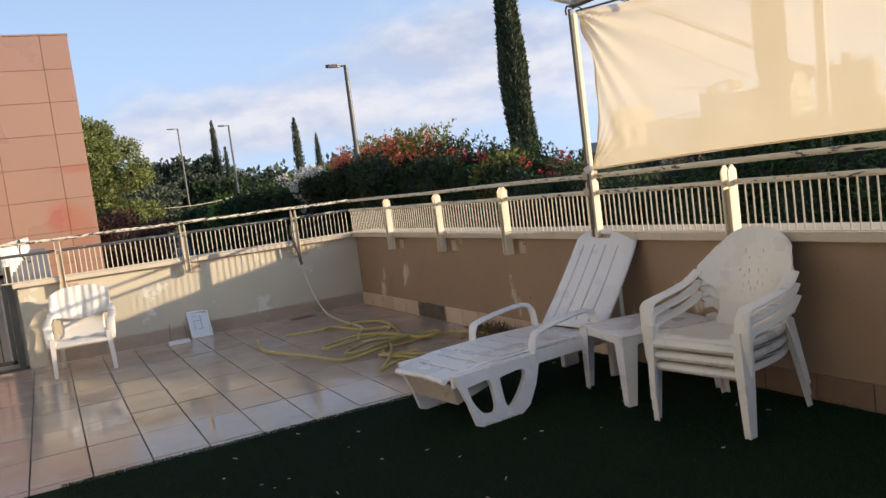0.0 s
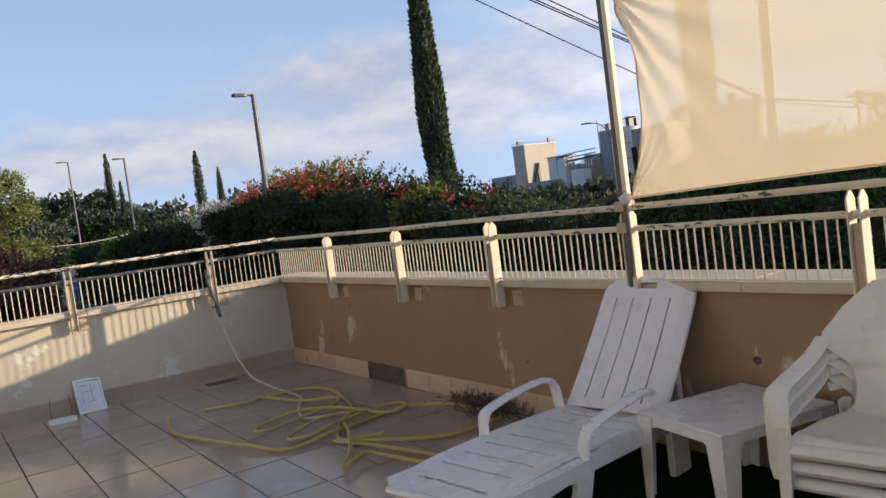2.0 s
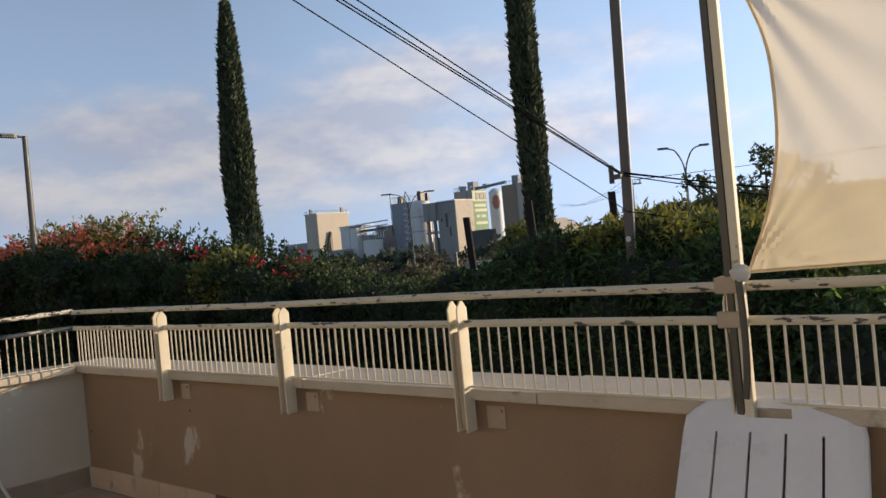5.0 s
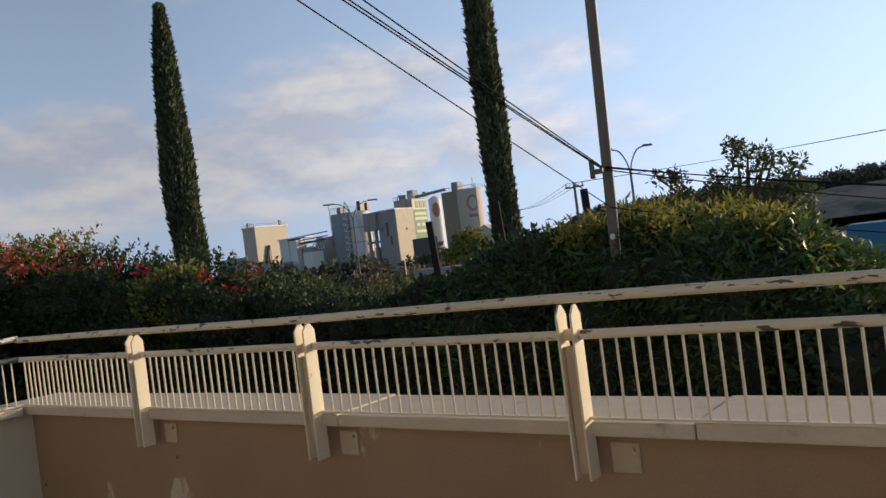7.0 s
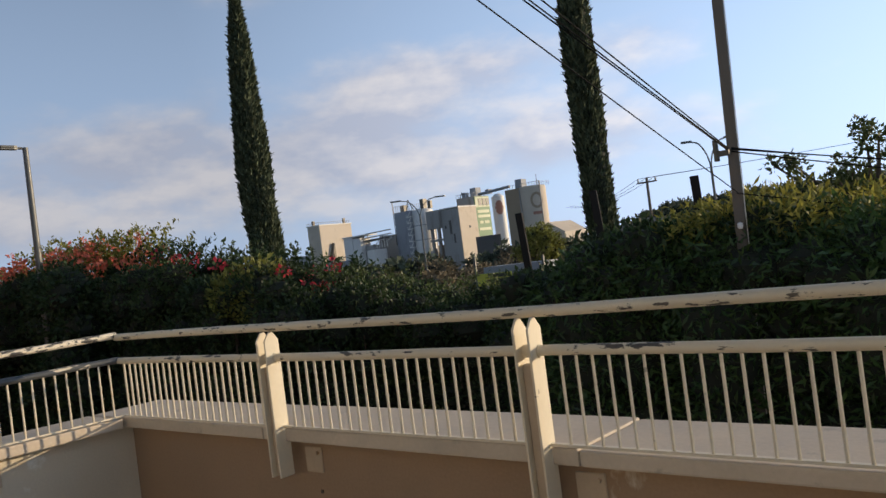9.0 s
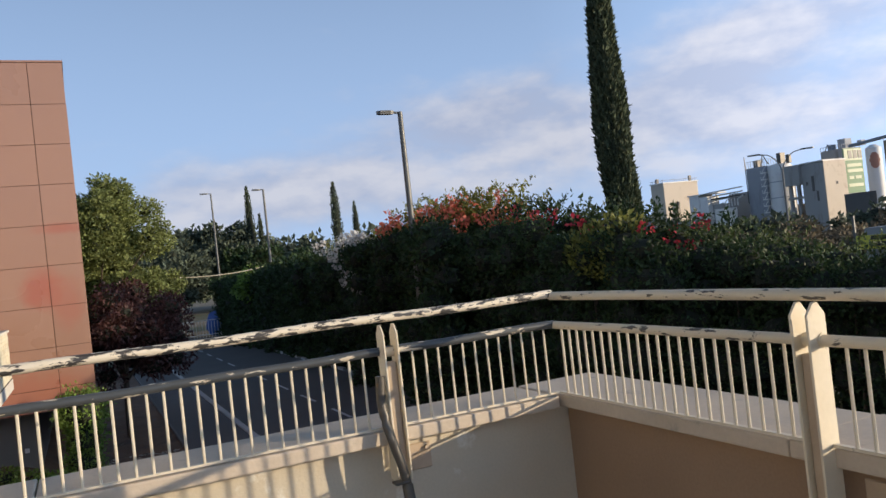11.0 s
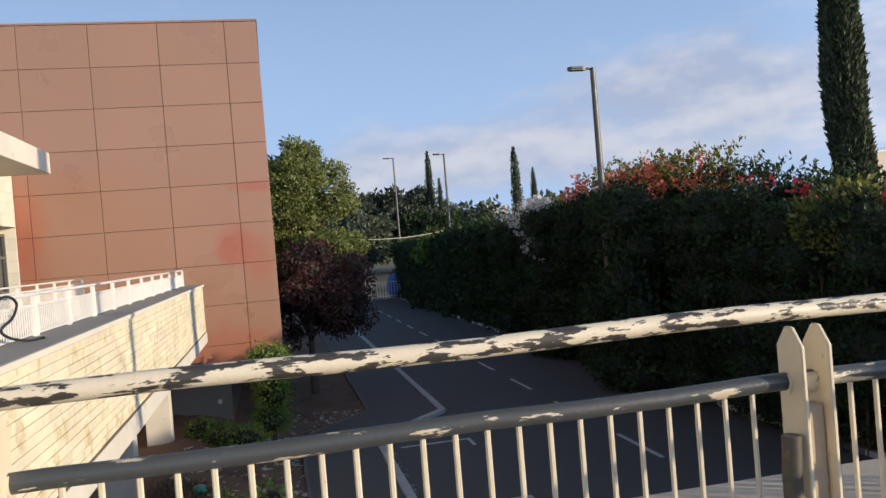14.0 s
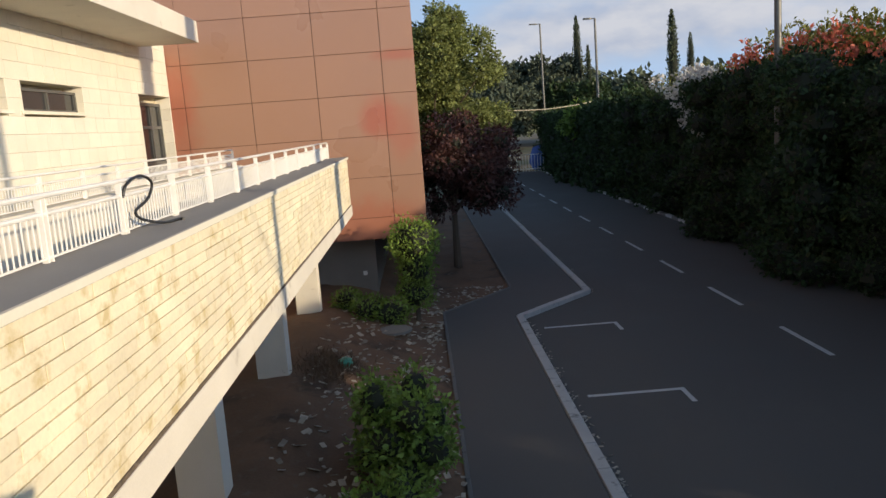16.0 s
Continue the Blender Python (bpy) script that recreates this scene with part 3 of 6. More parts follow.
def cap_stones(parent, along, a, b, in0, out0, fixed):
    """Coping pieces with slight steps between them."""
    n = round(abs(b - a) / 1.55)
    for i in range(n):
        s, e = a + (b - a) * i / n, a + (b - a) * (i + 1) / n
        s, e = min(s, e) + 0.002, max(s, e) - 0.002
        dz = 0.003 * math.sin(i * 2.3)
        g = Geo()
        if along == "x":
            g.box(s, e, in0, out0, 0.868, 0.918 + dz)
        else:
            g.box(in0, out0, s, e, 0.868, 0.918 + dz)
        part("coping_stone", g, M["cap"], parent, bevel=0.007)


coping_n = thing("coping", "beige painted concrete coping on the parapet", "coping", kind="structure")
cap_stones(coping_n, "x", -0.28, X1, -0.07, 0.315, 0)
coping_w = thing("coping", "cream painted concrete coping with worn edges", "coping", kind="structure")
cap_stones(coping_w, "y", -0.087, WB - 0.04, -0.285, 0.085, 0)


def skirting():
    """Row of skirting tiles on both parapets; one is missing and bares the masonry."""
    sk = thing("baseboard", "row of beige skirting tiles, one missing", "skirting", kind="structure")
    m = Geo().box(0.003, 0.327, -0.012, 0.0, 0.0, 0.155).mesh("skirting_tile", M["base_tile"], 0.003, seg=1)
    md = Geo().box(0.003, 0.327, -0.012, 0.0, 0.0, 0.155).mesh("skirting_tile", M["base_tile_shaded"], 0.003, seg=1)
    x = 0.0
    while x < 12.6:
        if not 1.5 < x + 0.16 < 2.2:
            part("skirting_tile", md if x > 4.9 else m, None, sk, "" if x < 4.9 else "brown skirting tile darkened for shade", at=pose(x, 0, 0.001 * (int(x * 7) % 3), 0, 0, 0))
        x += 0.33
    y = -0.013
    while y > WB + 0.2:
        part("skirting_tile", m, None, sk, at=pose(0, y, 0, 0, 0, -90))
        y -= 0.33
    g = Geo()
    rng = np.random.default_rng(4)
    for i in range(26):
        cx, cz, s = 1.62 + 0.6 * rng.random(), 0.02 + 0.12 * rng.random(), 0.02 + 0.03 * rng.random()
        g.box(cx - s, cx + s, -0.003 - 0.006 * rng.random(), 0.006, cz - 0.6 * s, cz + 0.6 * s, Matrix.Identity(4))
    g.box(1.60, 2.26, -0.002, 0.004, 0.004, 0.155)
    part("bare_masonry", g, M["hole"], sk, "dark broken masonry where a tile fell off")


skirting()


# ---- railings ----
def railing(name, along, posts, start, end, label, worn):
    """Parapet railing: two pipes, thin bars, and pairs of pointed flat plates as posts. Runs along x (inside is -y) or along y (inside is +x)."""
    top = thing(name, label, "railing")
    turn = Matrix.Identity(4) if along == "x" else pose(0, 0, 0, 0, 0, 90)
    # local frame: run along +x, inside towards -y
    Y = -0.068
    r_mat = M["rail_worn"] if worn else M["rail"]
    top_z, mid_z = (1.324, 1.203) if worn else (1.317, 1.200)
    part("top_rail", Geo().tube([(start + (end - start) * i / 24, Y, top_z + 0.003 * math.sin(i * 1.1)) for i in range(25)], 0.0168, 12), r_mat, top, "cream paint flaking off the grey steel pipe", smooth=True, at=turn)
    part("mid_rail", Geo().tube([(start + (end - start) * i / 24, Y, mid_z + 0.002 * math.sin(i * 1.7)) for i in range(25)], 0.0158, 12), M["rail_bare"] if worn else r_mat, top, "cream paint flaking off the grey steel pipe", smooth=True, at=turn)
    part("bottom_rail", Geo().box(start, end, Y - 0.008, Y + 0.008, 0.924, 0.932), M["bar"], top, at=turn)
    plate = Geo().prism([(-0.034, 0.735), (0.034, 0.735), (0.034, 1.268), (0.009, 1.301), (-0.009, 1.301), (-0.034, 1.268)], -0.004, 0.004,
                        Matrix(((0, 0, 1, 0), (1, 0, 0, 0), (0, 1, 0, 0), (0, 0, 0, 1)))).mesh("post_plate", M["post"], 0.002, seg=1)
    spacer = Geo().box(-0.02, 0.02, -0.018, 0.008, 0.75, 1.165).mesh("post_core", M["bracket"], 0.003, seg=1)
    collar = Geo().tube([(-0.034, 0, 1.2), (0.034, 0, 1.2)], 0.0195, 12).mesh("collar", M["post"], smooth=True)
    wall_plate = Geo().box(-0.05, 0.05, 0.0, 0.008, -0.05, 0.05).mesh("wall_plate", M["bracket"], 0.003, seg=1)
    bolt = Geo().tube([(0, 0.01, 0), (0, -0.012, 0)], 0.008, 8).mesh("bolt", M["bracket"])
    bar = Geo().tube([(0, 0, 0.928), (0, 0, 1.190)], 0.0050, 6).mesh("bar", M["bar"], smooth=True)
    for p in posts:
        for dx in (-0.026, 0.026):
            part("post_plate", plate, None, top, at=turn @ Matrix.Translation((p + dx, -0.082, 0)))
        part("post_core", spacer, None, top, "dull beige flat bar between the plates", at=turn @ Matrix.Translation((p, -0.078, 0)))
        part("collar", collar, None, top, at=turn @ Matrix.Translation((p, Y, 0)))
        wp = part("wall_plate", wall_plate, None, top, "beige anchor plate on the wall", at=turn @ Matrix.Translation((p + 0.105, -0.008, 0.785)))
        part("bolt", bolt, None, wp, at=(0.03, 0, 0.03))
    cuts = [start] + sorted(posts) + [end]
    for a, b in zip(cuts, cuts[1:]):
        a, b = a + (0.045 if a in posts else 0), b - (0.045 if b in posts else 0)
        n = round((b - a) / 0.0525)
        for i in range(1, n):
            part("bar", bar, None, top, at=turn @ Matrix.Translation((a + (b - a) * i / n, Y, 0)))
    return top


railing("railing", "x", [1.315, 2.555, 3.78, 4.99, 6.21, 7.43, 8.65, 9.87, 11.09], 0.068, 12.6, "cream painted steel railing with rusty spots on the parapet", False)
railing("railing", "y", [-3.38, -2.09, -0.79], -3.95, -0.068, "steel railing with badly flaking cream paint", True)

# ---- floor tiles and turf ----
GRASS_X = 4.63
tile_mesh = [Geo().box(0.006, 0.647, 0.004, 0.326, -0.02, 0.0).mesh("floor_tile", M["tile"], 0.002, seg=1) for _ in range(1)]
rest = Geo()
count = 0
for j in range(0, 23):
    y = 0.177 - 0.33 * (j + 1)
    for i in range(-1, 8):
        x = -0.10 + 0.655 * i
        if x + 0.65 < 0.02 or x > 4.6 or y + 0.33 < Y1:
            continue
        if y > -0.33 or x < 0:      # cut tiles along the walls
            g = Geo().box(max(x, 0.0) + 0.004, x + 0.651, y + 0.004, min(y + 0.326, -0.014), -0.02, 0.0)
            part("floor_tile", g, M["tile"], floor, bevel=0.002)
            continue
        dz = 0.0012 * math.sin(i * 3.1 + j * 1.7)
        part("floor_tile", tile_mesh[0], None, floor, at=pose(x, y, dz, 0.08 * math.sin(i + j * 2), 0.08 * math.cos(i * 2 + j), 0))


def turf():
    base = part("artificial_turf", Geo().box(GRASS_X, X1, Y1, -0.012, 0.0, 0.012), M["turf_base"], label="dark green artificial turf on the terrace", kind="structure")
    base["category"] = "turf"
    rng = np.random.default_rng(11)
    n = 150000
    c = np.stack([GRASS_X - 0.004 + (9.4 - GRASS_X) * rng.random(n), -0.02 - 3.6 * rng.random(n), np.full(n, 0.012)], 1)
    c[: n // 20, 0] = GRASS_X + 0.012 * rng.normal(size=n // 20)
    part("turf_blades", leaf_mesh("turf_blades", M["turf"], c, 0.016, up=2.2, slim=0.16, seed=5), None, base, kind="stuff")
    g = Geo()
    for k in range(60):
        x, y = GRASS_X + 0.1 + 4.2 * rng.random(), -0.3 - 2.6 * rng.random()
        g.box(-0.007 - 0.013 * rng.random(), 0.008, -0.0025, 0.0025, 0, 0.003, pose(x, y, 0.03, rng.uniform(-20, 20), rng.uniform(-20, 20), rng.uniform(0, 180)))
    ob = part("litter", g, M["litter"], label="small pale scraps scattered on the turf", kind="stuff")
    ob["category"] = "litter"


turf()


# ---- walkway, its parapet and piers ----
WY = -3.5            # outer face of the walkway's parapet
WEND = -19.8
def walkway():
    w = thing("walkway", "cream stone walkway on white piers", "walkway", kind="structure")
    part("core_wall", Geo().box(WEND + 0.03, -0.26, WY - 0.30, WY - 0.014, -0.30, 0.86), M["stone_joint"], w)
    part("end_wall", Geo().box(WEND + 0.03, WEND + 0.3, WY - 2.9, WY - 0.3, -0.30, 0.86), M["stone_joint"], w)
    part("edge_beam", Geo().box(WEND, -0.26, WY - 0.32, WY + 0.02, -0.56, -0.302), M["render_white"], w, "white rendered edge beam", bevel=0.01)
    part("slab", Geo().box(WEND, -0.26, WY - 2.9, WY - 0.325, -0.5, -0.25), M["concrete"], w)
    part("deck", Geo().box(WEND, -0.26, WY - 2.9, WY - 0.305, -0.246, 0.0), M["deck"], w)
    part("coping_slab", Geo().box(WEND - 0.02, -0.27, WY - 0.52, WY + 0.03, 0.862, 0.925), M["deck"], w, "grey concrete coping", bevel=0.006)
    # thin pale strip added to paint the coping's sunlit front face
    part("coping_edge", Geo().box(WEND - 0.02, -0.27, WY + 0.0305, WY + 0.038, 0.868, 0.918), M["stone_wall"], w, "pale strip painting the lit edge of the coping", bevel=0.002)
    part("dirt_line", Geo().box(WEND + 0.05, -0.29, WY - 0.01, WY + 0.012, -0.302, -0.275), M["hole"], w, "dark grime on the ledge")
    part("inner_wall", Geo().box(WEND + 0.03, -0.26, WY - 0.5, WY - 0.305, 0.0, 0.86), M["render_white"], w)
    rng = np.random.default_rng(21)
    rows = 13
    h = 1.16 / rows
    meshes = {}
    for r in range(rows):
        x = -0.28
        while x > WEND + 0.02:
            q = (0.42, 0.58, 0.74, 0.95)[rng.integers(4)]
            q = min(q, x - WEND)
            key = round(q, 2)
            if key not in meshes:
                meshes[key] = Geo().box(-q + 0.0025, -0.0025, -0.035, 0.0, 0.003, h - 0.003).mesh("stone", M["stone"], 0.003, seg=1)
            part("stone", meshes[key], None, w, at=(x, WY + 0.008 * (rng.random() - 0.5), -0.30 + r * h))
            x -= q
    for x in (-9.3, -14.4, -19.5):
        part("pier", Geo().box(x - 0.42, x, WY - 1.6, WY - 1.0, -3.4, -0.56), M["render_white"], w, "white rendered pier with dirty foot", bevel=0.015)
        part("pier", Geo().box(x - 0.35, x + 0.25, WY - 2.6, WY - 2.3, -3.4, -0.5), M["render_white"], w, bevel=0.015)
    part("retaining_wall", Geo().box(WEND, -0.26, WY - 3.1, WY - 2.9, -3.6, -0.25), M["render_white"], w, "white rendered wall below the deck")
    return w


walkway()


def walkway_railing(y, x0, x1, label):
    """White bar railing on the walkway."""
    t = thing("walkway_railing", label, "railing", group="railings of the walkway")
    for z, r in ((1.32, 0.017), (1.21, 0.015)):
        part("rail", Geo().tube([(x0, y, z), (x1, y, z)], r, 8), M["white_metal"], t, smooth=True)
    part("bottom_rail", Geo().box(x0, x1, y - 0.01, y + 0.01, 0.945, 0.957), M["white_metal"], t)
    post = Geo().box(-0.034, -0.026, -0.022, 0.022, 0.92, 1.30).box(0.026, 0.034, -0.022, 0.022, 0.92, 1.30).mesh("post", M["white_metal"], 0.003, seg=1)
    bar = Geo().tube([(0, 0, 0.95), (0, 0, 1.205)], 0.006, 5).mesh("bar", M["white_metal"])
    n = round(abs(x1 - x0) / 1.25)
    for i in range(n + 1):
        px = x0 + (x1 - x0) * i / n
        part("post", post, None, t, at=(px, y, 0))
        if i < n:
            for k in range(1, 19):
                part("bar", bar, None, t, at=(px + (x1 - x0) / n * k / 19, y, 0))


walkway_railing(WY - 0.42, -0.6, WEND + 0.4, "white painted bar railing on the walkway parapet")
walkway_railing(WY - 2.75, -3.0, WEND + 0.4, "white painted bar railing on the far side of the walkway")
part("inner_parapet", Geo().box(WEND, -0.3, WY - 2.9, WY - 2.62, 0.0, 0.92), M["render_white"], label="low rendered parapet of the walkway", kind="structure")["category"] = "wall"
loose = [(-5.60, WY - 0.40, 1.20), (-5.65, WY - 0.38, 1.29), (-5.90, WY - 0.36, 1.34), (-6.15, WY - 0.36, 1.27), (-6.08, WY - 0.38, 1.15), (-5.71, WY - 0.36, 1.08), (-5.75, WY - 0.32, 1.01), (-6.10, WY - 0.28, 0.945), (-6.40, WY - 0.24, 0.938), (-6.35, WY - 0.2, 0.938)]


def smooth_path(pts, n=8):
    """Catmull-Rom through the points."""
    P = [Vector(p) for p in pts]
    P = [2 * P[0] - P[1]] + P + [2 * P[-1] - P[-2]]
    out = []
    for i in range(1, len(P) - 2):
        for k in range(n):
            t = k / n
            out.append(0.5 * (2 * P[i] + (P[i + 1] - P[i - 1]) * t + (2 * P[i - 1] - 5 * P[i] + 4 * P[i + 1] - P[i + 2]) * t * t + (3 * P[i] - P[i - 1] - 3 * P[i + 1] + P[i + 2]) * t ** 3))
    return out + [P[-2]]


tagged(part("black_hose", Geo().tube(smooth_path(loose), 0.012, 8), M["black"], smooth=True), "short black hose looped over the walkway railing", "hose")


# ---- orange panelled building ----
def panel_building():
    b = thing("panelled_building", "tall building clad in matt orange-brown panels", "building", kind="structure")
    fx, yr = -22.3, -1.60
    part("core", Geo().box(fx - 16, fx - 0.03, -26, yr - 0.03, -1.56, 8.36), M["joint"], b)
    part("roof_edge", Geo().box(fx - 16.02, fx + 0.015, -26, yr + 0.015, 8.365, 8.42), M["panel"], b)
    part("plinth", Geo().box(fx - 15, fx - 0.9, -26, -3.2, -3.6, -1.56), M["concrete"], b, "grey concrete plinth")
    part("socket_box", Geo().box(fx - 0.9, fx - 0.86, -3.62, -3.5, -2.75, -2.63), M["white_metal"], b, "small white socket box")
    ys = [yr, -2.52] + [-2.52 - 1.85 * i for i in range(1, 11)]
    zs = [8.36] + [7.15 - 1.156 * i for i in range(0, 8)] + [-1.57]
    cache = {}
    for a, c in zip(ys, ys[1:]):
        for z1, z0 in zip(zs, zs[1:]):
            key = (round(a - c, 2), round(z1 - z0, 2))
            if key not in cache:
                cache[key] = Geo().box(-0.03, 0.0, -key[0] + 0.008, -0.008, 0.008, key[1] - 0.008).mesh("panel", M["panel"], 0.003, seg=1)
            part("panel", cache[key], None, b, at=(fx, a, z0))
    side = Geo().box(-2.2, -0.008, -0.03, 0.0, 0.008, 1.148).mesh("panel", M["panel"])
    for i in range(7):
        for z in zs[1:-1]:
            part("panel", side, None, b, at=(fx - 0.035 - 2.21 * i, yr, z - 1.156))


panel_building()


# ---- pale stone wing with window, door and eave ----
def stone_wing():
    b = thing("stone_wing", "pale stone building wing with a deep white eave", "building", kind="structure")
    y = -8.45
    holes = [(-22.2, -19.75, 0.0, 2.69), (-16.4, -13.84, 2.33, 2.75), (-13.3, -10.9, 2.33, 2.75), (-10.4, -8.0, 2.33, 2.75)]
    part("core", Geo().box(-22.26, -0.5, y - 6, y - 0.40, -3.6, 4.28), M["stone_joint"], b)
    rng = np.random.default_rng(8)
    h, cache = 0.31, {}
    top_z, z = 4.25, -0.25
    while z < top_z - 0.05:
        x = -22.25
        while x < -2.0:
            q = (0.5, 0.62, 0.8, 0.44)[rng.integers(4)]
            zz = min(h, top_z - z)
            a0, a1 = x, min(x + q, -2.0)
            segs = [(a0, a1)]
            for hx0, hx1, hz0, hz1 in holes:
                if z + zz > hz0 + 0.02 and z < hz1 - 0.02:
                    ns = []
                    for s, e in segs:
                        if e <= hx0 or s >= hx1:
                            ns.append((s, e))
                        else:
                            if s < hx0:
                                ns.append((s, hx0))
                            if e > hx1:
                                ns.append((hx1, e))
                    segs = ns
            for s, e in segs:
                if e - s > 0.04:
                    key = (round(e - s, 2), round(zz, 2))
                    if key not in cache:
                        cache[key] = Geo().box(0.0018, key[0] - 0.0018, -0.40, 0.0, 0.0018, key[1] - 0.0018).mesh("stone_block", M["stone_wall"], 0.004, seg=1)
                    part("stone_block", cache[key], None, b, at=(s, y + 0.004 * (rng.random() - 0.5), z))
            x += q
        z += h
    for hx0, hx1, hz0, hz1 in holes[1:]:
        w = part("window", Geo().box(hx0, hx1, y - 0.21, y - 0.19, hz0, hz1), M["glass"], b, "narrow dark window in a deep reveal")
        f = Geo().box(hx0, hx1, y - 0.19, y - 0.15, hz0, hz0 + 0.05).box(hx0, hx1, y - 0.19, y - 0.15, hz1 - 0.05, hz1)
        for fx in (hx0, (hx0 + hx1) / 2 - 0.03, hx1 - 0.06):
            f.box(fx, fx + 0.06, y - 0.19, y - 0.145, hz0, hz1)
        part("window_frame", f, M["grey_steel"], w)
        part("window_sill", Geo().box(hx0 - 0.14, hx1 + 0.12, y - 0.185, y + 0.03, hz0 - 0.06, hz0), M["stone_wall"], w, bevel=0.004)
    d = part("door", Geo().box(-22.2, -19.75, y - 0.36, y - 0.34, 0.0, 2.69), M["glass"], b, "dark glazed door with grey metal frame")
    f = Geo()
    for fx in (-22.2, -21.4, -20.6, -19.83):
        f.box(fx, fx + 0.08, y - 0.34, y - 0.28, 0, 2.69)
    for fz in (0.0, 1.05, 2.0, 2.61):
        f.box(-22.2, -19.75, y - 0.34, y - 0.285, fz, fz + 0.08)
    part("door_frame", f, M["grey_steel"], d)
    part("eave", Geo().box(-20.15, -1.0, y - 0.01, -6.93, 4.01, 4.53), M["render_white"], b, "thick white rendered eave", bevel=0.02)
    part("roof", Geo().box(-22.2, -0.5, y - 6, y - 0.3, 4.3, 4.6), M["render_white"], b)


stone_wing()


# ---- vegetation ----
def tube_tree(name, parent, pts, radii, label=""):
    return part(name, Geo().tube(pts, radii, 8), M["bark"], parent, label, smooth=True)


def shrub(name, label, category, blobs, leaf, size, density, seed, flowers=None, stems=True, up=0.3, slim=0.5, shell=0.4, group="", ground=GZ, core=0.74):
    """A shrub of leafy clumps with stems and a dense core painted as inner shade. flowers: (material, blobs, per_m2,
    size).
    """
    t = thing(name, label, category, group)
    P, D = blob_points(blobs, density, seed, shell)
    part("leaves", leaf_mesh("leaves", M[leaf], P, size, up=up, slim=slim, seed=seed, normals=D), None, t, kind="stuff")
    part("shade_core", core_geo(blobs, core, seed), M["core"], t, smooth=True, kind="stuff")
    if stems:
        g = Geo()
        rng = np.random.default_rng(seed + 50)
        for x, y, z, rx, ry, rz in blobs[:: max(1, len(blobs) // 6)]:
            g.tube([(x + rng.uniform(-0.2, 0.2), y, ground), (x + rng.uniform(-0.1, 0.1), y, (z + ground) / 2), (x, y, z + 0.4 * rz)], [0.05, 0.035, 0.01], 6)
        part("stem_growth", g, M["bark"], t, kind="stuff")
    for i, fl in enumerate(flowers or ()):
        FP, FD = blob_points(fl[1], fl[2], seed + 9 + i, 0.25)
        part("blossom", leaf_mesh("blossom", M[fl[0]], FP, fl[3], up=0.2, slim=0.9, seed=seed + 3, normals=FD), None, t, fl[4], kind="stuff")
    return t


HP = [(-80, 1.6), (-62, 2.0), (-50, 2.4), (-42, 2.3), (-36, 2.5), (-30, 2.65), (-24, 2.65), (-19, 2.3), (-14, 1.5), (-11, 1.1), (-8, 0.6), (-5.5, 0.45), (-4.2, 0.95), (-2.5, 1.3), (0.0, 1.45), (1.3, 1.35), (2.2, 1.05), (2.9, 0.45), (3.4, 0.15), (6, 0.2), (12, 0.6), (30, 0.8)]


def hedge_top(x):
    return float(np.interp(x, [p[0] for p in HP], [p[1] for p in HP]))


def hedge_run(x0, x1, seed, step=0.95, depth=(11.6, 13.2)):
    """Clumps stacked from the ground to the uneven crest between x0 and x1."""
    rng = np.random.default_rng(seed)
    out = []
    x = x0
    while x < x1:
        top = hedge_top(x) + rng.uniform(-0.25, 0.3)
        for y in np.linspace(depth[0], depth[1], 2):
            z = GZ + 0.6
            off = 0.7 * noise.noise((x * 0.22, y, seed)) + 0.4 * noise.noise((x * 0.8, y, seed))
            while z < top - 0.2:
                r = rng.uniform(0.7, 1.0) * step
                zz = min(z, top - 0.65 * r)
                out.append((x + rng.uniform(-0.35, 0.35), y + off + rng.uniform(-0.45, 0.35), zz, r, r * 0.9, r * rng.uniform(0.65, 0.9)))
                z += 1.05 * step
            r = rng.uniform(0.6, 0.85) * step
            out.append((x + rng.uniform(-0.3, 0.3), y + off + rng.uniform(-0.3, 0.3), top - 0.6 * r, r, r * 0.9, r * 0.75))
        x += 1.05 * step
    return out


def crest(x0, x1, n, seed, y=(11.3, 13.4), lift=(-0.3, 0.45), r=(0.18, 0.42)):
    rng = np.random.default_rng(seed)
    out = []
    for _ in range(n):
        x = rng.uniform(x0, x1)
        q = rng.uniform(*r)
        out.append((x, rng.uniform(*y), hedge_top(x) + rng.uniform(*lift), q, q, q * 0.8))
    return out


def sprigs(x0, x1, n, seed, y=(11.4, 13.2), length=(0.4, 1.1)):
    """Points along thin shoots that stand out of the crest."""
    rng = np.random.default_rng(seed)
    P = []
    for _ in range(n):
        x = rng.uniform(x0, x1)
        p = np.array((x, rng.uniform(*y), hedge_top(x) + 0.1))
        d = np.array((rng.normal(0, 0.45), rng.normal(0, 0.4), 1.0))
        l = rng.uniform(*length)
        for k in np.linspace(0, 1, int(26 * l) + 4):
            P.append(p + d * l * k + rng.normal(0, 0.05, 3) + np.array((0.25 * k * k, 0, -0.2 * k * k)) * l)
    return np.array(P)


def add_sprigs(t, leaf, x0, x1, n, seed, size=0.16, **kw):
    part("new_growth", leaf_mesh("new_growth", M[leaf], sprigs(x0, x1, n, seed, **kw), size, up=0.8, seed=seed, slim=0.45), None, t, kind="stuff")


# long hedge, plant by plant
h1 = shrub("hedge_shrub", "tall dark green hedge beside the road", "hedge", hedge_run(-81, -44, 31, 1.5), "leaf", 0.34, 26, 31, group="hedge plants")
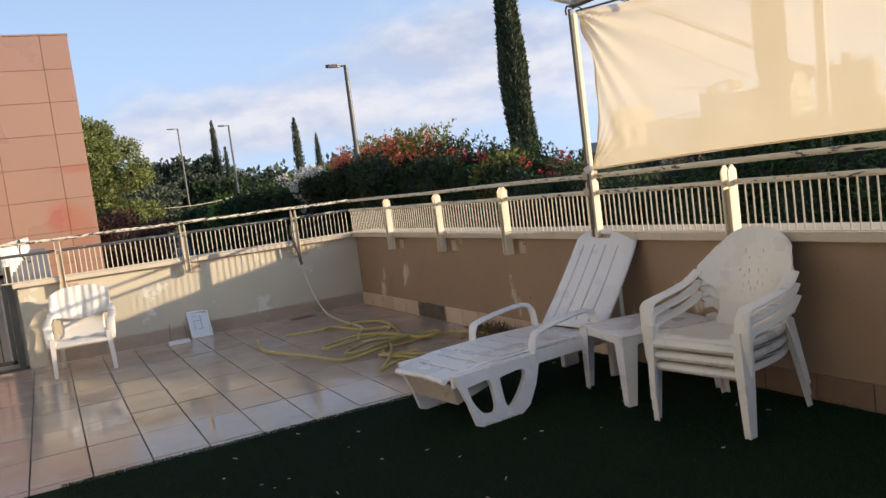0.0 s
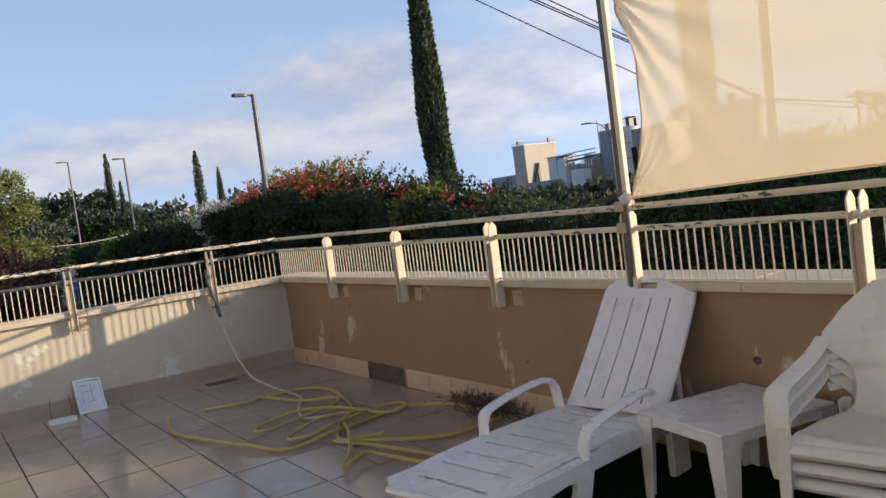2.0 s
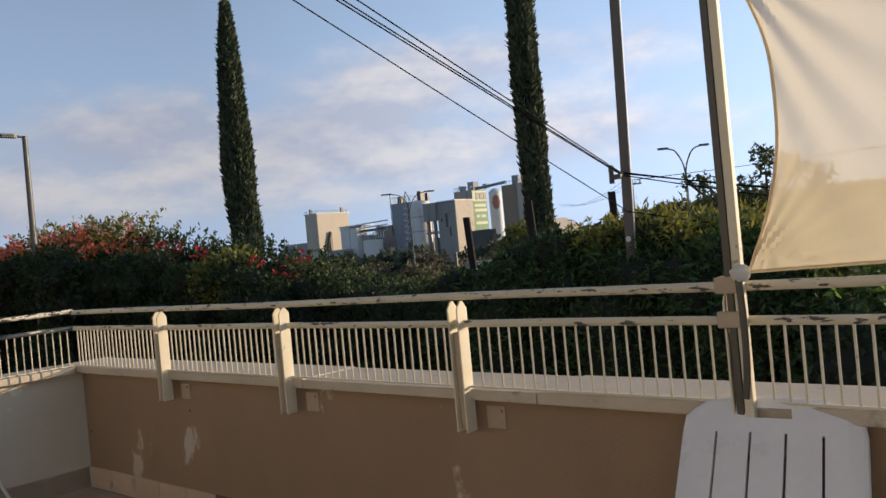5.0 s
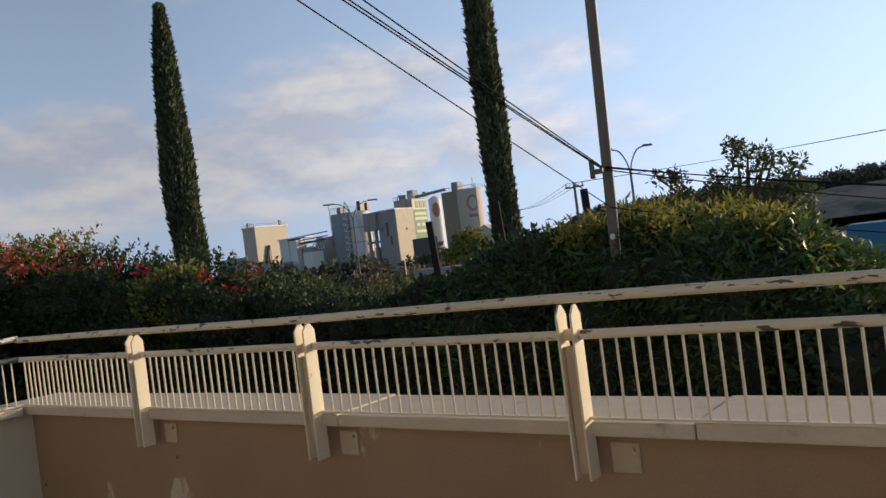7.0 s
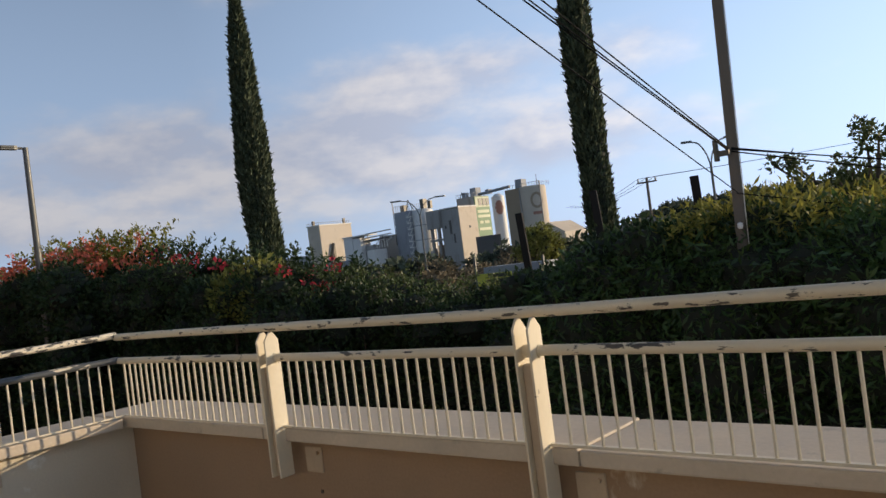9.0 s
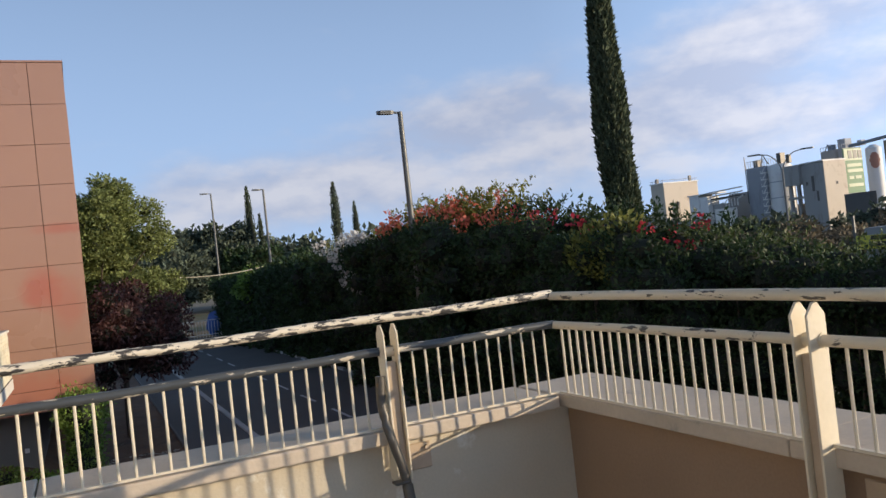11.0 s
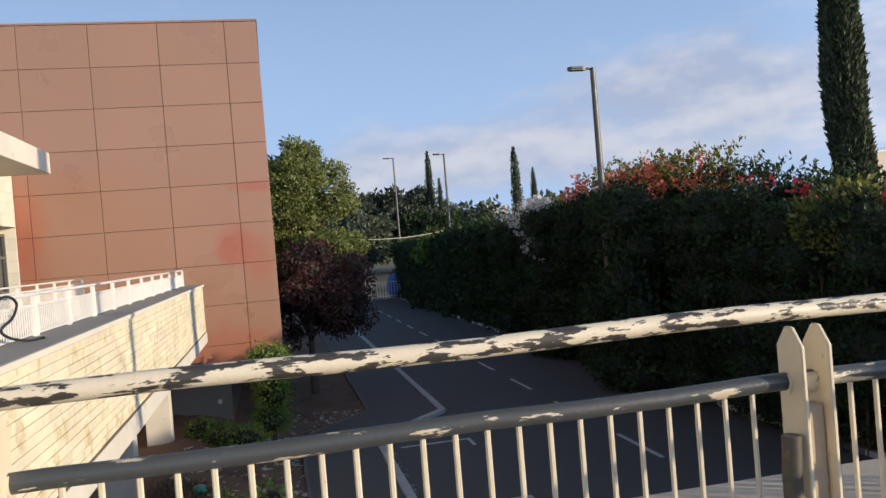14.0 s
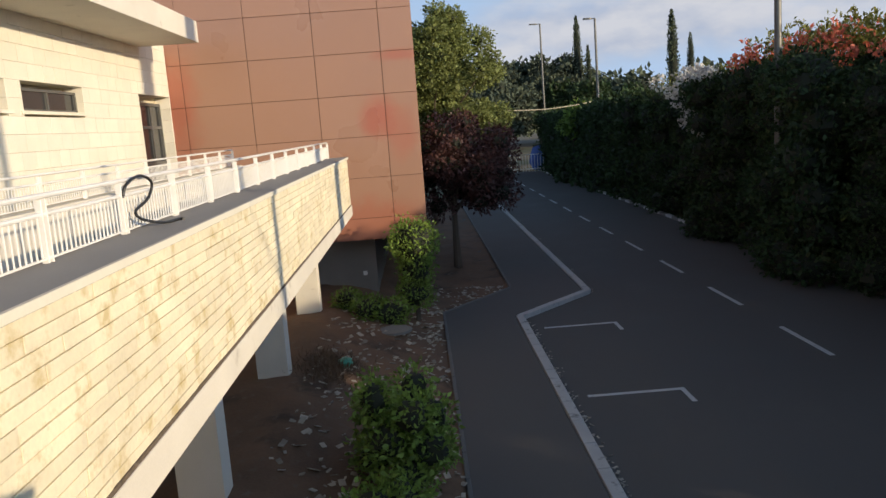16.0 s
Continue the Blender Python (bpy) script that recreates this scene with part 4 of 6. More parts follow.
h2 = shrub("hedge_shrub", "dark green hedge with white blossom spilling over it", "hedge", hedge_run(-44, -31.5, 32, 1.1), "leaf", 0.22, 48, 32, group="hedge plants",
           flowers=[("fl_white", crest(-38, -31.0, 22, 5, y=(9.9, 11.4), lift=(-0.25, 0.4), r=(0.22, 0.45)) + [(-34.2 + 0.25 * k + 0.5 * math.sin(k * 2.1), 9.75 + 0.1 * math.cos(k * 1.7), 2.2 - 0.24 * k, 0.36, 0.22, 0.2) for k in range(8)], 34, 0.16, "clusters of white bracts")])
add_sprigs(h2, "leaf_olive", -43, -31, 40, 61)
h3 = shrub("bougainvillea", "tall bougainvillea hedge with orange bracts on top", "shrub", hedge_run(-33.0, -21.5, 33, 1.0, depth=(10.5, 12.6)), "leaf", 0.19, 62, 33, group="hedge plants",
           flowers=[("fl_orange", crest(-33, -20.5, 46, 6, y=(10.6, 12.8), lift=(-0.2, 0.85), r=(0.12, 0.34)), 26, 0.15, "loose orange-red bracts")])
add_sprigs(h3, "leaf_olive", -31.5, -20.5, 150, 62, length=(0.5, 1.7))
add_sprigs(h3, "fl_orange", -32, -22, 46, 72, size=0.17, length=(0.6, 1.5))
h4 = shrub("bougainvillea", "green hedge with magenta bougainvillea sprays", "shrub", hedge_run(-21.5, -11.5, 34, 0.9, depth=(10.9, 12.8)), "leaf", 0.13, 125, 34, group="hedge plants",
           flowers=[("fl_red", crest(-20.5, -12.0, 24, 7, y=(11.0, 12.6), lift=(-0.35, 0.45), r=(0.08, 0.24)), 42, 0.13, "magenta-red bracts")])
add_sprigs(h4, "leaf", -21.5, -11.5, 90, 63, length=(0.3, 0.9))
h5 = shrub("hedge_shrub", "lower mixed green hedge in front of the works", "hedge", hedge_run(-11.5, -4.2, 35, 0.8), "leaf", 0.105, 150, 35, group="hedge plants")
# shoots in a paler leaf colour paint the lit tips of this hedge
add_sprigs(h5, "leaf_mid", -16.5, -4.0, 150, 64, size=0.10, length=(0.15, 0.45))
# a lighter shrub leans over the crest
shrub("shrub", "olive-green feathery shrub in front of the hedge", "shrub", [(-14.2 + 0.7 * math.sin(k * 1.3), 11.0 + 0.4 * math.cos(k), 0.35 + 0.25 * (k % 6), 0.8, 0.6, 0.55) for k in range(9)], "leaf_olive", 0.17, 80, 36, group="hedge plants", up=0.9)
# big rounded shrubs
rngb = np.random.default_rng(41)
big = []
for k in range(80):
    bx, by = rngb.uniform(-3.7, 2.9), 10.3 + 1.3 * rngb.uniform(-1, 1)
    bz = hedge_top(bx) - 0.2 - 0.75 * ((by - 10.3) / 1.3) ** 2
    big.append((bx, by, bz, 0.7, 0.65, 0.5))
big += [(x, 9.4 + 0.4 * math.sin(x * 3), z, 0.75, 0.6, 0.7) for x in np.arange(-3.6, 3.4, 0.75) for z in (-3.3, -2.4, -1.5, -0.6, 0.1) if z < hedge_top(x) - 0.5]
b1 = shrub("oleander", "big rounded shrub with slender leaves, sunlit tips painted yellowish", "shrub", big, "leaf_fresh", 0.17, 135, 42, up=-0.1, slim=0.25)
# yellowish leaves along the crest: sunlight put into their colour
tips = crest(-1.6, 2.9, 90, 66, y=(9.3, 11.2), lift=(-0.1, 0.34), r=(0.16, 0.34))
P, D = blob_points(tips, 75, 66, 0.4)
part("new_growth", leaf_mesh("new_growth", M["leaf_sunlit"], P, 0.15, up=0.2, slim=0.25, seed=66, normals=D), None, b1, kind="stuff")
h6 = shrub("hedge_shrub", "dense dark green hedge close to the terrace", "hedge", hedge_run(-4.2, 3.4, 37, 0.75, depth=(9.9, 11.6)), "leaf", 0.14, 90, 37, group="hedge plants")
h7 = shrub("hedge_shrub", "low dark green hedge behind the shade cloth", "hedge", hedge_run(3.4, 14.0, 38, 0.9, depth=(8.6, 10.2)), "leaf", 0.15, 70, 38, group="hedge plants")
add_sprigs(h7, "leaf_light", 3.0, 10, 60, 65, size=0.13, y=(8.6, 10.2), length=(0.2, 0.6))


def cypress(x, y, top, radius, seed, detail, label, name="cypress", base=GZ):
    """A slim column of upright sprays with a ragged outline and a pointed tip."""
    t = thing(name, label, "tree", "cypress trees")
    t.matrix_world = pose(x, y, base)
    hgt = top - base
    rng = np.random.default_rng(seed)

    def rad(u):
        return radius * float(np.interp(u, (0, 0.1, 0.42, 0.67, 0.84, 0.92, 1), (0.6, 0.96, 1.0, 0.88, 0.6, 0.38, 0.05)))

    n = int(5200 * detail)
    u = rng.random(n) ** 0.92
    a = rng.uniform(0, 2 * math.pi, n)
    lump = np.array([noise.noise((math.cos(q) * 1.7, math.sin(q) * 1.7, w * hgt * 0.55 + seed)) for q, w in zip(a, u)])
    r = np.array([rad(w) for w in u]) * (0.92 + 0.28 * lump) * (1 - 0.25 * rng.random(n) ** 2)
    c = np.stack([r * np.cos(a) + 0.08 * np.sin(u * 5 + seed), r * np.sin(a), 0.25 + u * (hgt - 0.4)], 1)
    d = np.stack([np.cos(a) * 0.5, np.sin(a) * 0.5, np.full(n, 2.4)], 1)
    part("crown", leaf_mesh("crown", M["leaf_cypress"], c, 0.27 * (0.6 + 0.4 * radius), up=1.0, slim=0.28, seed=seed, normals=d), None, t, kind="stuff")
    part("trunk", Geo().tube([(0, 0, 0), (0.02, 0, hgt * 0.5), (0, 0, hgt * 0.96)], [0.17, 0.1, 0.015], 8), M["bark"], t, smooth=True)
    part("shade_core", Geo().lathe([(0.72 * rad(w), 0.2 + w * (hgt - 0.6)) for w in np.linspace(0, 0.97, 14)], 9), M["core"], t, smooth=True)


cypress(-18.33, 14.67, 11.3, 0.58, 1, 6.5, "tall slim dark green cypress behind the hedge")
cypress(-4.68, 13.5, 13.2, 0.33, 2, 6.0, "tall slim dark green cypress beside a wooden prop")
for k, (x, y, top, r) in enumerate([(-95.3, 18.0, 12.9, 0.75), (-94, 19.0, 9.4, 0.5), (-64.2, 19.3, 9.2, 0.6), (-113.2, 37.8, 11.7, 0.8)]):
    cypress(x, y, top, r, 10 + k, 0.35, "distant slender cypress rising over the trees")


def crown_tree(name, label, x, y, base, trunk_h, blobs, leaf, size, density, seed, core=0.6, limbs=7):
    t = thing(name, label, "tree")
    g = Geo().tube([(x, y, base), (x + 0.05, y, base + trunk_h * 0.6), (x, y, base + trunk_h)], [0.16, 0.12, 0.10], 8)
    part("trunk", g, M["bark"], t, smooth=True)
    lm = Geo()
    for i in range(limbs):
        b = blobs[(i * 3) % len(blobs)]
        lm.tube([(x, y, base + trunk_h * 0.9), ((x + b[0]) / 2, (y + b[1]) / 2, (base + trunk_h + b[2]) / 2 + 0.2), b[:3]], [0.07, 0.045, 0.015], 6)
    part("limb_growth", lm, M["bark"], t, kind="stuff")
    P, D = blob_points(blobs, density, seed, 0.55)
    part("crown", leaf_mesh("crown", M[leaf], P, size, up=0.1, slim=0.5, seed=seed, normals=D), None, t, kind="stuff")
    if core:
        part("shade_core", core_geo(blobs, core, seed), M["core"], t, smooth=True, kind="stuff")
    return t


def cloud(cx, cy, cz, rx, ry, rz, n, q, seed):
    rng = np.random.default_rng(seed)
    out = []
    for _ in range(n):
        d = rng.normal(size=3)
        d /= np.linalg.norm(d)
        s = rng.random() ** 0.4
        r = q * rng.uniform(0.7, 1.25)
        out.append((cx + d[0] * rx * s, cy + d[1] * ry * s, cz + d[2] * rz * s, r, r, r * 0.85))
    return out


crown_tree("plum_tree", "purple-leaved plum tree beside the pavement", -29.6, -0.5, GZ + 0.1, 2.3, cloud(-29.6, 0.2, 0.0, 2.3, 2.2, 2.0, 48, 0.62, 51), "leaf_plum", 0.16, 75, 51, core=0.5)
crown_tree("broadleaf_tree", "broad green and yellowing tree behind the building", -44.5, -1.0, GZ, 4.0, cloud(-44.5, -0.6, 3.3, 4.0, 4.2, 4.6, 95, 0.85, 52), "leaf_grey", 0.19, 105, 52, core=0.3)
crown_tree("broadleaf_tree", "round dark green tree at the end of the road", -98, 13.5, GZ, 5.0, cloud(-98, 13.5, 4.3, 5.5, 5.2, 3.9, 34, 1.7, 53), "leaf_far", 0.6, 16, 53)
crown_tree("broadleaf_tree", "dark green tree at the end of the road", -86, 7.0, GZ, 3.0, cloud(-86, 7.5, 2.2, 3.5, 4.5, 3.2, 26, 1.5, 54), "leaf_far", 0.5, 18, 54)
crown_tree("broadleaf_tree", "dark tree closing the end of the road", -92, 19.5, GZ, 3.0, cloud(-92, 19.5, 1.7, 4.0, 6.0, 3.4, 30, 1.6, 55), "leaf", 0.5, 18, 55)
crown_tree("young_tree", "small bright green tree beside the fence", -62, 10.6, GZ, 3.2, cloud(-62, 11.0, 1.0, 1.2, 1.9, 1.3, 20, 0.6, 56), "leaf_light", 0.3, 30, 56, core=0)
crown_tree("young_tree", "small olive-green tree below the works", -29.5, 48.0, GZ, 4.2, cloud(-29.5, 48.0, 1.6, 1.7, 1.4, 1.5, 30, 0.55, 62), "leaf_olive", 0.24, 40, 62, core=0.3)
# open tree with visible branches over the big shrub
tb = cloud(0.45, 14.1, 1.85, 1.6, 0.8, 0.65, 34, 0.21, 57) + cloud(0.62, 14.1, 2.8, 0.5, 0.4, 0.35, 10, 0.16, 58) + cloud(1.1, 14.1, 1.5, 1.1, 0.8, 0.5, 16, 0.24, 59) + cloud(-0.95, 14.1, 2.35, 0.3, 0.3, 0.28, 6, 0.15, 60) + cloud(1.35, 14.1, 2.35, 0.35, 0.3, 0.22, 5, 0.15, 61)
crown_tree("broadleaf_tree", "open-crowned tree with thin branches against the sky", 0.5, 14.1, GZ, 4.6, tb, "leaf_mid", 0.105, 150, 57, core=0, limbs=30)

# shrubs on the soil bed
sz = soil_z(-20.4, -2.1)
shrub("clipped_shrub", "bright green clipped shrub beside the building", "shrub", [(-20.6, -2.0, -1.5, 0.74, 0.68, 0.66), (-20.6, -2.0, -2.2, 0.5, 0.48, 0.6), (-20.5, -2.05, -2.85, 0.55, 0.5, 0.45)], "leaf_light", 0.10, 260, 71, ground=sz, shell=0.25)
shrub("low_shrub", "low bright green shrub on the soil", "shrub", [(-19.9, -3.3, soil_z(-19.9, -3.3) + 0.22, 0.55, 0.5, 0.34), (-19.7, -2.7, soil_z(-19.7, -2.7) + 0.25, 0.5, 0.5, 0.36), (-20.4, -3.9, soil_z(-20.4, -3.9) + 0.2, 0.5, 0.4, 0.3)], "leaf_light", 0.11, 200, 72, ground=GZ, stems=False, shell=0.3)
sb = [(-10.5 + 0.5 * math.cos(k * 2.4), -2.2 + 0.42 * math.sin(k * 2.4), soil_z(-10.5, -2.3) + 0.3 + 0.11 * k, 0.48 - 0.016 * k, 0.44 - 0.014 * k, 0.36) for k in range(11)]
sb += [(-9.2 + 0.35 * k, -2.3 - 0.28 * k, -3.15 + 0.05 * (k % 2), 0.5, 0.45, 0.36) for k in range(4)]
shrub("flowering_shrub", "leafy green shrub with a few white flowers", "shrub", sb, "leaf_light", 0.10, 230, 73, ground=GZ, stems=False, core=0.66,
      flowers=[("fl_white", [(-11.4, -2.15, -2.2, 0.12, 0.12, 0.1), (-11.2, -2.0, -2.35, 0.1, 0.1, 0.1)], 60, 0.07, "small white flowers")])
dry = []
rngd = np.random.default_rng(77)
for k in range(1400):
    x, y = rngd.normal(-15.0, 0.5), rngd.normal(-3.8, 0.3)
    dry.append((x, y, soil_z(x, y) + 0.02))
tagged(part("dry_grass", leaf_mesh("dry_grass", M["dry_plant"], np.array(dry), 0.16, up=2.0, slim=0.08, seed=78), None, kind="stuff"), "tuft of dry brown grass on the soil", "grass")


def litter():
    rng = np.random.default_rng(90)
    g = Geo()
    for k in range(900):
        x = rng.uniform(-26, -8)
        y = rng.uniform(-4.2, -1.4) if x > -22 else rng.uniform(-1.6, 0.8)
        if k % 4 == 0:
            y = rng.normal(-1.75, 0.3) if x > -22 else rng.normal(0.3, 0.5)
        y = min(y, -1.4 if x > -22.3 else (-1.4 + (-22.3 - x) * 0.8 if x > -25 else 0.9))
        s = rng.uniform(0.02, 0.085)
        g.box(-s, s, -0.6 * s, 0.6 * s, 0, 0.012, pose(x, y, soil_z(x, y) + 0.015, rng.uniform(-25, 25), rng.uniform(-25, 25), rng.uniform(0, 180)))
    for k in range(260):
        x = rng.uniform(-21, 2)
        y = 0.95 + abs(rng.normal(0, 0.07))
        if k % 3 == 0:
            x = rng.uniform(-60, -23.8)
            y = 3.42 + abs(rng.normal(0, 0.08))
        s = rng.uniform(0.012, 0.045)
        g.box(-s, s, -0.6 * s, 0.6 * s, 0, 0.01, pose(x, y, GZ + 0.008, rng.uniform(-25, 25), rng.uniform(-25, 25), rng.uniform(0, 180)))
    tagged(part("litter", g, M["litter"], kind="stuff"), "dry leaves and scraps of paper on soil and gutter", "litter")
    z = soil_z(-15.3, -3.5)
    bag = crumpled(-15.3, -3.5, z + 0.08)
    tagged(part("plastic_bag", bag, M["green_bag"], smooth=True), "crumpled green plastic bag lying on the soil", "bag")
    man = Geo().lathe([(0.42, 0), (0.42, 0.05), (0.40, 0.06)], 24, -18.6, -2.6)
    tagged(part("manhole_cover", man, M["concrete"], at=(0, 0, soil_z(-18.6, -2.6))), "round grey manhole cover set in the soil", "manhole cover")


def crumpled(x, y, z):
    """A crumpled small lump."""
    return core_geo([(x, y, z, 0.2, 0.16, 0.1)], 1.0, 6)


litter()

# ---- wooded distance and hills ----
rngh = np.random.default_rng(101)


def far_trees(name, label, blobs, size, density, seed, mat="leaf_far"):
    t = thing(name, label, "trees", kind="stuff")
    P, D = blob_points(blobs, density, seed, 0.4)
    part("leaves", leaf_mesh("leaves", M[mat], P, size, seed=seed, normals=D), None, t, kind="stuff")
    part("shade_core", core_geo(blobs, 0.75, seed), M["core"], t, kind="stuff")


belt = []
for k in range(150):
    a = radians(rngh.uniform(20, 100))
    d = rngh.uniform(150, 190)
    low = a < radians(66)
    r = rngh.uniform(1.8, 3.0) if low else rngh.uniform(3.0, 5.5)
    belt.append((-d * math.sin(a), d * math.cos(a), -4 + r * 0.9 + (rngh.uniform(0, 1.6) if low else rngh.uniform(2.0, 5.0)), r, r, r))
far_trees("far_woods", "belt of grey-green trees in the distance", belt, 1.5, 1.6, 102)
mid = []
for k in range(90):
    a = radians(rngh.uniform(15, 60))
    d = rngh.uniform(55, 120)
    r = rngh.uniform(1.6, 2.8)
    mid.append((-d * math.sin(a), d * math.cos(a), -4 + r * 0.7 + rngh.uniform(0, 1.2), r, r, r * 0.9))
far_trees("scrub", "scrub and dry bushes below the works", mid, 0.6, 6, 103, "leaf_dry")


def hill():
    g = Geo()
    nx, ny = 60, 14
    for j in range(ny + 1):
        for i in range(nx + 1):
            x = -150 + 320 * i / nx
            y = 190 + 130 * j / ny
            v = max(0, min(1, (x + 138) / 26))
            z = -4 + (10.5 * v * v * (3 - 2 * v)) * math.sin(math.pi * min(1, (j + 1) / ny * 0.9)) * (1 + 0.18 * noise.noise((x * 0.03, y * 0.03, 0)))
            g.v.append((x, y, z))
    g.f += [(j * (nx + 1) + i, j * (nx + 1) + i + 1, (j + 1) * (nx + 1) + i + 1, (j + 1) * (nx + 1) + i) for j in range(ny) for i in range(nx)]
    ob = part("hill", g, M["hill"], label="low brown hillside with scattered trees", kind="structure", smooth=True)
    ob["category"] = "hill"
    b = []
    for k in range(230):
        x, y = rngh.uniform(-122, 20), rngh.uniform(232, 268)
        v = max(0, min(1, (x + 138) / 26))
        z = -4 + 10.5 * v * v * (3 - 2 * v) * math.sin(math.pi * min(1, (y - 190) / 130 * 0.9))
        r = rngh.uniform(1.3, 3.0)
        b.append((x, y, z + 0.6 * r, r, r, r))
    far_trees("hill_trees", "scattered trees along the hillside", b, 1.2, 2.2, 104)


hill()


# ---- lamps, poles and wires ----
def street_lamp(x, y, top, label, reach=0.75, way=-90, r=0.12, name="street_lamp"):
    t = thing(name, label, "street lamp", "street lamps", at=(x, y, GZ), turn=way)
    h = top - GZ
    part("pole", Geo().tube([(0, 0, 0), (0, 0, h * 0.5), (0, 0, h)], [r * 1.25, r, r * 0.75], 10), M["grey_steel"], t, smooth=True)
    part("base_plate", Geo().lathe([(r * 2.2, 0), (r * 2.2, 0.05), (r * 1.4, 0.3)], 10), M["grey_steel"], t)
    part("arm", Geo().tube([(0, 0, h - 0.04), (reach * 0.35, 0, h - 0.02)], 0.045, 8), M["grey_steel"], t)
    head = Geo()
    for z0, z1, s in ((-0.09, -0.03, 0.82), (-0.03, 0.045, 1.0)):
        head.prism([(reach * 0.3, -0.09 * s), (reach * 0.45, -0.15 * s), (reach * 0.9, -0.14 * s), (reach * 1.02, 0), (reach * 0.9, 0.14 * s), (reach * 0.45, 0.15 * s), (reach * 0.3, 0.09 * s)], h + z0, h + z1)
    part("lamp_head", head, M["grey_steel"], t, "flat grey lamp head", bevel=0.01)
    return t


street_lamp(-25.3, 10.05, 7.3, "tall grey street lamp rising out of the hedge", reach=0.95, r=0.13)
street_lamp(-67.6, 13.9, 9.36, "grey street lamp farther along the road", reach=1.0)
street_lamp(-89.5, 12.8, 11.7, "distant grey street lamp", reach=1.2)
street_lamp(-90.0, 8.4, 6.1, "small distant street lamp between the trees", reach=0.6)


def arm_lamp(x, y, top, arms, turn, label):
    """Slim mast with curved arms."""
    t = thing("curved_lamp", label, "street lamp", "street lamps", at=(x, y, GZ), turn=turn)
    h = top - GZ
    part("pole", Geo().tube([(0, 0, 0), (0, 0, h - 1.6)], [0.11, 0.08], 8), M["grey_steel"], t)
    for s in arms:
        part("arm", Geo().tube(smooth_path([(0, 0, h - 1.7), (0.25 * s, 0, h - 0.9), (0.8 * s, 0, h - 0.2), (1.5 * s, 0, h)], 5), 0.05, 6), M["grey_steel"], t)
        part("lamp_head", Geo().prism([(1.4 * s, -0.14), (2.2 * s, -0.12), (2.3 * s, 0), (2.2 * s, 0.12), (1.4 * s, 0.14)], h - 0.05, h + 0.08), M["grey_steel"], t)


arm_lamp(-15.2, 46.8, 6.75, (-0.72, 0.72), 35, "slim twin-armed street lamp beyond the hedge")
arm_lamp(-48.4, 56.1, 7.6, (-1.2, 1.2), 45, "slim twin-armed street lamp in front of the silos")


def near_pole():
    t = thing("utility_pole", "weathered leaning steel utility pole with cables", "pole")
    part("pole", Geo().box(-0.075, 0.075, -0.075, 0.075, 0, 12.5, pose(-0.32, 9.2, GZ, 0, 1.5, 20)), M["wood_pole"], t, bevel=0.02)
    part("edge_strip", Geo().box(0.078, 0.09, -0.06, 0.06, 0, 12.5, pose(-0.32, 9.2, GZ, 0, 1.5, 20)), M["white_metal"], t, "pale metal strip on one face")
    part("insulator", Geo().lathe([(0.025, 1.38), (0.04, 1.40), (0.04, 1.45), (0.02, 1.47)], 10, -0.13, 9.08), M["white_metal"], t, "small white insulator")
    part("bracket", Geo().box(-0.33, -0.15, 9.06, 9.12, 2.42, 2.50).box(-0.36, -0.31, 9.05, 9.13, 2.36, 2.66), M["dark_steel"], t, "dark cable bracket")


near_pole()


def cable(a, b, sag, r, label):
    a, b = Vector(a), Vector(b)
    pts = [a.lerp(b, i / 20) - Vector((0, 0, sag * 4 * (i / 20) * (1 - i / 20))) for i in range(21)]
    tagged(part("cable", Geo().tube(pts, r, 5), M["cable"]), label, "cable", "overhead cables")


cable((-0.1, 9.15, 1.86), (-1.12, -7.2, 8.3), 0.05, 0.008, "thin black overhead cable to the house")
for k, e in enumerate(((-0.97, -7.2, 8.01), (-0.86, -7.2, 8.08), (-0.59, -7.2, 8.21))):
    cable((-0.17, 9.12, 2.48 + 0.02 * k), e, 0.02 + 0.02 * k, 0.009, "black overhead cable from pole to house")
for k, (z0, z1) in enumerate(((2.50, 0.55), (2.47, -0.15), (1.88, -0.45), (2.52, 0.95))):
    cable((-0.14, 9.15, z0), (13.4, 22.7, z1), 0.42 + 0.06 * k, 0.010, "slack black overhead cable along the road")


def far_pole():
    t = thing("power_pole", "distant wooden power pole with a crossarm", "pole")
    part("pole", Geo().tube([(-30.3, 69, GZ), (-30.3, 69, 6.7)], [0.2, 0.13], 8), M["wood_pole"], t)
    part("crossarm", Geo().box(-31.3, -29.3, 68.9, 69.1, 6.2, 6.34), M["wood_pole"], t)
    for x in (-31.2, -30.3, -29.4):
        part("insulator", Geo().lathe([(0.08, 6.34), (0.1, 6.5), (0.05, 6.7)], 8, x, 69), M["white_metal"], t)


far_pole()
for x in (-31.2, -30.3, -29.4):
    cable((x, 69, 6.7), (x + 75, 52, 7.6), 0.9, 0.02, "thin distant power line")
    cable((x, 69, 6.7), (x - 49, 135, 8.6), 1.2, 0.02, "thin distant power line")
for x, y, top, lean in ((-1.65, 11.95, 2.4, -2), (-5.85, 12.56, 2.28, -3), (-3.75, 12.23, 2.47, -3)):
    tagged(part("timber_post", Geo().box(-0.075, 0.075, -0.075, 0.075, 0, top - GZ, pose(x, y, GZ, 0, lean, 25)), M["black_timber"], bevel=0.01), "dark timber post standing in the hedge", "post", "timber posts")


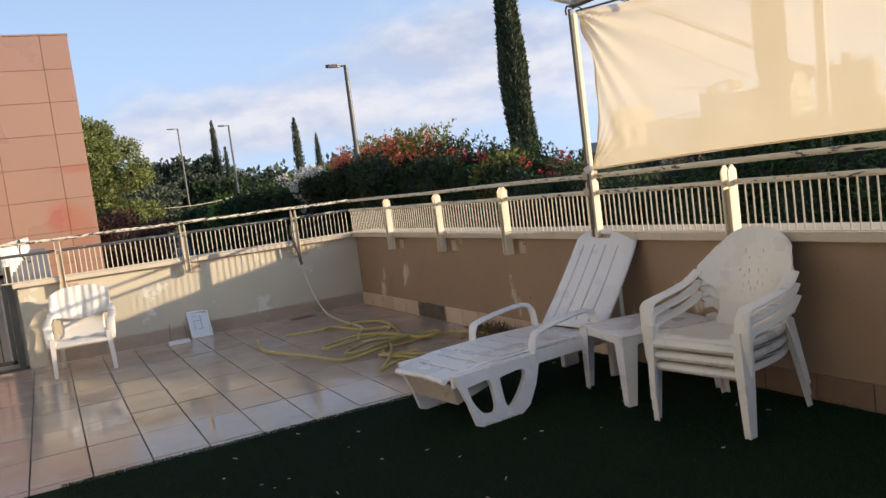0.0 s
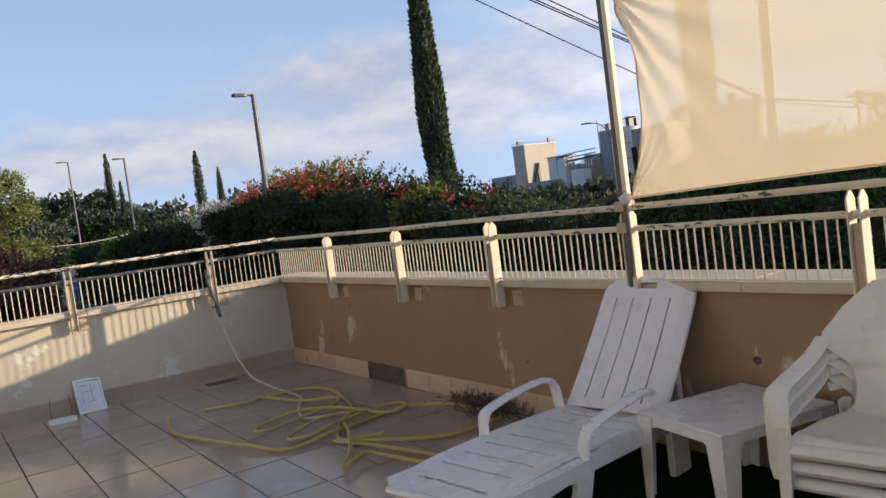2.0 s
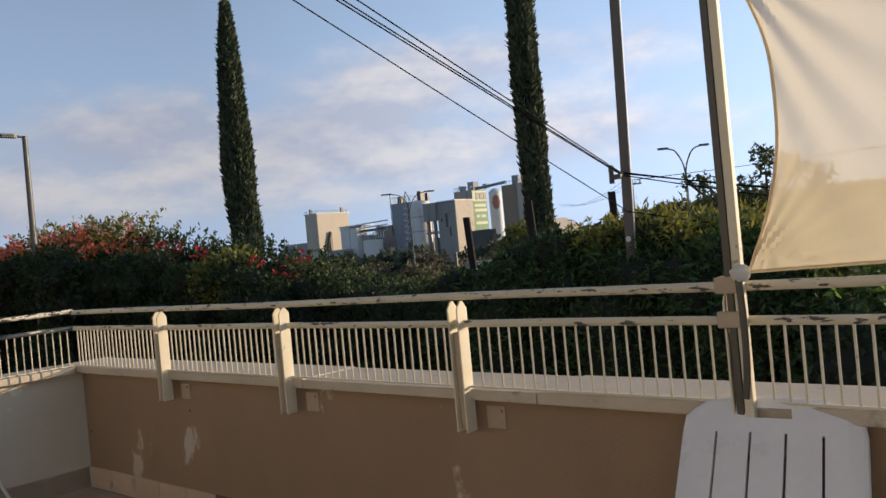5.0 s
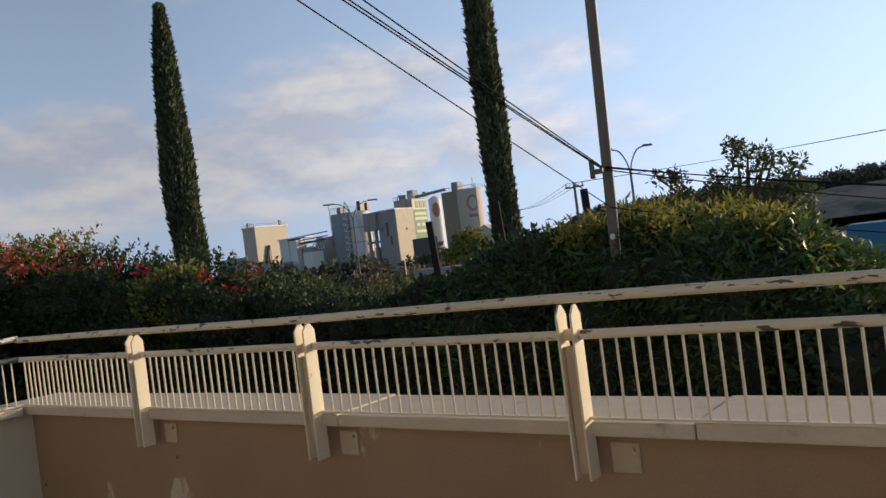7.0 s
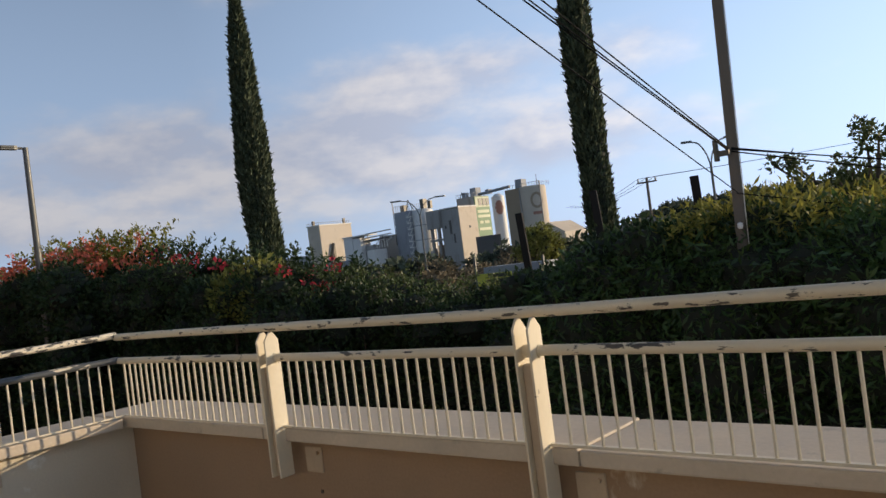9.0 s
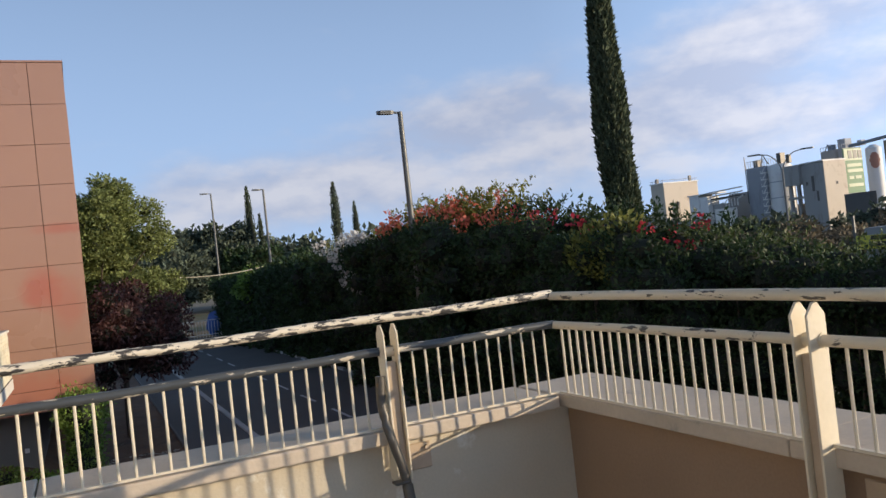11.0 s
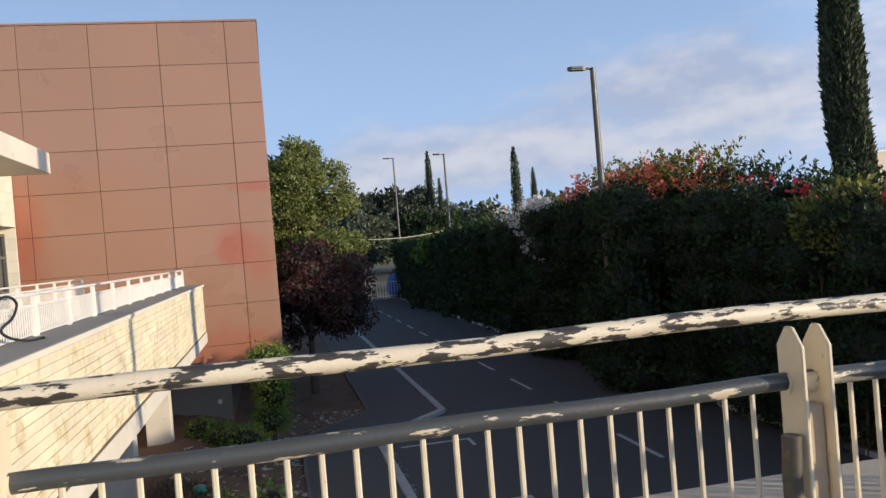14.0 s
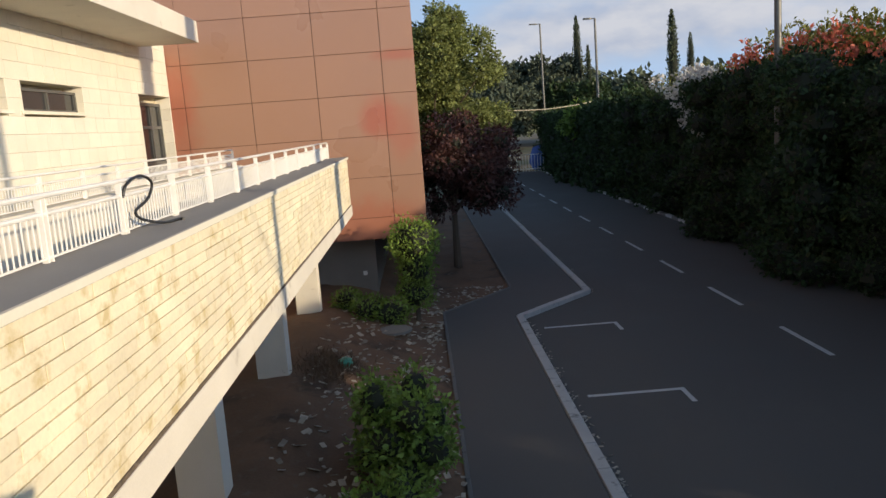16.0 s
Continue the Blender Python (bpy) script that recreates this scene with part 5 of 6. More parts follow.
# ---- works with silos ----
def works():
    t = thing("factory", "concrete works with silos and sheds in the distance", "factory")
    Y, Y2 = 197.6, 215.0

    def block(name, x0, x1, y, d, z1, mat, label="", z0=GZ):
        return part(name, Geo().box(x0, x1, y, y + d, z0, z1), mat, t, label)

    eye = Vector((3.65, -1.86, 1.52))
    far = Matrix.Translation(eye) @ Matrix.Scale(1.07, 4) @ Matrix.Translation(-eye)
    near = Matrix.Translation(eye) @ Matrix.Scale(0.885, 4) @ Matrix.Translation(-eye)

    def rim(x0, x1, y, d, z, step=1.1, h=1.0):
        g = Geo()
        for k in range(int((x1 - x0) / step) + 1):
            g.box(x0 + k * step, x0 + k * step + 0.1, y, y + 0.1, z, z + h)
        for k in range(int(d / step) + 1):
            g.box(x1 - 0.1, x1, y + k * step, y + k * step + 0.1, z, z + h)
        g.box(x0, x1, y, y + 0.1, z + h - 0.12, z + h).box(x1 - 0.1, x1, y, y + d, z + h - 0.12, z + h)
        part("roof_rail", g, M["shed_grey"], t)

    # square tan block with a leaning chute
    block("tan_block", -235.1, -228.0, Y, 16.4, 19.8, M["silo_tan"], "square tan concrete block")
    part("roof_slab", Geo().box(-235.4, -227.7, Y - 0.3, Y + 16.7, 19.8, 20.2), M["silo_white"], t)
    rim(-235.1, -228.0, Y, 16.4, 20.2)
    part("vent", Geo().box(-233.5, -232.6, Y + 1, Y + 2, 20.2, 22.0).box(-229, -228.3, Y + 13, Y + 14, 20.2, 22.2), M["dark_steel"], t)
    part("chute", Geo().tube([(-227.4, Y + 3.2, 4.5), (-227.4, Y + 5.6, 12.6)], 0.55, 6).box(-227.8, -227.2, Y + 5.2, Y + 6.2, 3, 12.6), M["dark_steel"], t)
    # white metal sheds and pipework
    block("shed", -208.8, -204.3, Y - 6, 6.2, 12.9, M["silo_white"], "white metal shed with a flat roof")
    block("shed", -204.0, -200.2, Y - 6, 5.0, 12.2, M["silo_white"])
    part("roof_slab", Geo().box(-209.2, -198.0, Y - 6.4, Y + 0.6, 12.9, 13.3), M["silo_white"], t)
    block("shed", -200.0, -196.0, Y - 4, 4, 9.2, M["works_stain"])
    block("shed", -191.2, -187.4, Y - 12, 5.8, 7.3, M["silo_white"], "low white box-shaped shed")
    block("shed", -204.6, -184.0, Y + 8, 9, 12.4, M["works_stain"], "long grey shed behind the pipes")
    block("shed", -215, -202, Y - 12, 5, 5.0, M["shed_grey"], "low grey roofed shed")
    block("shed", -256, -236, Y + 4, 8, 9.4, M["shed_grey"])
    rng = np.random.default_rng(140)
    pipes = Geo()
    for k in range(11):
        x = -203 + 1.3 * k
        z = 9 + rng.uniform(0, 4)
        pipes.tube([(x, Y - 3, 8), (x, Y - 3, z), (x + rng.uniform(0.5, 2.5), Y - 3, z + rng.uniform(-0.6, 0.8))], 0.22, 6)
    for z in (10.6, 12.0, 13.4):
        pipes.tube([(-204, Y - 2.5, z), (-188, Y - 2.5, z + 0.4)], 0.25, 6)
    part("pipework", pipes, M["silo_white"], t, "tangle of pale pipes", kind="stuff")
    part("platform", Geo().box(-201, -188.5, Y - 4.5, Y - 1, 11.0, 11.3), M["works_dark"], t)
    # stair tower and white silo
    block("silo_tower", -187.9, -180.3, Y, 6, 19.2, M["shed_grey"], "blue-grey stair tower beside the silo")
    part("silo", Geo().lathe([(3.7, GZ), (3.7, 18.4), (3.4, 18.9), (1.2, 19.5)], 28, -178.2, Y + 4.0), M["silo_white"], t, "tall white cylindrical silo", smooth=True)
    bands = Geo()
    for z in (3.5, 8.5, 13.5):
        bands.lathe([(3.74, z), (3.74, z + 0.25)], 28, -178.2, Y + 4.0)
    part("weld_band", bands, M["shed_grey"], t)
    stair = Geo()
    for k in range(7):
        z = 4.2 + 2.1 * k
        stair.box(-181.2, -179.2, Y - 1.2, Y - 0.1, z, z + 0.3)
        stair.tube([(-181.0, Y - 0.9, z), (-179.4, Y - 0.9, z + 1.9)], 0.16, 4)
        stair.box(-181.2, -181.05, Y - 1.2, Y - 1.1, z, z + 1.1)
    part("stair", stair, M["silo_white"], t, "zigzag white stair")
    rim(-187.9, -180.3, Y, 6, 19.2, 1.0, 2.2)
    mast = Geo().tube([(-188.2, Y, 8), (-188.2, Y, 23.2)], 0.14, 5).tube([(-182.6, Y + 1, 19), (-181.6, Y + 1, 23.0), (-179.6, Y + 1, 19.6)], 0.18, 5)
    mast.box(-185.5, -184.0, Y + 1, Y + 3, 19.2, 21.4).box(-178, -176.4, Y + 3, Y + 5, 19.2, 22.6).box(-174.5, -173.2, Y + 3, Y + 4, 19, 21.6)
    part("roof_gear", mast, M["dark_steel"], t, kind="stuff")
    # bridge on legs, with dark gaps
    block("bridge_house", -172.4, -166.9, Y - 1, 3, 17.6, M["works_stain"], "stained concrete bridge", 11.5)
    # dark sheet added to paint the shade in the gaps below the bridge
    block("wall", -178, -166, Y + 10, 1, 6.0, M["works_dark"], "dark wall painting the shade behind the legs")
    for x in (-171.6, -168.6):
        part("leg", Geo().box(x - 0.4, x + 0.4, Y, Y + 1, GZ, 11.5), M["works_stain"], t)
    part("beam", Geo().box(-172.4, -166.9, Y - 0.2, Y + 0.4, 7.2, 8.0), M["works_stain"], t)
    # mixing tower: stained darker side painted as shaded, pale side painted as sunlit
    m = block("mixing_tower", -166.8, -159.1, Y, 9.5, 17.2, M["works_stain"], "stained concrete tower with painted lit and shaded sides")
    part("sunlit_face", Geo().box(-159.1, -158.9, Y + 0.1, Y + 9.4, GZ, 17.4), M["silo_tan"], m, "pale tan side painted as sunlit")
    part("opening", Geo().box(-163.4, -162.6, Y - 0.15, Y, 9, 13.5).box(-165.4, -164.8, Y - 0.15, Y, 11, 12).box(-162, -161.4, Y - 0.15, Y, 6, 9), M["works_dark"], m)
    part("opening", Geo().box(-158.9, -158.8, Y + 4.6, Y + 5.4, 10.4, 11.2), M["works_dark"], m)
    part("parapet", Geo().box(-167, -158.8, Y - 0.2, Y + 9.6, 17.4, 17.8), M["silo_white"], m)
    done = set(t.children)
    # tower with the green sign
    block("sign_tower", -173.4, -165.7, Y2, 8.4, 21.6, M["works_stain"], "grey tower with a green sign")
    s = part("sign", Geo().box(-165.68, -165.4, Y2, Y2 + 8.4, 7.5, 21.4), M["sign_green"], t, "green sign with pale bars")
    part("lettering", Geo().box(-165.4, -165.3, Y2 + 0.2, Y2 + 8.2, 17.6, 21.2), M["sign_pale"], s, "pale field of the sign")
    for a, b in ((1.9, 3.6), (4.2, 5.9), (6.4, 8.0)):
        part("lettering", Geo().box(-165.3, -165.2, Y2 + a, Y2 + b, 18.2, 20.7), M["black"], s)
    for z, a, b in ((15.6, 1.0, 7.6), (13.9, 1.0, 7.9), (11.8, 1.6, 3.6), (11.8, 4.3, 7.0), (9.4, 1.0, 7.6)):
        part("lettering", Geo().box(-165.4, -165.3, Y2 + a, Y2 + b, z, z + 1.0), M["sign_pale"], s)
    rim(-173.4, -165.7, Y2, 8.4, 21.6, 1.0, 1.3)
    gear = Geo().box(-168.5, -165.9, Y2 + 2, Y2 + 5, 21.6, 24.6).box(-171.5, -170.0, Y2 + 1, Y2 + 3, 21.6, 23.4).tube([(-172.5, Y2 + 1, 21.6), (-171.4, Y2 + 1, 23.6), (-169.8, Y2 + 1, 21.6)], 0.18, 5).box(-161.8, -160.4, Y2 + 2, Y2 + 4, 21.6, 23.2)
    part("roof_gear", gear, M["shed_grey"], t, kind="stuff")
    # slim silo with a red disc, broad tan silo
    part("silo", Geo().lathe([(2.2, GZ), (2.2, 20.0), (0.8, 21.0)], 20, -156.4, Y2 + 1.5), M["silo_white"], t, "slim white silo with a faded red disc", smooth=True)
    disc = Geo()
    for k in range(9):
        q = -0.55 + 1.1 * k / 8
        hgt = 2.4 * math.sqrt(max(0.02, 1 - (q / 0.56) ** 2))
        disc.box(-0.26, 0.26, -0.06, 0.06, -hgt, hgt, Matrix.Translation((-156.4 + 2.24 * math.sin(0.70 + q), Y2 + 1.5 - 2.24 * math.cos(0.70 + q), 16.2)) @ pose(0, 0, 0, 0, 0, math.degrees(0.70 + q)))
    part("emblem", disc, M["red_paint"], t, "faded red disc")
    for ob in set(t.children) - done:
        ob.matrix_local = far @ ob.matrix_local
    done = set(t.children)
    # joined block: its shaded side is put into a darker tan
    block("silo_house", -152.0, -146.2, Y2, 6, 21.4, M["tan_dark"], "tan block painted darker as shaded, joined to the silo")
    part("silo", Geo().lathe([(4.6, GZ), (4.6, 21.2), (4.1, 21.6)], 28, -143.9, Y2 + 4.2), M["silo_tan"], t, "broad tan silo with a round emblem", smooth=True)
    ring = Geo()
    for k in range(20):
        q = math.pi * k / 10
        a, h = 0.85 + 0.38 * math.cos(q), 16.6 + 2.3 * math.sin(q)
        ring.box(-0.35, 0.35, -0.06, 0.06, -0.4, 0.4, Matrix.Translation((-143.9 + 4.64 * math.sin(a), Y2 + 4.2 - 4.64 * math.cos(a), h)) @ pose(0, 0, 0, 0, 0, math.degrees(a)))
    part("emblem", ring, M["tan_dark"], t, "worn round emblem")
    bar = Geo()
    for k in range(7):
        a = 0.55 + 0.1 * k
        bar.box(-0.25, 0.25, -0.06, 0.06, -0.5, 0.5, Matrix.Translation((-143.9 + 4.64 * math.sin(a), Y2 + 4.2 - 4.64 * math.cos(a), 12.4)) @ pose(0, 0, 0, 0, 0, math.degrees(a)))
    part("lettering", bar, M["red_paint"], t)
    rim(-152, -139.2, Y2, 8, 21.5, 1.1, 1.2)
    part("roof_gear", Geo().box(-148.2, -145.6, Y2 + 1, Y2 + 4, 21.4, 24.4).tube([(-140.2, Y2 + 2, 21), (-140.2, Y2 + 2, 25)], 0.12, 5), M["shed_grey"], t, kind="stuff")
    part("conveyor", Geo().tube([(-165.5, Y2 + 3, 22.0), (-152, Y2 + 3, 22.8)], 0.55, 6), M["shed_grey"], t)
    part("drain_pipe", Geo().tube([(-146.1, Y2 - 0.1, 4), (-146.1, Y2 - 0.1, 21)], 0.2, 5).tube([(-139.6, Y2 + 2.4, 4), (-139.6, Y2 + 2.4, 23)], 0.2, 5), M["works_stain"], t)
    # low sheds on the right
    block("shed", -164.5, -156, Y2 - 3, 3, 7.2, M["works_dark"], "dark open shed")
    shed = Geo().prism([(-6, 0), (6, 0), (6, 5.5), (0, 9.2), (-6, 5.5)], 0, 14, Matrix.Translation((-136.6, Y2 + 14, GZ + 3.6)) @ pose(0, 0, 0, 90, 0, 0))
    part("shed", shed, M["silo_tan"], t, "low gabled pale shed")
    for ob in set(t.children) - done:
        ob.matrix_local = near @ ob.matrix_local


works()
billboard = thing("billboard", "small yellow roadside sign below a blue-grey roof", "sign")
part("panel", Geo().box(-29.45, -26.6, 40, 40.1, -0.72, 0.1, None), M["sign_yellow"], billboard)
for k in range(2):
    part("lettering", Geo().box(-28.6 + 0.1 * k, -26.9, 39.97, 39.99, -0.55 + 0.36 * k, -0.3 + 0.36 * k), M["black"], billboard)
part("post", Geo().box(-29.6, -29.45, 40, 40.1, GZ, 1.3), M["grey_steel"], billboard)
part("post", Geo().box(-24.1, -23.95, 40, 40.1, GZ, 0.9), M["grey_steel"], billboard)
tagged(part("flat_roof", Geo().box(-29.6, -24.6, 41, 42.6, GZ, 0.5), M["shed_grey"]), "low blue-grey roofed kiosk behind the hedge", "kiosk")
tagged(part("container", Geo().box(-4.7, 10, 57, 60, GZ, -0.15), M["teal"], bevel=0.03), "dark teal container beyond the shrubs", "container")


# ---- end of the road ----
def end_fence():
    t = thing("fence", "white bar fence closing the end of the road", "fence")
    for z in (-3.6, -2.15):
        part("rail", Geo().box(-80.03, -79.97, 3.4, 16, z, z + 0.06), M["white_metal"], t)
    bar = Geo().box(-0.02, 0.02, -0.02, 0.02, 0, 1.75).mesh("bar", M["white_metal"])
    for i in range(42):
        part("bar", bar, None, t, at=(-80, 3.4 + 0.3 * i, -3.85))


end_fence()
tagged(part("tarpaulin", core_geo([(-81.2, 10.6, -2.6, 0.7, 0.9, 1.3)], 1.0, 12), M["blue_tarp"], smooth=True), "blue tarpaulin bundle behind the fence", "tarpaulin")
pts = [(-60, 4.0 + 10 * i / 16, 2.3 - 0.42 * math.sin(math.pi * i / 16) + 0.5 * (i / 16)) for i in range(17)]
tagged(part("rope", Geo().tube(pts, 0.035, 5), M["rail"]), "pale rope strung across the road", "rope")


# ---- shade cloth and its pole ----
def shade():
    t = thing("shade_pole", "white and grey steel pole tied to the railing", "pole")
    part("tube", Geo().box(4.975, 5.0, -0.115, -0.085, 0.74, 2.46), M["dark_steel"], t, "dull grey square tube", bevel=0.004)
    part("angle_bar", Geo().box(5.003, 5.033, -0.115, -0.085, 0.74, 2.42), M["post"], t, "white painted angle bar", bevel=0.003)
    for z in (1.205, 1.32):
        part("tie", Geo().box(4.94, 5.018, -0.125, -0.045, z - 0.025, z + 0.03), M["bracket"], t, bevel=0.006)
    part("knot", core_geo([(5.035, -0.13, 1.36, 0.035, 0.035, 0.03)], 1.0, 5), M["cloth"], t, "knotted cloth tie", smooth=True)
    part("strap", Geo().tube(smooth_path([(5.03, -0.14, 1.35), (5.035, -0.14, 1.2), (5.03, -0.135, 1.05), (5.015, -0.13, 0.95)], 4), 0.012, 6, 0.5), M["dark_steel"], t, "rusty strap")
    cloth = thing("shade_cloth", "taut cream shade cloth glowing in low sun", "shade cloth")
    nx, nz = 150, 60
    g = Geo()
    x0, x1, z0, z1 = 5.05, 8.75, 1.362, 2.43
    for j in range(nz + 1):
        v = j / nz
        for i in range(nx + 1):
            u = (i / nx) ** 1.35
            sag_x = 0.135 * math.sin(math.pi * v) ** 0.85 * (1 - u) ** 2
            sag_z = 0.03 * math.sin(math.pi * u) * (1 if v < 0.5 else -1) * abs(2 * v - 1) ** 3
            x = x0 + (x1 - x0) * u + sag_x
            z = z0 + (z1 - z0) * v + sag_z - 0.10 * math.sin(math.pi * min(1, u * 1.3)) * v ** 3
            y = -0.10 - 0.03 * math.sin(math.pi * u) * math.sin(math.pi * v)
            for cx, cz, k, amp in ((x0, z0, 34, 0.013), (x0, z1, 26, 0.030), (x1, z0, 30, 0.013), (x1, z1, 26, 0.022)):
                dx, dz = x - cx, z - cz
                d = math.hypot(dx, dz)
                a = math.atan2(abs(dz), abs(dx) + 1e-6)
                w = min(1, d / 0.10) * math.exp(-d / (0.42 if cz > 2 else 0.2))
                y += amp * w * math.sin(k * a + 1.3 * math.sin(5 * a) + 2 * d)
            y += 0.004 * noise.noise((x * 2.2, z * 2.2, 3))
            g.v.append((x, y, z))
    g.f += [(j * (nx + 1) + i, j * (nx + 1) + i + 1, (j + 1) * (nx + 1) + i + 1, (j + 1) * (nx + 1) + i) for j in range(nz) for i in range(nx)]
    me = g.mesh("sheet", M["sail"], smooth=True)
    part("sheet", me, None, cloth)
    hem = [g.v[j * (nx + 1)] for j in range(nz + 1)]
    part("hem", Geo().tube(hem, 0.006, 5), M["sail"], cloth)
    hem = [g.v[i] for i in range(nx + 1)]
    part("hem", Geo().tube(hem, 0.006, 5), M["sail"], cloth)
    frame_ob = thing("pergola", "grey steel pergola frame holding the shade cloths", "pergola")
    part("beam", Geo().tube([(4.99, -0.08, 2.485), (7.0, -0.08, 2.485), (9.2, -0.08, 2.485)], 0.028, 4), M["grey_steel"], frame_ob, "grey steel beam")
    part("beam", Geo().tube([(5.05, -0.1, 2.43), (6.2, -0.12, 2.335), (7.4, -0.12, 2.34), (8.8, -0.1, 2.44)], 0.007, 6), M["dark_steel"], frame_ob, "dark wire along the cloth's upper hem")
    part("post", Geo().box(5.50, 5.53, 0.02, 0.05, 2.36, 2.62).box(5.535, 5.56, 0.02, 0.05, 2.36, 2.62), M["dark_steel"], frame_ob)
    part("hook", Geo().tube(smooth_path([(5.0, -0.1, 2.47), (4.955, -0.1, 2.485), (4.935, -0.1, 2.46), (4.94, -0.1, 2.43)], 4), 0.007, 6), M["dark_steel"], frame_ob)
    upper = thing("shade_cloth", "cream shade cloth spread overhead from the pole", "shade cloth")
    g2 = Geo()
    for j in range(25):
        for i in range(41):
            u, v = i / 40, j / 24
            a = radians(-64.4 + 60 * v)
            rr = 0.02 + 3.4 * u
            pleat = 0.05 * math.exp(-3 * u) * min(1, u * 8) * math.sin(26 * v)
            g2.v.append((5.02 + rr * math.cos(a), -0.10 + rr * math.sin(a), 2.475 + 0.02 * u - 0.05 * math.sin(math.pi * v) * u + pleat * 0.7))
    g2.f += [(j * 41 + i, j * 41 + i + 1, (j + 1) * 41 + i + 1, (j + 1) * 41 + i) for j in range(24) for i in range(40)]
    part("sheet", g2, M["sail"], upper, smooth=True)
    tagged(part("shade_pole", Geo().box(8.76, 8.80, -0.12, -0.08, 0.74, 2.56), M["post"], bevel=0.004), "white steel pole at the far end of the shade cloth", "pole")


shade()


# ---- plastic furniture ----
def sheet(nx, ny, fn, hole, thick, mat, name="sheet"):
    """A curved panel with real openings: fn(u, v) gives the point, hole(u, v) leaves a cell out."""
    bm = bmesh.new()
    vs = [[bm.verts.new(fn(i / nx, j / ny)) for i in range(nx + 1)] for j in range(ny + 1)]
    for j in range(ny):
        for i in range(nx):
            if not hole((i + 0.5) / nx, (j + 0.5) / ny):
                bm.faces.new((vs[j][i], vs[j][i + 1], vs[j + 1][i + 1], vs[j + 1][i]))
    bmesh.ops.delete(bm, geom=[v for v in bm.verts if not v.link_faces], context="VERTS")
    bmesh.ops.recalc_face_normals(bm, faces=bm.faces)
    bmesh.ops.solidify(bm, geom=bm.faces[:], thickness=thick)
    me = bpy.data.meshes.new(name)
    bm.to_mesh(me)
    bm.free()
    for p in me.polygons:
        p.use_smooth = True
    me.set_sharp_from_angle(angle=0.9)
    me.materials.append(mat)
    return me


def chair_surface(u, v):
    """Seat and back of a stacking armchair in one sweep: v from the front lip over the seat to the top of the back."""
    a = 2 * u - 1
    if v < 0.42:
        s = v / 0.42
        y = -0.255 + 0.45 * s
        z = 0.335 - 0.035 * s + 0.012 * a * a - 0.02 * math.sin(math.pi * s) * (1 - a * a) - (0.03 * (1 - s / 0.12) ** 2 if s < 0.12 else 0)
        w = 0.245 - 0.055 * s
    else:
        s = (v - 0.42) / 0.58
        bend = min(1, s / 0.18)
        fwd = float(np.interp(s, (0, 0.3, 0.48, 0.6, 1), (0.0, 0.03, 0.12, 0.12, 0.035)))
        y = 0.195 + 0.05 * bend + 0.13 * s - fwd * abs(a) ** 2.4
        z = 0.30 + 0.03 * bend + 0.485 * s - (0.085 * abs(a) ** 3.0 * max(0, (s - 0.6) / 0.4))
        w = float(np.interp(s, (0, 0.14, 0.26, 0.36, 0.44, 0.52, 0.62, 0.8, 0.92, 1), (0.19, 0.180, 0.185, 0.205, 0.245, 0.278, 0.280, 0.245, 0.222, 0.195)))
    return (a * w, y, z)


SLOTS = [(0.04, 0.26), (0.07, 0.33), (0.32, 0.30), (0.12, 0.40), (0.27, 0.38), (0.20, 0.47), (0.10, 0.53), (0.28, 0.54), (0.12, 0.67), (0.20, 0.74)]


def chair_hole(u, v):
    a, s = 2 * u - 1, (v - 0.42) / 0.58
    return s > 0.2 and any(abs(s - q) < 0.0165 and abs(abs(a) - p) < 0.0085 for p, q in SLOTS)


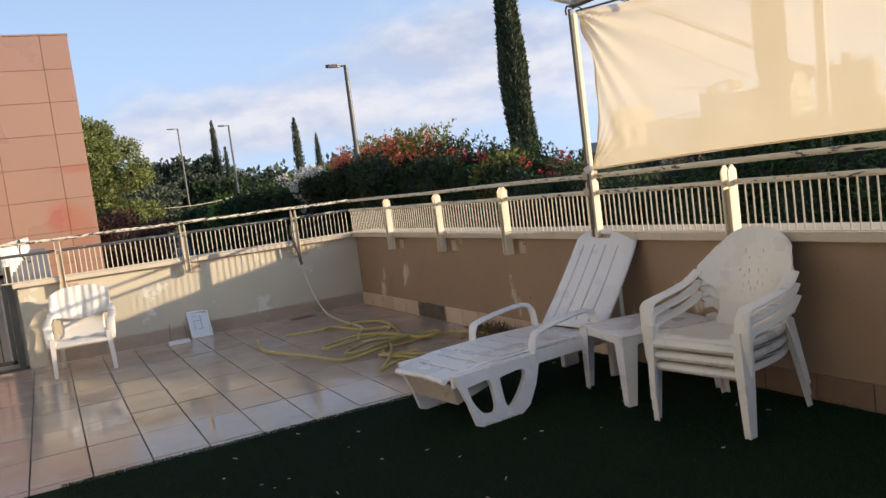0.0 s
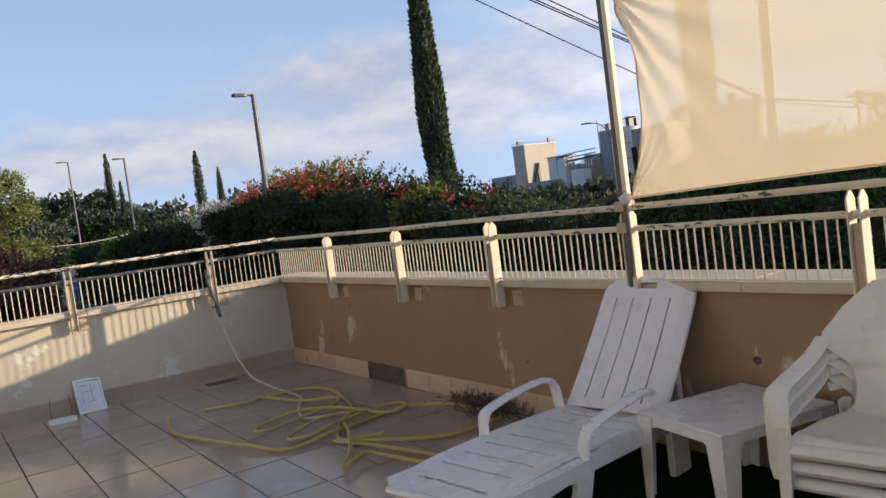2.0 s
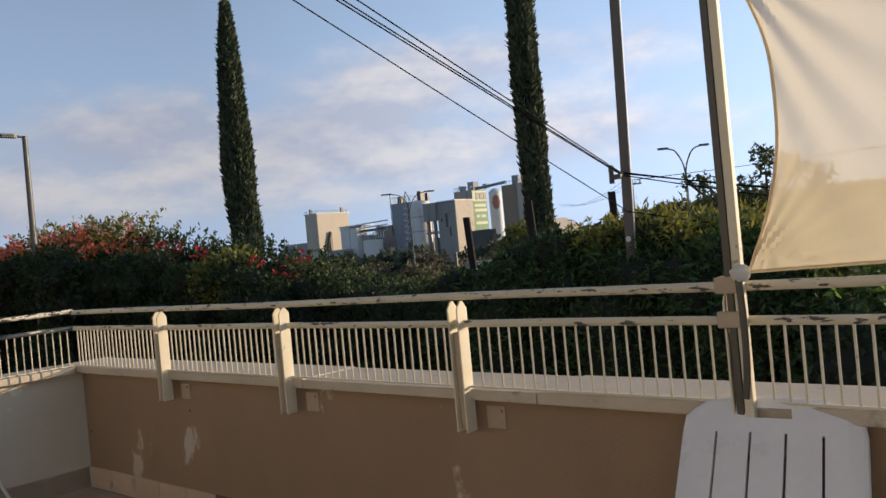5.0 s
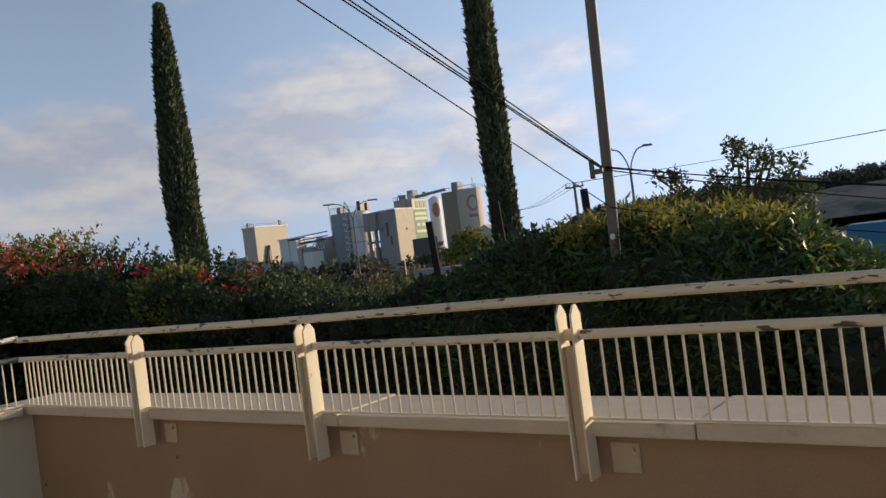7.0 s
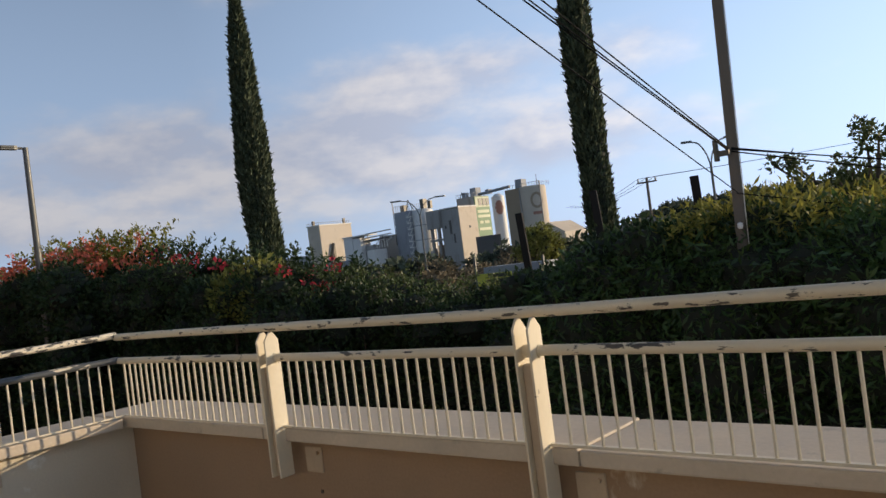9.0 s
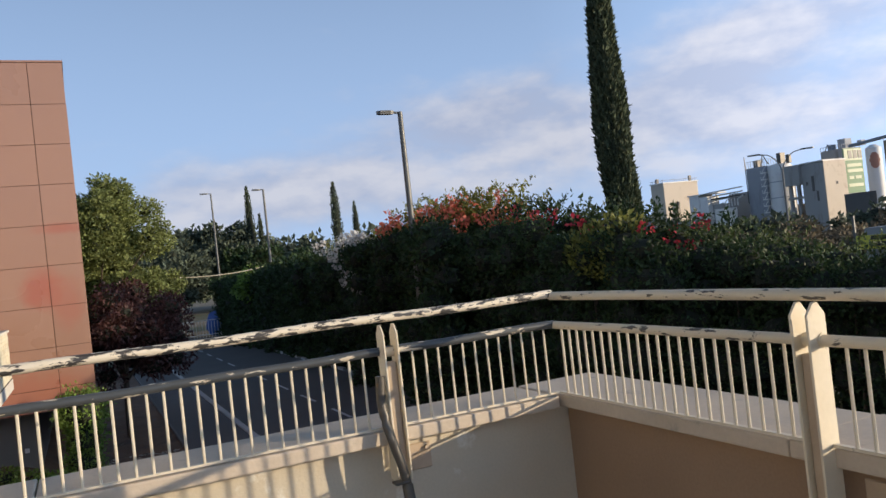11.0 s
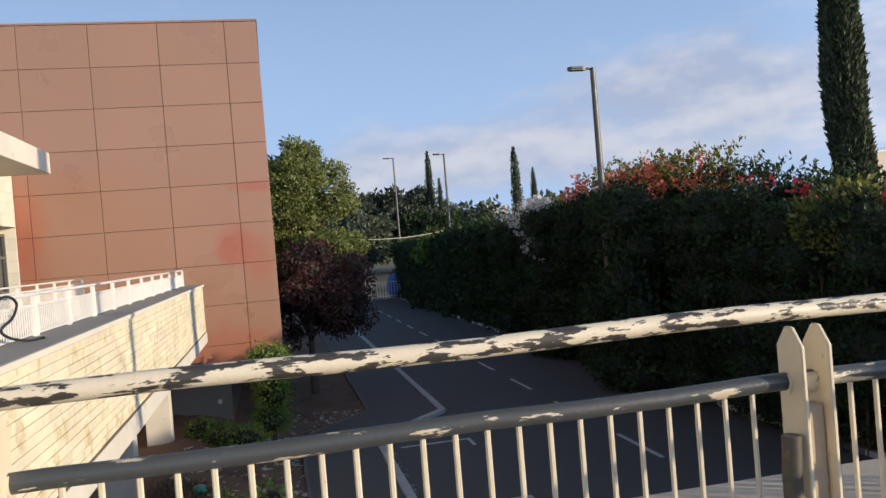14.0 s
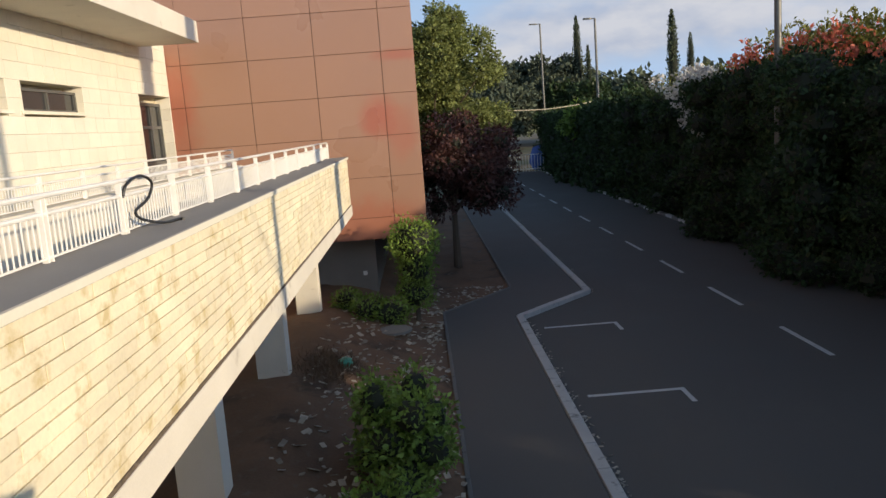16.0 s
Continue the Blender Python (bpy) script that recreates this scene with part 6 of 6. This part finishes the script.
def armchair(label, group, mat):
    t = thing("armchair", label, "chair", group)
    part("seat_shell", sheet(132, 80, chair_surface, chair_hole, 0.007, mat), None, t, "one-piece seat and slotted back")
    for s in (-1, 1):
        arm = smooth_path([(0.266 * s, -0.262, 0.31), (0.274 * s, -0.268, 0.37), (0.282 * s, -0.245, 0.485), (0.292 * s, -0.15, 0.508), (0.294 * s, 0.0, 0.527), (0.288 * s, 0.12, 0.555), (0.276 * s, 0.205, 0.60)], 6)
        n = len(arm)
        part("armrest", Geo().tube(arm, [0.044 - 0.008 * k / n for k in range(n)], 12, 0.31), mat, t, smooth=True)
        part("side_rim", Geo().tube(smooth_path([(0.25 * s, -0.25, 0.316), (0.238 * s, 0.0, 0.312), (0.195 * s, 0.2, 0.31), (0.186 * s, 0.262, 0.37), (0.20 * s, 0.27, 0.52), (0.262 * s, 0.20, 0.527)], 6), 0.016, 8, 1.2), mat, t, smooth=True)
        leg = Geo()
        leg.prism([(0.004 * s, -0.034), (0.038 * s, -0.034), (0.038 * s, 0.05), (0.029 * s, 0.05), (0.029 * s, -0.024), (0.004 * s, -0.024)], 0, 1)
        leg.v = [(x * (1.0 + 0.5 * z) + s * (0.258 - 0.026 * z) - 0.012 * s, y * (0.66 + 0.55 * z) - 0.268 + 0.022 * z, z * 0.39) for x, y, z in leg.v]
        part("front_leg", leg, mat, t, bevel=0.003)
        leg = Geo()
        leg.prism([(0, 0.03), (0.032 * s, 0.03), (0.032 * s, -0.035), (0.024 * s, -0.035), (0.024 * s, 0.02), (0, 0.02)], 0, 1)
        leg.v = [(x + s * (0.238 - 0.02 * z) - 0.012 * s, y * (0.65 + 0.4 * z) + 0.30 - 0.085 * z, z * 0.36) for x, y, z in leg.v]
        part("back_leg", leg, mat, t, bevel=0.003)
    part("front_lip", Geo().tube(smooth_path([(-0.25, -0.252, 0.298), (-0.1, -0.266, 0.302), (0.1, -0.266, 0.302), (0.25, -0.252, 0.298)], 5), 0.036, 12, 0.7), mat, t, smooth=True)
    return t


stack = armchair("white plastic stacking armchair with a slotted back", "stacked chairs", M["plastic_cream"])
for k in range(3):
    m = pose(6.44 + 0.012 * k, -0.455 - 0.014 * k, 0.014 + 0.064 * k, 0, 0, 9.5)
    if k == 0:
        stack.matrix_world = m
    else:
        c = copy_thing(stack, m)
        if k == 2:
            c["label"] = "white plastic armchair on top of the stack"
stack["label"] = "white plastic armchair at the bottom of the stack"
single = copy_thing(stack, pose(0.745, -3.29, 0.002, 0, 0, 84))
single["label"], single["group"] = "white plastic armchair with a cloth over its back", ""


def towel():
    """Cloth hung over the back of the lone chair, with a second fold on the seat."""
    def fn(u, v):
        a = 2 * u - 1
        s = v
        w = 0.285 - 0.03 * s
        f = 0.012 * math.sin(9 * a + 2 * s) * (0.3 + s) + 0.006 * math.sin(23 * a)
        if s < 0.12:
            return (a * w * 0.95, 0.385 - 0.01 + f, 0.70 + 0.9 * s)
        q = (s - 0.12) / 0.88
        drop = 0.33 * q * (1 - 0.35 * a * a * (q > 0.5))
        return (a * (w + 0.015 * math.sin(3 * q)), 0.345 - 0.14 * q - 0.055 * a * a - 0.016 + f, 0.825 - 0.07 * abs(a) ** 3 - drop)
    t = thing("draped_cloth", "pale grey creased cloth draped over the chair", "cloth")
    t.matrix_world = pose(0.745, -3.29, 0.002, 0, 0, 84)
    part("back_drape", sheet(40, 24, fn, lambda u, v: False, 0.004, M["cloth"]), None, t)
    fn2 = lambda u, v: (0.21 * (2 * u - 1), -0.265 + 0.25 * v, 0.337 + 0.012 * math.sin(14 * u + 3 * v) * v + (0.0 if v > 0.12 else -0.35 * (0.12 - v)))
    part("seat_drape", sheet(30, 14, fn2, lambda u, v: False, 0.004, M["cloth"]), None, t)


towel()


def side_table():
    t = thing("side_table", "square white plastic side table on the turf", "table", at=(5.735, -0.37, 0.0), turn=-11)
    w, d, h = 0.265, 0.31, 0.42
    part("tabletop", Geo().box(-w, w, -d, d, h - 0.016, h), M["plastic"], t, bevel=0.008)
    for y in (-1, 1):
        ap = Geo().prism([(-w, h - 0.016), (-w, h - 0.09), (-w + 0.12, h - 0.055), (w - 0.12, h - 0.055), (w, h - 0.09), (w, h - 0.016)], -0.008, 0.0, Matrix.Translation((0, y * (d - 0.004), 0)) @ pose(0, 0, 0, 90, 0, 0))
        part("apron", ap, M["plastic"], t, bevel=0.003)
    for x in (-1, 1):
        ap = Geo().prism([(-d, h - 0.016), (-d, h - 0.09), (-d + 0.12, h - 0.055), (d - 0.12, h - 0.055), (d, h - 0.09), (d, h - 0.016)], -0.008, 0.0, Matrix.Translation((x * (w - 0.004), 0, 0)) @ pose(0, 0, 0, 90, 0, 90))
        part("apron", ap, M["plastic"], t, bevel=0.003)
    for x in (-1, 1):
        for y in (-1, 1):
            g = Geo().prism([(0, 0), (-0.10 * x, 0), (-0.10 * x, -0.009 * y), (-0.009 * x, -0.009 * y), (-0.009 * x, -0.10 * y), (0, -0.10 * y)], 0, 1)
            g.v = [(px * (0.55 + 0.45 * z * z) + x * w + 0.004 * x, py * (0.55 + 0.45 * z * z) + y * d + 0.004 * y, 0.014 + z * (h - 0.03)) for px, py, z in g.v]
            part("leg", g, M["plastic"], t, bevel=0.003)
    part("stamp", Geo().box(-w - 0.0035, -w - 0.0025, -0.22, -0.12, h - 0.05, h - 0.03), M["ink"], t)


side_table()


def lounger():
    t = thing("sun_lounger", "white plastic sun lounger with raised backrest", "lounger", at=(5.265, -1.66, 0.012), turn=7)
    W, L, H = 0.285, 1.17, 0.335

    def seat(u, v):
        a = 2 * u - 1
        y = L * v
        z = H - 0.035 * (1 - min(1, v / 0.25)) ** 2 + 0.014 * math.sin(math.pi * v) - 0.012 * (1 - a * a)
        return (a * W * (1 - 0.10 * max(0, 1 - v / 0.12) ** 2), y - 0.03 * a * a * max(0, 1 - v / 0.1), z)

    def seat_hole(u, v):
        if not 0.13 < u < 0.87:
            return False
        return any(abs(v - (0.10 + 0.115 * k) + 0.02 * (2 * u - 1) ** 2) < 0.0062 for k in range(8))

    part("seat", sheet(30, 150, seat, seat_hole, 0.012, M["plastic"]), None, t, "slatted seat")
    part("foot_lip", Geo().tube(smooth_path([(-W * 0.9, -0.03, H - 0.045), (0, 0.002, H - 0.05), (W * 0.9, -0.03, H - 0.045)], 6), 0.018, 8), M["plastic"], t, smooth=True)
    for s in (-1, 1):
        part("side_rail", Geo().box(s * W - 0.012, s * W + 0.012, 0.0, L + 0.34, H - 0.085, H - 0.004), M["plastic"], t, bevel=0.006)
        # side panel leg with two rounded openings
        loops = ([(0.0, H - 0.012), (0.02, H - 0.075), (0.07, 0.15), (0.115, 0.012), (0.145, 0.0), (0.44, 0.0), (0.505, 0.04), (0.565, 0.15), (0.62, H - 0.012)],
                 [(0.07, H - 0.09), (0.15, H - 0.083), (0.225, H - 0.085), (0.25, 0.16), (0.255, 0.085), (0.23, 0.058), (0.16, 0.078), (0.10, 0.155)],
                 [(0.302, H - 0.088), (0.38, H - 0.078), (0.465, H - 0.075), (0.49, H - 0.105), (0.47, 0.18), (0.41, 0.10), (0.36, 0.062), (0.328, 0.085), (0.312, 0.16)])
        bm = bmesh.new()
        edges = []
        for k, lp in enumerate(loops):
            pts = [(0, a, b) for a, b in lp]
            if k:
                pts = smooth_path(pts + [pts[0]], 4)[:-1]
            vs = [bm.verts.new((0, q[1], q[2])) for q in pts]
            edges += [bm.edges.new((p, q)) for p, q in zip(vs, vs[1:] + vs[:1])]
        bmesh.ops.triangle_fill(bm, edges=edges, use_beauty=True, use_dissolve=False)
        bmesh.ops.recalc_face_normals(bm, faces=bm.faces)
        bmesh.ops.solidify(bm, geom=bm.faces[:], thickness=0.03)
        plate = bpy.data.meshes.new("leg_panel")
        bm.to_mesh(plate)
        bm.free()
        plate.materials.append(M["plastic"])
        part("leg_panel", plate, None, t, "side panel leg with two rounded openings", at=(s * W + 0.014 * s, 0, 0))
        arm = smooth_path([(s * (W + 0.01), 0.58, H - 0.03), (s * (W + 0.02), 0.60, H + 0.08), (s * (W + 0.025), 0.66, H + 0.115), (s * (W + 0.025), 0.85, H + 0.145), (s * (W + 0.02), 1.03, H + 0.155), (s * (W + 0.012), 1.10, H + 0.12), (s * (W + 0.005), 1.12, H + 0.0)], 6)
        part("armrest", Geo().tube(arm, 0.034, 10, 0.45), M["plastic"], t, smooth=True)
        part("back_leg", Geo().box(s * (W - 0.05) - 0.02, s * (W - 0.05) + 0.02, 1.28, 1.42, 0.0, H - 0.05), M["plastic"], t, bevel=0.01)
        part("prop", Geo().tube([(s * 0.2, 1.47, H - 0.03), (s * 0.2, 1.47, H + 0.36)], 0.014, 6), M["plastic"], t)
    part("foot_skirt", Geo().prism([(-W * 0.86, -0.01), (W * 0.8, -0.01), (W * 0.8, 0.24), (-W * 0.86, 0.24)], 0, 1).mesh("foot_skirt", M["plastic_dirty"], 0.01), None, t, "mud-stained skirt below the foot end", at=Matrix(((1, 0, 0, 0), (0, 1, -0.06, 0.07), (0, 0, 0.115, 0.135), (0, 0, 0, 1))))

    ang = radians(52.3)

    def back(u, v):
        a = 2 * u - 1
        l = 0.74 * v
        w = W * (0.985 - 0.04 * v) * (1 - 0.16 * max(0, (v - 0.9) / 0.1) ** 2.2)
        dip = -0.016 * (1 - a * a) + 0.010 * max(0, abs(a) - 0.86) / 0.14 + 0.012 * math.sin(math.pi * v)
        top = -0.016 * a * a * max(0, (v - 0.85) / 0.15)
        return (a * w, L - 0.01 + (l + top) * math.cos(ang) + dip * math.sin(ang), H + (l + top) * math.sin(ang) - dip * math.cos(ang))

    def back_hole(u, v):
        if 0.06 < v < 0.83 and any(abs(u - c) < 0.005 for c in (0.2, 0.4, 0.6, 0.8)):
            return True
        return 0.905 < v < 0.955 and 0.37 < u < 0.63

    part("backrest", sheet(125, 44, back, back_hole, 0.012, M["plastic"]), None, t, "raised backrest with four long slots and a grip hole")
    rim = [back(0, v) for v in np.linspace(0, 0.93, 14)] + [back(u, 1) for u in np.linspace(0.06, 0.94, 12)] + [back(1, v) for v in np.linspace(0.93, 0, 14)]
    part("backrest_rim", Geo().tube([(x, y + 0.012, z - 0.01) for x, y, z in rim], 0.014, 8), M["plastic"], t, smooth=True)


lounger()


# ---- small things along the walls ----
def framed_board():
    t = thing("framed_board", "small white framed board leaning on the wall", "picture frame")
    t.matrix_world = pose(0.125, -2.05, 0.0, 0, -24, 4)
    part("panel", Geo().box(-0.012, -0.004, -0.115, 0.115, 0.012, 0.315), M["paper"], t)
    for a in ((-0.012, 0.008, -0.12, -0.10, 0.0, 0.325), (-0.012, 0.008, 0.10, 0.12, 0.0, 0.325), (-0.012, 0.008, -0.10, 0.10, 0.0, 0.022), (-0.012, 0.008, -0.10, 0.10, 0.303, 0.325)):
        part("frame_side", Geo().box(*a), M["white_metal"], t, bevel=0.002)
    for a in ((-0.06, 0.04, 0.20, 0.205), (-0.06, -0.055, 0.10, 0.20), (-0.02, 0.05, 0.10, 0.105), (0.02, 0.026, 0.10, 0.26), (-0.07, 0.0, 0.26, 0.265)):
        part("drawn_line", Geo().box(-0.004, -0.0025, a[0], a[1], a[2], a[3]), M["ink"], t)


framed_board()
flat = thing("junction_box", "flat white box with two thin wires", "box", at=(0.27, -2.33, 0.0), turn=84)
part("body", Geo().box(-0.115, 0.115, -0.06, 0.06, 0.0, 0.03), M["white_metal"], flat, bevel=0.006)
part("lid", Geo().box(-0.10, 0.10, -0.05, 0.05, 0.031, 0.036), M["paper"], flat, bevel=0.002)
for s in (-1, 1):
    part("wire", Geo().tube(smooth_path([(0.08 * s, 0.04, 0.03), (0.085 * s, 0.06, 0.12), (0.075 * s, 0.07, 0.22)], 4), 0.003, 5), M["grey_steel"], flat)

hose = thing("garden_hose", "long yellow garden hose lying in loose loops", "hose")
drop = [(0.16, -0.80, 0.68), (0.19, -0.79, 0.58), (0.30, -0.78, 0.40), (0.46, -0.75, 0.20), (0.62, -0.70, 0.05), (1.1, -0.69, 0.013), (1.75, -0.72, 0.02), (2.12, -0.90, 0.03), (2.43, -0.99, 0.02), (2.6, -0.85, 0.03)]
part("supply_pipe", Geo().tube(smooth_path(drop, 9), 0.0108, 8), M["hose_pale"], hose, "faded cream length below the tap", smooth=True)
coils = (
    [(1.34, -1.4), (1.5, -1.08), (1.4, -0.85), (1.47, -0.59), (1.8, -0.48), (2.27, -0.55), (2.6, -0.68), (2.84, -0.88), (3.1, -1.05), (3.29, -1.05), (3.4, -0.86)],
    [(1.59, -1.1), (1.52, -0.96), (1.94, -0.79), (2.22, -0.62), (2.4, -0.73), (2.41, -0.94), (2.62, -1.32), (2.5, -1.4), (2.31, -1.2), (2.32, -0.95), (2.54, -0.72), (2.94, -0.59), (3.0, -0.45), (2.84, -0.4), (2.75, -0.54), (2.93, -0.98), (3.01, -1.2), (2.9, -1.32), (2.75, -1.09), (2.67, -0.9), (2.7, -0.6)],
    [(1.3, -1.7), (1.8, -1.78), (2.33, -1.68), (2.77, -1.56), (3.02, -1.43), (3.09, -1.28), (3.05, -1.08), (2.94, -0.78), (2.9, -0.41), (3.19, -0.21), (3.5, -0.12), (3.68, -0.12), (3.81, -0.26), (3.79, -0.54), (3.69, -0.76), (3.45, -1.0), (3.18, -1.12), (3.46, -1.04), (3.77, -0.98), (4.2, -0.83)],
    [(4.3, -1.0), (3.8, -1.09), (3.72, -1.17), (3.83, -1.36), (3.68, -1.28), (3.55, -1.18), (3.18, -1.0), (2.9, -0.9)],
)
for k, run in enumerate(coils):
    pts = [(x, y, 0.013 + 0.02 * (k % 2) + 0.012 * (1 + math.sin(2.1 * i + k))) for i, (x, y) in enumerate(run)]
    part("hose_coil", Geo().tube(smooth_path(pts, 8), 0.0125, 8), M["hose"], hose, smooth=True)
part("coupling", Geo().tube([(0.155, -0.80, 0.735), (0.165, -0.80, 0.69), (0.185, -0.797, 0.64)], 0.02, 10), M["dark_steel"], hose, "dark hose coupling", smooth=True)
tap = thing("garden_tap", "rusty garden tap on a pipe beside the railing post", "tap")
part("pipe", Geo().tube(smooth_path([(0.10, -0.84, 1.12), (0.105, -0.845, 1.0), (0.14, -0.83, 0.88), (0.15, -0.81, 0.80), (0.153, -0.80, 0.735)], 5), 0.017, 10), M["dark_steel"], tap, smooth=True)
part("handle", Geo().box(0.13, 0.18, -0.85, -0.80, 0.742, 0.750, None), M["dark_steel"], tap, bevel=0.003)

weed = thing("dry_weeds", "dry brown weeds by the wall", "weeds", kind="stuff")
wp = np.stack([RNG.normal(3.55, 0.22, 900), -0.05 - np.abs(RNG.normal(0, 0.09, 900)), np.abs(RNG.normal(0.02, 0.035, 900))], 1)
part("stalk_mass", leaf_mesh("stalk_mass", M["dry_plant"], wp, 0.07, up=0.7, slim=0.12, seed=91), None, weed, kind="stuff")
drain = thing("floor_drain", "small dark drain slot in the floor", "drain", kind="structure")
part("slot", Geo().box(0.10, 0.24, -1.02, -0.72, -0.004, 0.003), M["hole"], drain)
for k, (x, z, r) in enumerate(((5.62, 0.53, 0.022), (5.9, 0.47, 0.013), (6.12, 0.45, 0.012), (1.44, 0.66, 0.008), (0.06, 0.42, 0.01), (3.9, 0.36, 0.008))):
    tagged(part("wall_hole", Geo().tube([(x, 0.004, z), (x, -0.003, z)], r, 9), M["hole"]), "small dark broken hole in the plaster", "hole", kind="structure")


def gate():
    t = thing("gate", "grey steel gate leaf at the end of the parapet", "gate")
    part("gate_frame", Geo().box(-0.16, -0.12, -4.90, -3.93, 0.06, 0.10).box(-0.16, -0.12, -4.90, -3.93, 0.98, 1.02).box(-0.16, -0.12, -3.97, -3.93, 0.06, 1.02).box(-0.16, -0.12, -4.9, -4.86, 0.06, 1.02), M["dark_steel"], t)
    bar = Geo().tube([(-0.14, 0, 0.1), (-0.14, 0, 0.98)], 0.008, 6).mesh("bar", M["dark_steel"])
    for k in range(8):
        part("bar", bar, None, t, at=(0, -4.06 - 0.1 * k, 0))
    part("hinge_post", Geo().box(-0.17, -0.11, -3.92, -3.86, -0.006, 1.1), M["dark_steel"], t)


gate()
